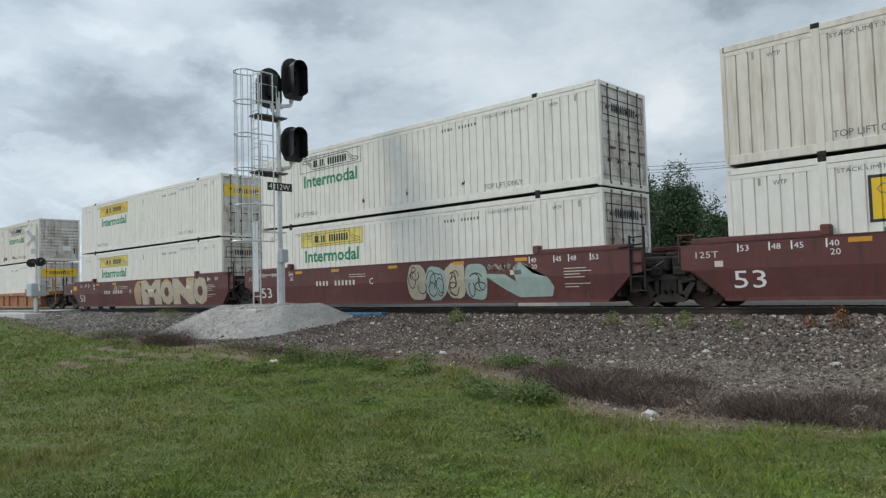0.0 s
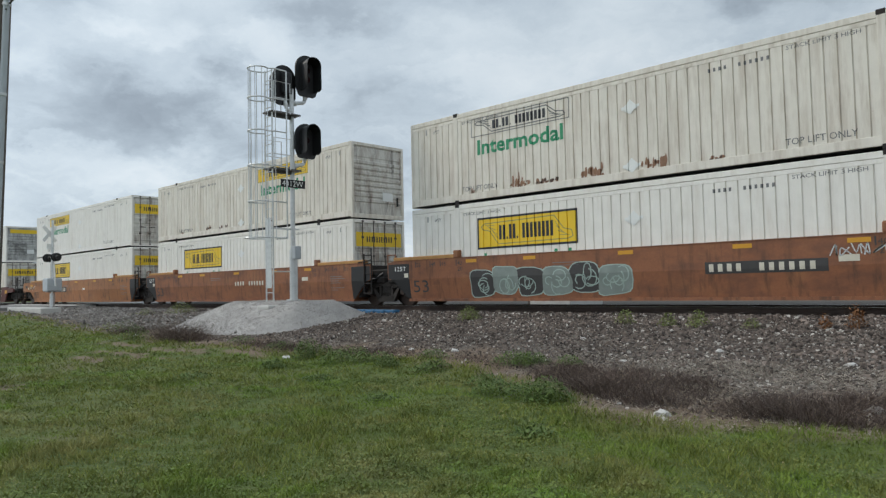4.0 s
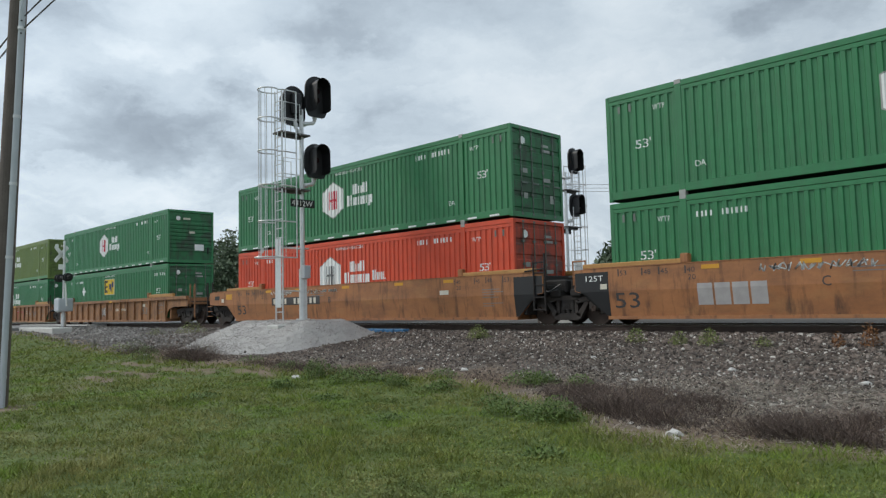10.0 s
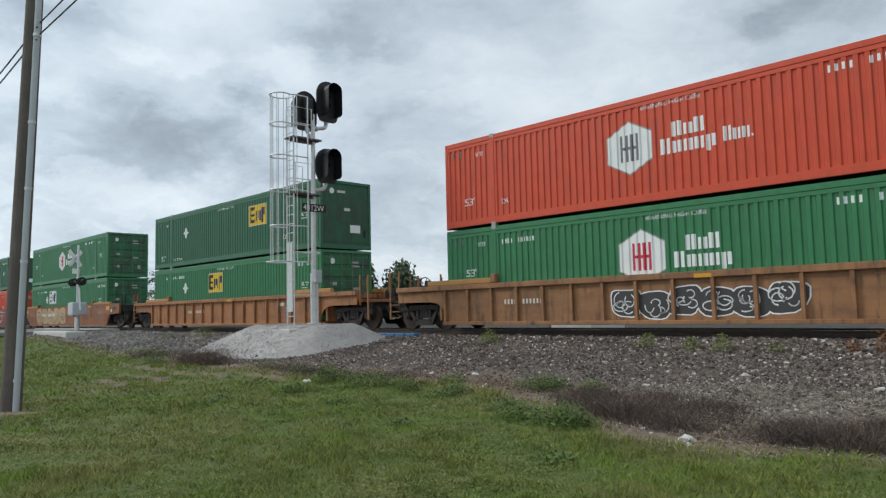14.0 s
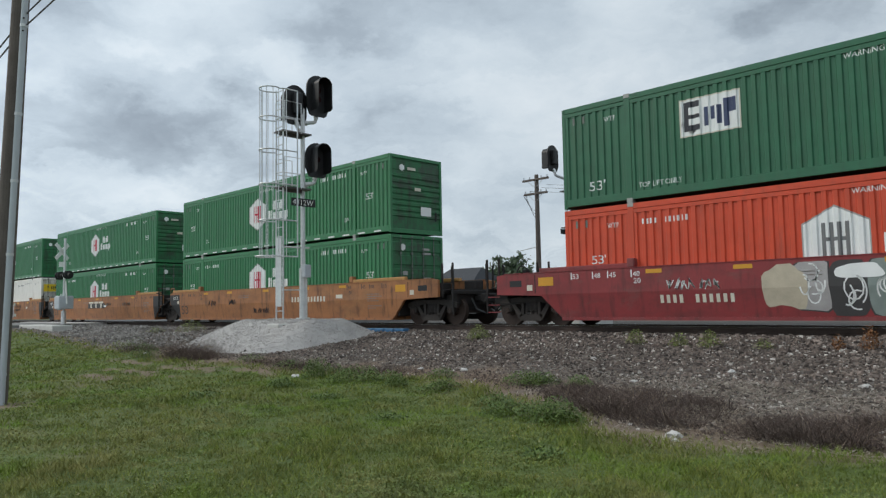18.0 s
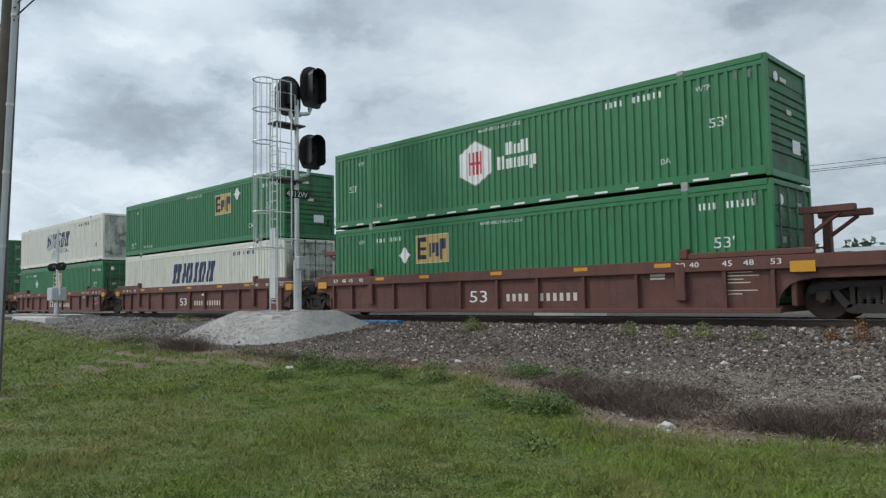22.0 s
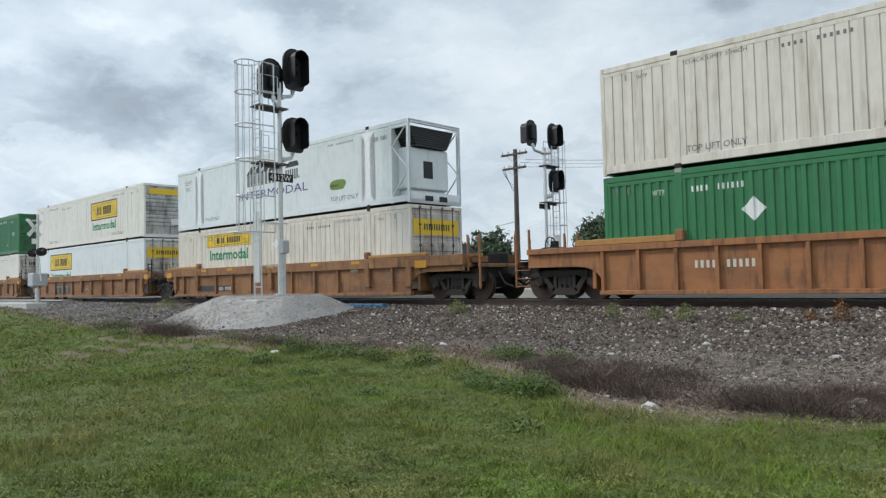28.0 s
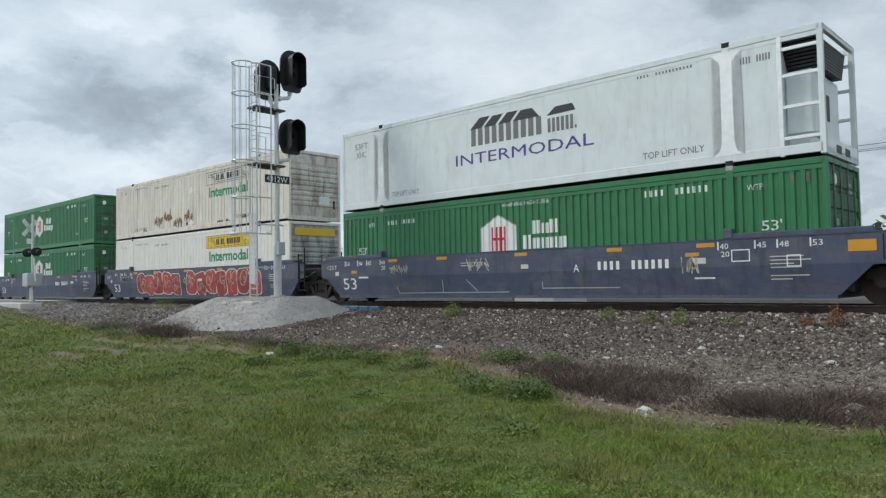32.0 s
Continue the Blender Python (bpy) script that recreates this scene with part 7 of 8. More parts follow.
def build_grass():
    x, y = in_view_ground(445000, 3.6, 46.0, 3.0, 84.0)
    d, a = np.hypot(x, y), np.degrees(np.arctan2(-x, y))
    near = smooth01(3.6, 5.3, d) * smooth01(3.0, 9.0, a) * smooth01(84.0, 78.0, a) > rng.uniform(0, 1, len(x))
    x, y = x[near], y[near]
    # thinner turf all round the standpoint
    a, d = rng.uniform(0, math.tau, 90000), 16 * np.sqrt(rng.uniform(0, 1, 90000))
    x, y = np.concatenate([x, d * np.cos(a)]), np.concatenate([y, d * np.sin(a)])
    edge = grass_edge(x) + 0.05 + rng.normal(0, 0.30, len(x))
    keep = (y < edge) & (~bare_spots(x, y) | (rng.uniform(0, 1, len(x)) < 0.18))
    x, y = x[keep], y[keep]
    d = np.hypot(x, y)
    h = (0.016 + 0.066 * tufts(x, y) * (0.5 + 0.8 * lumps(x, y)) + 0.035 * np.exp(-((grass_edge(x) - y) / 0.35) ** 2)) * rng.uniform(0.5, 1.4, len(x)) * (1 + 0.35 * np.clip((d - 12) / 20, 0, 1))
    w = 0.0085 * np.maximum(1, d / 7) * rng.uniform(0.6, 1.5, len(x))
    v, f = blades(x, y, ground_z(x, y) - 0.006, h, w, rng.uniform(0.2, 1.3, len(x)))
    ob = new("lawn_grass", np_mesh("lawn_grass", v, f, M["grass"]))
    tagged(ob, "short uneven green lawn grass on the ground", "grass", kind="stuff")
    # clover and other small round leaves between the blades
    x, y = in_view_ground(120000, 4.6, 22.0)
    keep = (y < grass_edge(x) - 0.05 + rng.normal(0, 0.2, len(x))) & ~bare_spots(x, y) & (np.sin(x * 1.3 + np.sin(y * 1.9)) * np.sin(y * 1.7 + 0.8) + rng.normal(0, 0.35, len(x)) > 0.1)
    x, y = x[keep], y[keep]
    n = len(x)
    a, tilt = rng.uniform(0, math.tau, n), rng.uniform(-0.5, 0.9, n)
    L = rng.uniform(0.006, 0.015, n) * np.maximum(1, np.hypot(x, y) / 9)
    z = ground_z(x, y) + 0.008 + 0.048 * tufts(x, y) * rng.uniform(0.4, 1.2, n)
    along = np.stack([np.cos(a) * np.cos(tilt), np.sin(a) * np.cos(tilt), np.sin(tilt)], -1) * L[:, None]
    across = np.stack([-np.sin(a), np.cos(a), rng.uniform(-0.3, 0.3, n)], -1) * L[:, None] * 0.75
    c = np.stack([x, y, z], -1)
    v = np.stack([c - along, c + across, c + along, c - across], 1).reshape(-1, 3)
    tagged(new("lawn_clover", np_mesh("lawn_clover", v, np.arange(n * 4).reshape(n, 4), M["clover"])), "small round clover leaves among the lawn grass", "clover", kind="stuff")


def pebbles(x, y, z, size, name, material):
    """Small angular stones: squashed, turned and roughened boxes."""
    n = len(x)
    c = np.array([(-1, -1, -1), (1, -1, -1), (1, 1, -1), (-1, 1, -1), (-1, -1, 1), (1, -1, 1), (1, 1, 1), (-1, 1, 1)], float) * 0.5
    v = c[None] * (1 + rng.uniform(-0.45, 0.25, (n, 8, 3)))
    v *= (size[:, None] * rng.uniform(0.6, 1.3, (n, 3)))[:, None, :]
    a, t = rng.uniform(0, math.tau, n), rng.uniform(-0.7, 0.7, n)
    ca, sa, ct, st = np.cos(a)[:, None], np.sin(a)[:, None], np.cos(t)[:, None], np.sin(t)[:, None]
    X, Z = v[..., 0] * ct - v[..., 2] * st, v[..., 0] * st + v[..., 2] * ct
    X, Y = X * ca - v[..., 1] * sa, X * sa + v[..., 1] * ca
    v = np.stack([X + x[:, None], Y + y[:, None], Z + z[:, None]], -1).reshape(-1, 3)
    q = np.array([(0, 3, 2, 1), (4, 5, 6, 7), (0, 1, 5, 4), (1, 2, 6, 5), (2, 3, 7, 6), (3, 0, 4, 7)])
    f = (np.arange(n)[:, None, None] * 8 + q[None]).reshape(-1, 4)
    return new(name, np_mesh(name, v, f, material))


def build_ballast():
    n = 150000
    x = -34 + 37 * rng.uniform(0, 1, n) ** 0.8
    y = rng.uniform(7.4, 16.9, n)
    e = grass_edge(x)
    keep = (y > e + 0.4 + rng.normal(0, 0.4, n)) & (rng.uniform(0, 1, n) < np.clip((y - e) / 3.2, 0.12, 1))
    x, y = x[keep], y[keep]
    s = rng.gamma(4.0, 0.0068, len(x)) * np.clip(0.65 + (y - 9) * 0.06, 0.7, 1.1)
    tagged(pebbles(x, y, ground_z(x, y) + s * 0.18, s, "ballast_stones", M["ballast"]), "grey-brown crushed ballast stones on the slope below the track", "ballast", kind="stuff")
    n = 16000
    x, y = rng.uniform(-46, -26, n), rng.uniform(10.6, 16.4, n)
    keep = (y > grass_edge(x) + 0.3 + rng.normal(0, 0.4, n)) & (mound_z(x, y) < ground_z(x, y))
    x, y = x[keep], y[keep]
    s = rng.gamma(3, 0.012, len(x))
    tagged(pebbles(x, y, ground_z(x, y) + s * 0.15, s, "scattered_gravel", M["verge_gravel"]), "scattered grey stones on the verge by the crossing", "gravel", kind="stuff")
    n = 16000
    x, y = rng.uniform(-70, 3, n), TRACK_Y + rng.uniform(-1.6, 1.3, n)
    s = rng.gamma(5, 0.0105, n)
    tagged(pebbles(x, y, np.full(n, -0.205), s, "track_ballast", M["ballast"]), "grey-brown ballast stones between the ties", "ballast", kind="stuff")


MOUND = (-24.0, -19.8, 13.7, 15.0)


def mound_z(x, y):
    dx = np.maximum(np.maximum((MOUND[0] - x) * 1.1, (x - MOUND[1]) * 1.7), 0)
    dy = np.maximum(np.maximum(MOUND[2] - y, y - MOUND[3]), 0)
    d = np.sqrt(dx ** 2 + dy ** 2)
    return 0.25 - np.maximum(0, d * 0.42 - 0.05 * (1 - np.exp(-d * 3))) + 0.012 * np.sin(x * 3.1) * np.sin(y * 4.3)


def build_mound():
    xs, ys = np.arange(-29.5, -15.8, 0.12), np.arange(10.2, 16.6, 0.12)
    gx, gy = np.meshgrid(xs, ys)
    top = mound_z(gx, gy) + 0.004 * rng.normal(0, 1, gx.shape)
    z = np.maximum(top, ground_z(gx, gy) - 0.12)
    idx = np.arange(gx.size).reshape(gx.shape)
    f = np.stack([idx[:-1, :-1], idx[:-1, 1:], idx[1:, 1:], idx[1:, :-1]], -1).reshape(-1, 4)
    m = paint("pale_gravel_heap", (0.385, 0.365, 0.345), 0.95, vary=0.16, scale=3.0, bump=0.7, bump_scale=34, patch=(0.30, 0.285, 0.27), patch_amount=0.5)
    ob = new("gravel_mound", np_mesh("gravel_mound", np.stack([gx, gy, z], -1).reshape(-1, 3), f, m, True))
    tagged(ob, "low mound of pale crushed limestone under the signal mast", "gravel mound")
    n = 42000
    x, y = rng.uniform(-29, -16.2, n), rng.uniform(10.4, 15.9, n)
    keep = mound_z(x, y) > ground_z(x, y) - 0.03
    x, y = x[keep], y[keep]
    s = rng.gamma(4, 0.0034, len(x))
    tagged(pebbles(x, y, mound_z(x, y) + s * 0.1, s, "mound_stones", M["fine_gravel"]), "pale crushed limestone pieces on the mound", "gravel", kind="stuff")


def thicket(x, y):
    """How thick the dead brush stands, 0 to 1, along the right-hand edge of the lawn."""
    lo = np.interp(x, (-9, -7.5, -6, -5, -4, -2.5, 1), (10.2, 9.6, 8.6, 8.05, 7.9, 8.0, 8.6))
    hi = np.interp(x, (-9, -7.5, -6, -4.7, -3.9, -3.2, -2, 1), (10.5, 10.6, 10.7, 10.2, 9.5, 9.5, 9.8, 9.8))
    band = smooth01(lo - 0.1, lo + 0.3, y) * smooth01(hi + 0.3, hi - 0.6, y) * smooth01(-8.9, -6.6, x)
    band = band * (1 - 0.6 * np.exp(-((x + 3.95 - 0.3 * (y - 8.4)) / 0.3) ** 2))
    u = 0.5 + 0.5 * np.sin(x * 2.6 + 1.2 * np.sin(y * 2.2)) * np.sin(y * 3.4 + 1.5 * np.sin(x * 1.7 + 0.5))
    v = 0.5 + 0.5 * np.sin(x * 5.1 + 1.7 * np.sin(y * 4.0 + 1)) * np.sin(y * 5.7 + 1.3 * np.sin(x * 3.1))
    return band * (0.22 + 0.78 * (0.6 * u + 0.4 * v))


def build_brush():
    """Dead brown brush along the edge of the lawn, in drifts of fine twigs."""
    vs, fs, base = [], [], 0
    n = 190000
    x, y = rng.uniform(-9.5, 1.0, n), rng.uniform(7.5, 11.2, n)
    t = thicket(x, y)
    keep = rng.uniform(0, 1, n) < t ** 1.6 * 1.1
    x, y, t = x[keep], y[keep], t[keep]
    groups = [(x, y, 0.04 + 0.36 * t * rng.uniform(0.2, 1.0, len(x)) ** 1.4)]
    for cx, cy, rx, ry, n, h in ((-9.0, 10.3, 1.2, 0.4, 700, 0.15), (-21.4, 10.4, 0.9, 0.45, 1400, 0.75), (-20.4, 10.3, 0.7, 0.3, 1200, 0.45), (-22.6, 10.6, 0.8, 0.4, 700, 0.45), (-25.4, 10.5, 1.0, 0.5, 900, 0.4), (-15.8, 10.2, 2.0, 0.4, 1500, 0.25), (-12.5, 10.2, 2.0, 0.4, 1300, 0.20)):
        x, y = rng.normal(cx, rx * 0.55, n), rng.normal(cy, ry * 0.55, n)
        groups.append((x, y, h * rng.uniform(0.25, 1.15, n) * np.exp(-((x - cx) / rx) ** 2 * 0.5)))
    for x, y, hh in groups:
        n = len(x)
        v, f = blades(x, y, ground_z(x, y) - 0.01, hh, rng.uniform(0.004, 0.011, n), rng.uniform(0.3, 2.6, n))
        vs.append(v)
        fs.append(f + base)
        base += len(v)
    ob = new("dead_brush", np_mesh("dead_brush", np.concatenate(vs), np.concatenate(fs), M["brush"]))
    tagged(ob, "dead brown brush tangled along the edge of the lawn", "brush", kind="stuff")
    n = 26000
    x, y = rng.uniform(-8, 1.0, n), 7.3 + 4.4 * rng.uniform(0, 1, n) ** 0.7
    # straw lies in drifts, most of it behind the brush
    drift = 0.5 + 0.5 * np.sin(x * 0.9 + 2.2 * np.sin(y * 1.3)) * np.sin(y * 2.7 + 1.1 * np.sin(x * 1.3))
    keep = (y > grass_edge(x) - 0.15) & (rng.uniform(0, 1, n) < 0.25 + 0.75 * drift * smooth01(-6.5, -3.5, x + 0.4 * (y - 9)))
    x, y = x[keep], y[keep]
    v, f = blades(x, y, ground_z(x, y) + 0.012, rng.uniform(0.010, 0.045, len(x)), rng.uniform(0.006, 0.014, len(x)), rng.uniform(4, 12, len(x)))
    tagged(new("fallen_straw", np_mesh("fallen_straw", v, f, paint("dry_straw", (0.40, 0.345, 0.28), 0.9, vary=0.2))), "dry straw lying on bare soil", "straw", kind="stuff")


def leafy(name, x, y, r, h, n, material, label, leaf=0.05, z=None):
    """A low weed: stems with many small pointed leaves."""
    a, rad, up = rng.uniform(0, math.tau, n), r * np.sqrt(rng.uniform(0, 1, n)), rng.uniform(0.05, 1, n)
    px, py = rad * np.cos(a) * (1 - 0.4 * up), rad * np.sin(a) * (1 - 0.4 * up)
    pz = h * up * (1 - 0.5 * (rad / r) ** 2)
    b, tilt = rng.uniform(0, math.tau, n), rng.uniform(-0.3, 0.9, n)
    L = leaf * rng.uniform(0.6, 1.4, n)
    d = np.stack([np.cos(b) * np.cos(tilt), np.sin(b) * np.cos(tilt), np.sin(tilt)], -1)
    s = np.stack([-np.sin(b), np.cos(b), np.zeros(n)], -1)
    p = np.stack([px, py, pz], -1)
    v = np.empty((n, 4, 3))
    v[:, 0], v[:, 2] = p, p + d * L[:, None]
    mid = p + d * L[:, None] * 0.5
    v[:, 1], v[:, 3] = mid + s * L[:, None] * 0.2, mid - s * L[:, None] * 0.2
    k = max(10, n // 12)
    sv, sf = blades(rng.normal(0, r * 0.3, k), rng.normal(0, r * 0.3, k), np.full(k, -0.03), h * rng.uniform(0.5, 1, k) + 0.03, np.full(k, 0.008), rng.uniform(0, 0.4, k))
    me = np_mesh(name, v.reshape(-1, 3), np.arange(n * 4).reshape(n, 4), material)
    ob = new(name)
    ob.location = (x, y, float(ground_z(x, y)) if z is None else z)
    tagged(ob, label, "weed", "weeds by the track")
    part("foliage", me, None, ob)
    part("stem_tuft", np_mesh("stem_tuft", sv, sf, material), None, ob)


def build_weeds():
    for x, y, r, h, n in ((-13.9, 15.3, 0.36, 0.50, 700), (-31.2, 15.2, 0.7, 0.7, 700), (-8.8, 15.1, 0.24, 0.45, 320), (-7.75, 15.1, 0.24, 0.36, 300), (-7.05, 15.1, 0.26, 0.45, 360), (-5.9, 15.1, 0.2, 0.26, 160), (-33.5, 14.6, 0.5, 0.35, 300), (-28.5, 11.0, 0.5, 0.3, 300)):
        leafy("weed_clump", x, y, r * 1.1, h * 0.85, n, M["weed_light"], "yellowish green weed growing out of the ballast", 0.065)
    for x, y, r, h, n in ((-3.95, 15.0, 0.2, 0.5, 240), (-4.5, 15.1, 0.14, 0.3, 110)):
        leafy("weed_clump", x, y, r, h, n, M["weed_rust"], "rust-brown dry weed growing out of the ballast", 0.08)
    for x, y, r, h, n in ((-8.4, 10.5, 0.55, 0.24, 700), (-10.25, 10.2, 0.35, 0.2, 350), (-10.8, 9.35, 0.35, 0.22, 420), (-14.0, 9.9, 0.4, 0.36, 420), (-12.3, 9.8, 0.6, 0.22, 600), (-13.2, 9.7, 0.5, 0.25, 500), (-6.1, 7.95, 0.5, 0.28, 800), (-6.8, 8.1, 0.5, 0.22, 700),
                          (-26.0, 10.6, 0.6, 0.5, 500), (-13.2, 9.2, 0.32, 0.42, 700), (-11.9, 9.1, 0.5, 0.26, 800), (-11.3, 9.25, 0.35, 0.2, 500), (-10.25, 9.0, 0.28, 0.2, 420), (-12.4, 7.9, 0.3, 0.22, 500), (-23.0, 9.7, 0.6, 0.45, 800), (-9.3, 9.3, 0.35, 0.18, 420), (-8.05, 10.5, 0.45, 0.24, 700), (-7.3, 10.6, 0.3, 0.2, 420), (-5.7, 7.75, 0.4, 0.36, 900), (-7.4, 8.5, 0.4, 0.2, 420), (-15.5, 10.1, 0.5, 0.2, 400), (-17.6, 10.3, 0.5, 0.2, 380), (-1.5, 7.75, 0.4, 0.2, 420), (-9.2, 9.0, 0.4, 0.15, 400), (-4.6, 6.0, 0.3, 0.08, 300), (-10.5, 7.6, 0.4, 0.09, 380), (-8.0, 6.9, 0.3, 0.08, 280), (-12.5, 6.3, 0.4, 0.1, 300)):
        leafy("weed_clump", x, y, r, h, n, M["weed"], "dark green broad-leaved weed at the edge of the lawn", 0.055)


def rock(x, y, size, label="pale limestone lump lying on bare soil"):
    bm = bmesh.new()
    bmesh.ops.create_icosphere(bm, subdivisions=2, radius=size)
    for v in bm.verts:
        v.co *= 0.75 + 0.5 * noise.noise(v.co * (2.2 / size) + Vector((x, y, 0)))
        v.co.z *= 0.5
    ob = part("rock", bm, M["limestone"], None)
    ob.location = (x, y, float(ground_z(x, y)) + size * 0.15)
    tagged(ob, label, "rock", "loose rocks")


def build_rocks():
    for x, y, s in ((-4.16, 7.9, 0.13), (-4.05, 7.72, 0.06), (-2.24, 9.1, 0.13), (-13.72, 9.1, 0.12), (-4.9, 8.2, 0.05), (-2.2, 13.2, 0.13), (-5.5, 12.6, 0.10), (-10.4, 11.0, 0.11), (-11.5, 10.8, 0.09), (-3.2, 11.8, 0.11), (-1.6, 12.4, 0.10), (-24.2, 10.2, 0.12), (-8.6, 13.0, 0.08), (-6.6, 11.2, 0.09)):
        rock(x, y, s)


build_grass()
build_ballast()
build_mound()
build_brush()
build_weeds()
build_rocks()


# ---- signals ----
def disc_outline(w, h):
    """A signal's background: round above, tapered and cut flat below."""
    pts = [(w / 2 * math.cos(a), h - w / 2 + w / 2 * math.sin(a)) for a in [i * math.pi / 12 for i in range(13)]]
    return pts + [(-w / 2, 0.32), (-w * 0.36, 0.04), (-w * 0.28, 0), (w * 0.28, 0), (w * 0.36, 0.04), (w / 2, 0.32)]


def signal_head(parent, y, z, w, h, facing):
    """A dark background with a deep hood over the lamps; facing +1 looks along the train's way, -1 against it."""
    bm = bmesh.new()
    o = disc_outline(w, h)
    a = [bm.verts.new((-0.03, p, q)) for p, q in o]
    b = [bm.verts.new((0.03, p, q)) for p, q in o]
    bm.faces.new(a)
    bm.faces.new(b[::-1])
    for i in range(len(a)):
        j = (i + 1) % len(a)
        bm.faces.new((a[j], a[i], b[i], b[j]))
    bmesh.ops.recalc_face_normals(bm, faces=bm.faces)
    hd = part("signal_head", bm, M["black"], parent, "black signal background with a hood")
    hd.location = (0.12 * facing, y, z)
    if facing < 0:
        hd.rotation_euler.z = math.pi
    r = w * 0.30
    bm = bmesh.new()
    ring0, ring1 = [], []
    for i in range(17):
        t = -0.25 + (math.pi + 0.5) * i / 16
        p, q = r * math.cos(t), r * math.sin(t)
        zz = h * 0.52 + (q + h * 0.17 if q > 0 else q - h * 0.36)
        ring0.append((0.03, p, zz))
        ring1.append((0.03 + (0.44 if q > -0.02 else 0.34), p * 1.05, zz + (0.02 if q > 0 else 0)))
    for k in (1.0, 0.93):
        A = [bm.verts.new((x, p * k, h * 0.52 + (zz - h * 0.52) * k)) for x, p, zz in ring0]
        B = [bm.verts.new((x, p * k, h * 0.52 + (zz - h * 0.52) * k)) for x, p, zz in ring1]
        for i in range(16):
            bm.faces.new((A[i], A[i + 1], B[i + 1], B[i]))
    part("hood", bm, M["black"], hd)
    bm = bmesh.new()
    for dz in (0.0,) if h < 1.25 else (0.16, -0.16):
        bmesh.ops.create_cone(bm, cap_ends=True, segments=20, radius1=0.11, radius2=0.10, depth=0.05, matrix=Matrix.Translation((0.05, 0, h * 0.52 + dz)) @ Matrix.Rotation(math.pi / 2, 4, "Y"))
    part("lens", bm, M["lens"], hd)
    part("housing", boxes((-0.26, -0.03, -0.17, 0.17, h * 0.25, h * 0.80), bevel=0.04), M["black"], hd)
    s = 1 if y > 0 else -1
    bend = [(0, y - s * (0.16 - 0.16 * math.sin(a)), z - 0.06 - 0.16 * math.cos(a)) for a in [k * math.pi / 10 for k in range(6)]]
    arm = part("bracket_arm", tube([(0, 0, z - 0.30), (0, y - s * 0.26, z - 0.24)] + bend + [(0.06 * facing, y, z + 0.12)], 0.066, 12), M["steel"], parent, "galvanised bent bracket pipe")
    part("pipe_collar", rods(((0, y, z - 0.05), (0.03 * facing, y, z + 0.05), 0.085), ((0, s * 0.10, z - 0.29), (0, s * 0.17, z - 0.27), 0.09), sides=12), M["steel"], arm)
    return hd


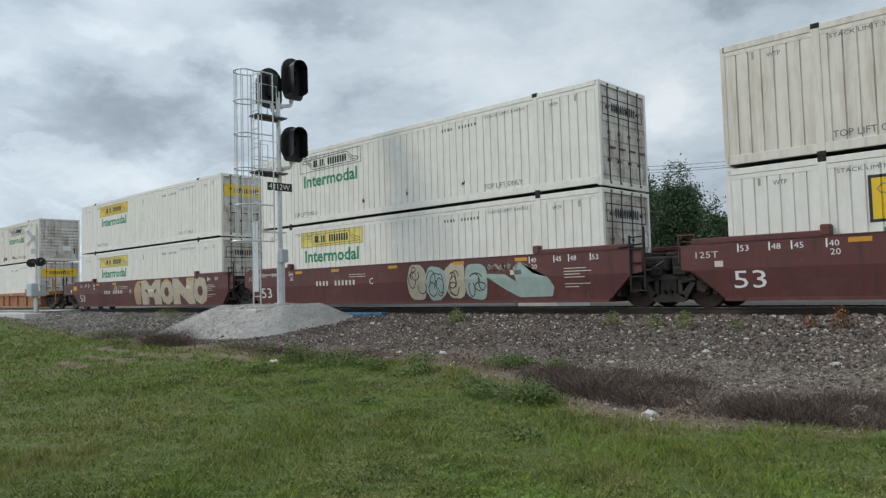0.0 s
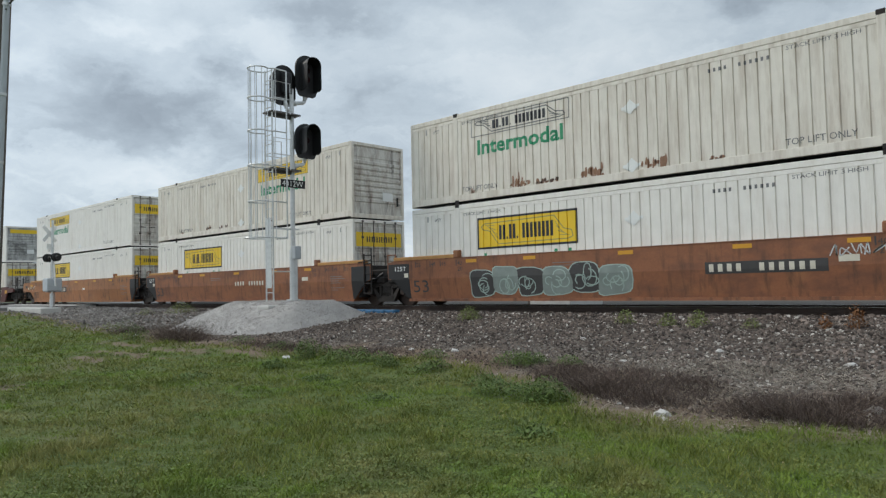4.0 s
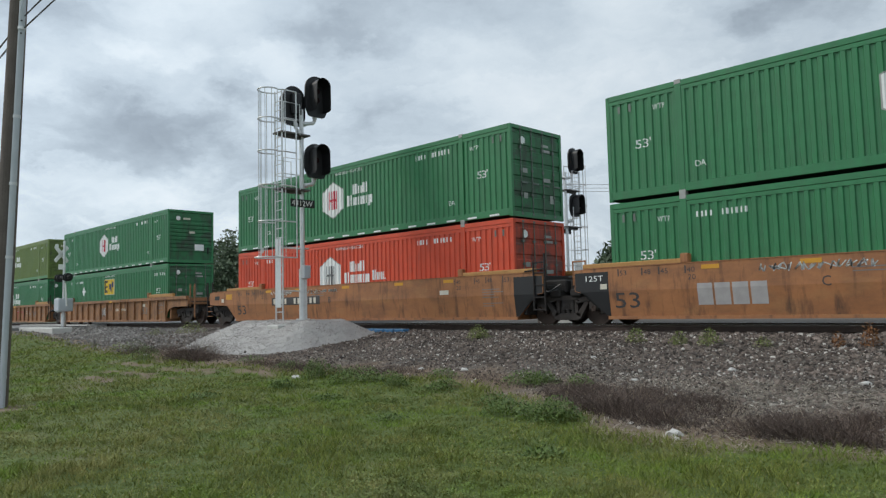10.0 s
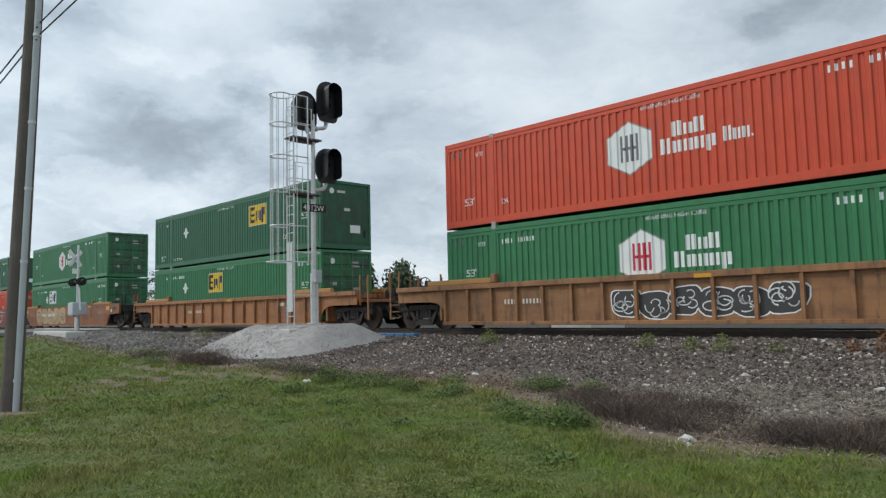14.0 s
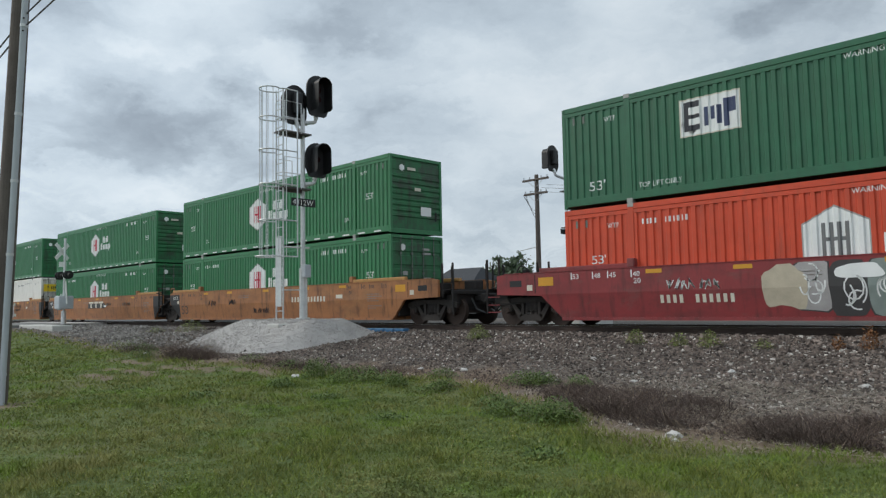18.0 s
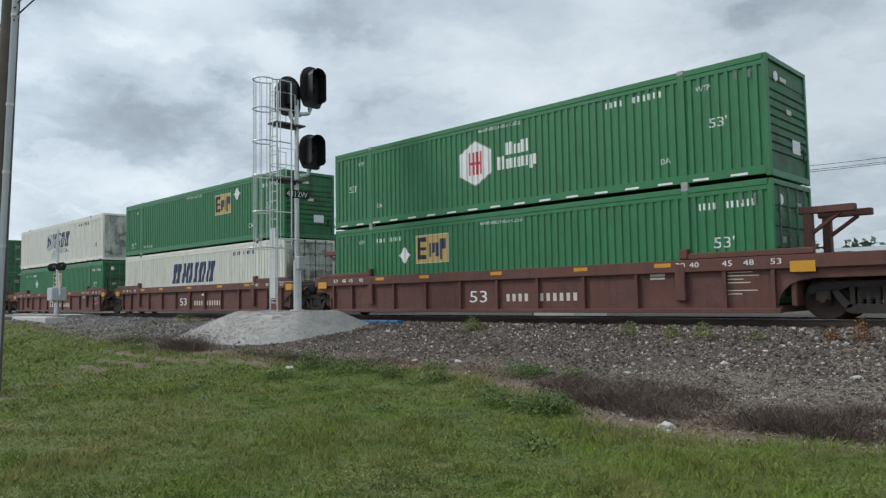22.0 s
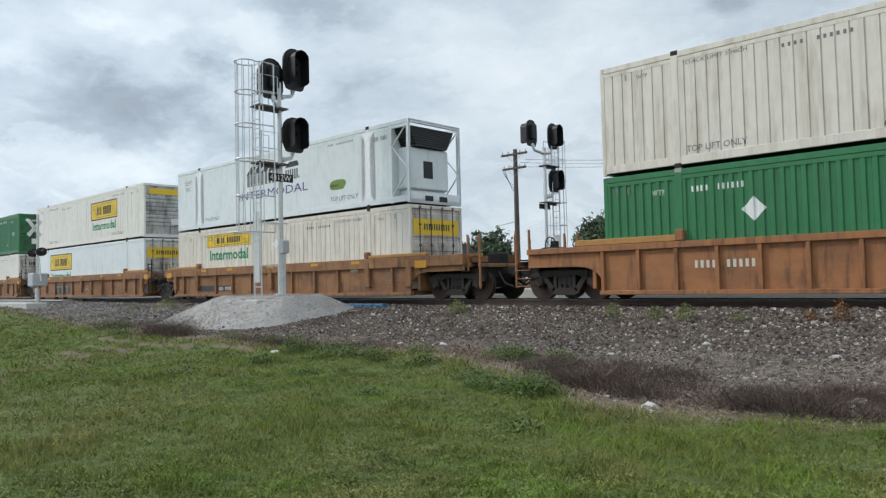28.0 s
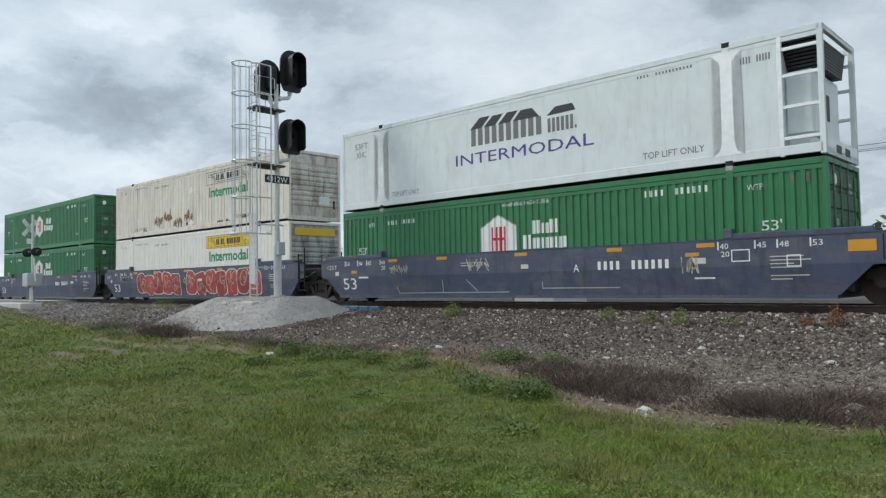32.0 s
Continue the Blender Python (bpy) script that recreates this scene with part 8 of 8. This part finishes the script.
def signal_mast(x, y, base, mirror):
    """A steel signal mast with three heads, two grating platforms, a caged ladder and a number plate."""
    m = new("signal_mast")
    m.location = (x, y, base)
    if mirror:
        m.rotation_euler.z = math.pi
    tagged(m, "galvanised steel signal mast with three black heads and a caged ladder", "railway signal", "railway signals")
    part("mast", rods(((0, 0, 0.0), (0, 0, 1.75), 0.125, 0.125), ((0, 0, 1.7), (0, 0, 7.3), 0.085, 0.075), ((0, 0, 0), (0, 0, 0.06), 0.24), sides=16), M["steel"], m)
    part("junction_box", boxes((0.02, 0.26, -0.10, 0.16, 1.42, 1.86), bevel=0.02), M["conduit"], m, "grey metal junction box")
    part("conduit_pipe", rods(((0.12, 0.05, 0.0), (0.12, 0.05, 1.45), 0.04)), M["steel"], m)
    f = -1 if mirror else 1
    if mirror:
        signal_head(m, -0.62, 7.28, 0.92, 1.36, f)
        signal_head(m, 0.95, 7.28, 0.92, 1.36, -f)
        signal_head(m, -0.62, 5.0, 0.92, 1.2, f)
    else:
        signal_head(m, 0.55, 7.10, 0.94, 1.46, f)
        signal_head(m, -0.22, 6.72, 0.90, 1.40, -f)
        signal_head(m, 0.50, 4.92, 0.94, 1.22, f)
    yl = -0.92
    lad = part("ladder", rods(*[((s * 0.21, yl, 0.0), (s * 0.21, yl, 7.80), 0.031) for s in (-1, 1)], sides=6), M["steel"], m, "galvanised steel ladder")
    rung = as_mesh("rung", rods(((-0.21, yl, 0), (0.21, yl, 0), 0.016), sides=6), M["steel"])
    for i in range(25):
        part("rung", rung, None, lad).location.z = 0.3 + i * 0.31
    part("climb_guard", boxes((-0.15, 0.15, yl - 0.035, yl - 0.02, 0.45, 2.75)), M["steel"], lad, "metal climbing guard")
    cg = part("ladder_cage", rods(((0, yl - 0.71, 2.1), (0, yl - 0.71, 7.75), 0.014), sides=5), M["steel"], m, "safety cage of thin steel bars")
    for a in [i * math.pi / 5 - math.pi * 0.6 for i in range(7) if i != 3]:
        part("cage_bar", rods(((0.35 * math.sin(a), yl - 0.36 - 0.35 * math.cos(a), 2.1), (0.35 * math.sin(a), yl - 0.36 - 0.35 * math.cos(a), 7.75), 0.014), sides=5), M["steel"], cg)
    for z in (2.1, 3.3, 4.5, 5.65, 6.75, 7.75):
        k = 1.24 if z < 3 else 1.06
        pts = [(0.38, yl + 0.45, z), (0.38, yl - 0.05, z)] + [(0.33 * k * math.sin(a), yl - 0.36 * k - 0.33 * k * math.cos(a), z) for a in [2.2 - i * 4.4 / 14 for i in range(15)]] + [(-0.21, yl, z)]
        part("hoop", tube(pts, 0.023), M["steel"], cg)
    for dy in (0.02, 0.45):
        part("cage_bar", rods(((0.38, yl + dy, 2.1), (0.38, yl + dy, 7.75), 0.014 if dy < 0.1 else 0.026), sides=6), M["steel"], cg)
    for z in (6.33, 4.42):
        pl = part("platform", boxes((-0.28, 0.28, yl - 0.05, 0.18, z, z + 0.05)), M["grating"], m, "steel grating platform")
        part("platform_bracket", boxes((-0.05, 0.05, yl, 0.0, z - 0.10, z - 0.004)), M["grating"], pl)
        for q in (-0.28, 0.28):
            part("guard_rail", tube([(q, yl + 0.02, z), (q, yl + 0.02, z + 1.05), (q, -0.25, z + 1.05), (q, -0.25, z)], 0.018), M["steel"], pl)
            part("mid_rail", rods(((q, yl, z + 0.5), (q, -0.25, z + 0.5), 0.016), sides=6), M["steel"], pl)
    part("stay", rods(((0, yl, 2.45), (0, 0.25, 2.45), 0.03), ((0, yl, 1.0), (0, 0, 1.0), 0.02), sides=6), M["steel"], m)
    pz = 3.86 if not mirror else 4.1
    plate = part("number_plate", boxes((0.10, 0.125, -0.54, 0.44, pz, pz + 0.27), bevel=0.006), M["black"], m, "black number plate")
    if not mirror:
        bm = text_mesh("4312W", 0.19, 0.84)
        for v in bm.verts:
            v.co = Vector((0.129, -0.49 + v.co.x, pz + 0.04 + v.co.z))
        part("lettering", bm, M["white"], plate, "white numerals")
    part("foundation", boxes((-0.45, 0.45, -0.45, 0.45, -0.55, -0.12), (-0.35, 0.35, -1.2, -0.75, -0.55, -0.12), bevel=0.03), M["concrete"], m)
    return m


signal_mast(-20.94, 14.2, 0.25, False)
signal_mast(-21.8, 31.0, 0.10, True)
pad = part("signal_pad", boxes((-23.0, -20.5, 30.0, 33.0, -0.75, 0.12), bevel=0.05), M["concrete"], None)
tagged(pad, "raised concrete pad under the far signal", "foundation")


def crossing_signal():
    c = new("crossing_signal")
    c.location = (-45.3, 14.3, float(ground_z(-45.3, 14.3)))
    tagged(c, "silver level-crossing mast with crossbuck, lamps and gate box", "crossing signal")
    part("mast", rods(((0, 0, 0), (0, 0, 5.1), 0.07), ((0, 0, 0), (0, 0, 0.9), 0.14), sides=12), M["steel"], c)
    part("base", boxes((-0.3, 0.3, -0.3, 0.3, -0.1, 0.12), bevel=0.03), M["undergear"], c)
    for s in (-1, 1):
        bl = part("crossbuck_blade", boxes((-0.012, 0.012, -0.11, 0.11, -0.62, 0.62)), M["white"], c, "white crossbuck blade")
        bl.matrix_basis = Matrix.Translation((-0.36, -0.05, 4.35)) @ Matrix.Rotation(radians(25), 4, "Z") @ Matrix.Rotation(s * radians(45), 4, "X")
    part("sign_arm", rods(((-0.4, 0, 4.35), (0.0, 0, 4.35), 0.03), sides=6), M["steel"], c)
    part("track_sign", boxes((-0.38, -0.36, -0.2, 0.2, 3.45, 3.75)), M["white"], c, "small white sign plate")
    part("lamp_arm", rods(((-0.95, 0.0, 2.95), (0.75, 0.0, 2.95), 0.035), sides=8), M["steel"], c)
    for dx in (-0.95, -0.55, 0.45, 0.75):
        lamp = part("lamp_disc", rods(((dx - 0.02, 0, 2.95), (dx + 0.02, 0, 2.95), 0.24), sides=20), M["black"], c, "round black lamp background")
        part("hood", rods(((dx, 0, 2.97), (dx + 0.22, 0, 2.93), 0.12, 0.10), sides=14), M["black"], lamp)
    part("gate_box", boxes((-0.42, 0.42, -0.4, 0.4, 1.0, 1.75), bevel=0.05), M["conduit"], c, "grey gate machine box")
    part("counterweight", boxes((-0.95, -0.55, -0.12, 0.12, 0.95, 1.5), bevel=0.04), M["conduit"], c)
    part("gate_arm", rods(((0.5, 0, 1.3), (0.55, -0.1, 2.6), 0.05, 0.04), sides=8), M["white"], c)


crossing_signal()


def road():
    ob = new("road", as_mesh("road", boxes((-60.5, -46.8, -60, 16.1, -0.25, -0.05)), M["asphalt"]))
    tagged(ob, "worn grey asphalt road leading over the track", "road", kind="structure")
    far = new("road", as_mesh("road", boxes((-60.5, -46.8, 20.2, 160, -0.9, -0.05)), M["asphalt"]))
    tagged(far, "worn grey asphalt road beyond the track", "road", kind="structure")
    for i in range(6):
        part("crossing_panel", boxes((-60.5 + i * 2.3, -58.25 + i * 2.3, 16.1, 17.28, -0.17, -0.012), bevel=0.01), M["concrete"], ob, "pale concrete level-crossing panel")
    ap = part("gravel_apron", boxes((-46.8, -41.0, 12.4, 13.4, -0.5, -0.03), bevel=0.04), M["concrete"], None)
    tagged(ap, "pale concrete kerb strip beside the road", "kerb")


road()


def blue_mat():
    ob = new("spill_mat")
    ob.location = (-19.1, 16.35, -0.22)
    tagged(ob, "blue absorbent mats in short strips beside the rail", "track mat")
    strip = as_mesh("strip", boxes((-0.24, 0.24, -0.16, 0.16, -0.12, 0.11), bevel=0.03), M["blue"])
    for i in range(4):
        part("strip", strip, None, ob).location.x = -0.78 + i * 0.52


blue_mat()


# ---- poles and wires ----
def sagging(a, b, sag, r, n=14):
    a, b = Vector(a), Vector(b)
    return tube([a.lerp(b, i / n) - Vector((0, 0, sag * 4 * (i / n) * (1 - i / n))) for i in range(n + 1)], r)


def near_pole():
    p = new("utility_pole")
    p.location = (-14.72, 3.58, -0.95)
    p.rotation_euler = (-radians(0.9), radians(2.75), 0)
    tagged(p, "weathered wooden utility pole with a grey conduit", "utility pole", "utility poles")
    part("pole", rods(((0, 0, -0.3), (0, 0, 11.0), 0.175, 0.125), sides=20), M["pole_wood"], p)
    cd = part("conduit", rods(((0.22, 0.02, -0.1), (0.185, 0.02, 8.5), 0.055, 0.055), sides=12), M["conduit"], p, "grey plastic riser conduit")
    for z in (0.5, 2.6, 3.9, 5.1, 6.7, 8.0):
        part("strap", rods(((0.2, 0.02, z), (0.2, 0.02, z + 0.05), 0.065), sides=12), M["steel"], cd)
    for z in (6.62, 6.85):
        part("bolt", rods(((-0.2, 0, z), (0.26, 0, z), 0.015), sides=6), M["undergear"], p)
    for z, e in ((6.73, 0.0), (6.95, 0.25)):
        part("cable", sagging((0.2, 0.05, z), (15.5, 0.9, z + 2.0 + e), 0.05, 0.014), M["wire"], p, "black overhead cable")
        part("cable", sagging((-0.15, 0.0, z - 0.15), (-26, 1.0, z - 1.2), 0.2, 0.016), M["wire"], p, "black overhead cable")


near_pole()


def far_pole():
    p = new("utility_pole")
    p.location = (-26.0, 34.0, -0.6)
    tagged(p, "grey wooden utility pole with two crossarms beyond the track", "utility pole", "utility poles")
    part("pole", rods(((0, 0, -0.2), (0, 0, 8.85), 0.17, 0.12), sides=14), M["pole_wood"], p)
    for z, l in ((8.55, 0.95), (7.72, 0.85)):
        arm = part("crossarm", boxes((-l, l, -0.17, -0.06, z - 0.06, z + 0.06), bevel=0.01), M["pole_wood"], p)
        for k in (-0.9, -0.45, 0.45, 0.9):
            part("insulator", rods(((k * l, -0.11, z + 0.06), (k * l, -0.11, z + 0.2), 0.04, 0.03), sides=8), M["conduit"], arm)
        part("arm_brace", rods(((-l * 0.6, -0.14, z - 0.05), (0, -0.14, z - 0.5), 0.015), ((l * 0.6, -0.14, z - 0.05), (0, -0.14, z - 0.5), 0.015), sides=5), M["steel"], arm)
    for dx, z, s in ((0.8, 8.15, 1.75), (0.4, 8.02, 1.8), (-0.4, 7.9, 1.75)):
        part("cable", sagging((dx, -0.11, z), (40, -0.11, z + 0.55), s, 0.011, 24), M["wire"], p, "thin overhead wire")
    for k in range(3):
        part("jumper_wire", sagging((-0.85 + k * 0.1, -0.2, 7.7), (0.0, -0.2, 6.7 - k * 0.2), 0.15, 0.012, 8), M["wire"], p)
    part("lamp_arm", rods(((0, 0, 4.6), (-1.6, 0, 4.4), 0.025), sides=6), M["steel"], p)


far_pole()


# ---- trees and buildings beyond the track ----
def tree(x, y, height, width, n, material, trunk=0.16, base=0.2, leaf=0.42, columns=5, slim=1.0, bunch=14, loose=0.75):
    """A tapered trunk with limbs and a crown of many separate leaf clumps in uneven masses."""
    z0 = float(ground_z(x, y))
    t = new("tree")
    t.location = (x, y, z0)
    tagged(t, "dark green broad-leaved tree beyond the track" if material == "leaf" else "hazy green tree in the distance", "tree", "trees beyond the track")
    bm = bmesh.new()
    rod(bm, (0, 0, -0.2), (0, 0, height * 0.62), trunk * height / 8, trunk * 0.35, sides=8)
    masses = []
    for i in range(columns):
        a, r = rng.uniform(0, math.tau), width * 0.30 * rng.uniform(0.25, 1)
        cx, cy = r * math.cos(a), r * math.sin(a)
        top = height * rng.uniform(0.72, 1.0) * (1 - 0.25 * (r / (width * 0.5)))
        lo = height * base * rng.uniform(0.8, 1.2)
        masses.append((cx, cy, lo, top, width * rng.uniform(0.20, 0.30) * slim))
        rod(bm, (0, 0, height * 0.25), (cx * 0.8, cy * 0.8, lo + (top - lo) * 0.55), trunk * 0.45, 0.05, sides=6)
    masses.append((0, 0, height * base, height, width * 0.27 * slim))
    part("trunk", bm, M["bark"], t)
    per = n // len(masses)
    ps = []
    for cx, cy, lo, top, r in masses:
        k = per // bunch
        u = rng.uniform(0, 1, k)
        prof = np.sqrt(np.clip(1 - ((u - 0.42) / 0.60) ** 2, 0.03, 1))
        a = rng.uniform(0, math.tau, k)
        rr = r * prof * rng.uniform(0.55, 1.08, k)
        cl = np.stack([cx + rr * np.cos(a), cy + rr * np.sin(a), lo + (top - lo) * u], -1)
        ps.append((cl[:, None] + rng.normal(0, leaf * loose, (k, bunch, 3))).reshape(-1, 3))
    p = np.concatenate(ps)
    m = len(p)
    d1 = rng.normal(0, 1, (m, 3))
    d1 /= np.linalg.norm(d1, axis=1)[:, None]
    d2 = np.cross(d1, rng.normal(0, 1, (m, 3)))
    d2 /= np.linalg.norm(d2, axis=1)[:, None]
    s = leaf * rng.uniform(0.35, 0.8, (m, 1))
    v = np.stack([p - d1 * s, p + d2 * s * 0.55, p + d1 * s, p - d2 * s * 0.55], 1)
    part("crown", np_mesh("crown", v.reshape(-1, 3), np.arange(m * 4).reshape(m, 4), M[material]), None, t)


for row in ((-32.5, 62, 12.0, 3.9, 30000), (-28.6, 61, 11.7, 5.8, 42000), (-24.9, 60, 7.9, 3.2, 15000), (-36.0, 63, 8.7, 3.0, 13000)):
    tree(*row, "leaf", base=0.06, leaf=0.19, columns=8, slim=1.05, bunch=70, loose=2.1)
for row in ((-98, 71, 16.2, 9, 12000), (-90, 69.5, 10.2, 6, 6000), (-105, 76, 12.5, 8, 6000), (-46.5, 75, 8.2, 5, 3500), (-43.0, 72, 7.8, 5, 3500), (-65, 80, 8.2, 6.5, 4500), (-79, 92, 9.0, 6, 3500), (-30, 92, 7.4, 7, 3500), (-71, 62, 7.3, 4.5, 3000), (-95, 82, 9.5, 7, 3500), (-20.2, 78, 5.9, 4, 2200), (-15.5, 76, 6.1, 3.5, 2200), (-10, 84, 6.0, 6, 2500), (-55, 95, 7.0, 9, 3500),
            (-103, 62, 15.5, 11, 6000), (-92, 58, 11.5, 8, 4500), (-118, 66, 15.0, 11, 5000), (-131, 72, 17.0, 13, 6000), (-150, 80, 17.0, 14, 5500), (-175, 90, 19.0, 16, 5500), (-200, 95, 20.0, 17, 5500), (-230, 100, 20, 20, 5000)):
    tree(*row, "leaf_far", base=0.08, leaf=0.6)


def metal_building():
    b = new("metal_building")
    b.location = (0, 0, -0.66)
    tagged(b, "long low metal building with a grey sheet roof", "building")
    x0, x1, y0, y1, eave, ridge = -20.5, 16.0, 52.0, 66.0, 3.5, 4.35
    wall = part("wall", boxes((x0, x1, y0, y0 + 0.12, 0, eave), (x0, x1, y1 - 0.12, y1, 0, eave)), M["sheet_white"], b)
    rib = as_mesh("sheet_rib", boxes((-0.03, 0.03, y0 - 0.03, y0, 0, eave)), M["sheet_white"])
    for i in range(60):
        part("sheet_rib", rib, None, wall).location.x = x0 + 0.3 + i * 0.6
    for x in (x0, x1 - 0.12):
        o = [(y0 + 0.12, 0), (y1 - 0.12, 0), (y1 - 0.12, eave), ((y0 + y1) / 2, ridge - 0.1), (y0 + 0.12, eave)]
        g = prism(o, x, x + 0.12)
        for v in g.verts:
            v.co.x, v.co.y = v.co.y, v.co.x
        bmesh.ops.recalc_face_normals(g, faces=g.faces)
        part("gable", g, M["sheet_white"], b)
    for s in (0, 1):
        ya, yb = (y0 - 0.4, (y0 + y1) / 2) if s == 0 else ((y0 + y1) / 2, y1 + 0.4)
        za, zb = (eave - 0.05, ridge) if s == 0 else (ridge, eave - 0.05)
        bm = bmesh.new()
        c = [bm.verts.new(p) for p in ((x0 - 0.5, ya, za), (x1 + 0.5, ya, za), (x1 + 0.5, yb, zb), (x0 - 0.5, yb, zb))]
        t = [bm.verts.new(v.co + Vector((0, 0, 0.1))) for v in c]
        bm.faces.new(c[::-1])
        bm.faces.new(t)
        for i in range(4):
            j = (i + 1) % 4
            bm.faces.new((c[i], c[j], t[j], t[i]))
        part("roof", bm, M["sheet_roof"], b)
    for x in (-6.0, 4.0):
        part("door", boxes((x - 1.6, x + 1.6, y0 - 0.035, y0 - 0.004, 0, 2.9)), M["sheet_roof"], b, "grey roller door")


metal_building()


def house():
    h = new("house")
    h.location = (-75, 80, float(ground_z(-75, 80)))
    tagged(h, "small pale house with a dark shingle roof", "house")
    part("wall", boxes((-4.5, 4.5, -3.5, 3.5, 0, 4.6)), M["siding"], h)
    bm = bmesh.new()
    a = [bm.verts.new(p) for p in ((-5, -4, 4.5), (5, -4, 4.5), (5, 4, 4.5), (-5, 4, 4.5), (-3.2, 0, 6.9), (3.2, 0, 6.9))]
    for q in ((0, 1, 5, 4), (1, 2, 5), (2, 3, 4, 5), (3, 0, 4), (3, 2, 1, 0)):
        bm.faces.new([a[i] for i in q])
    part("roof", bm, M["shingle_dark"], h)
    for x in (-2.5, 2.5):
        part("window", boxes((x - 0.6, x + 0.6, -3.53, -3.5, 2.4, 3.8)), M["window_glass"], h)


house()


# ---- what moves ----
def motions():
    for thing, x, z in MOVERS:
        walk(thing, [(t, pose(x + shift(t), TRACK_Y, z)) for t in (0, 4, 8, 12, 16, 20, 24, 28, 32)])
    # every wheelset rolls at the train's pace: one is keyed, frame by frame, and the others share its turning
    sets = [o for o in bpy.data.objects if o.name.startswith("wheelset")]
    for place in (-0.89, 0.89):
        alike = [o for o in sets if abs(o.location.x - place) < 0.01]
        first = alike[0]
        walk(first, [(k / FPS, Matrix.Translation((place, 0, WHEEL_R)) @ Matrix.Rotation(shift(k / FPS) / WHEEL_R, 4, "Y")) for k in range(32 * FPS + 1)])
        for o in alike[1:]:
            o.rotation_mode = "QUATERNION"
            o.animation_data_create()
            o.animation_data.action = first.animation_data.action
            o.animation_data.action_slot = first.animation_data.action_slot


motions()
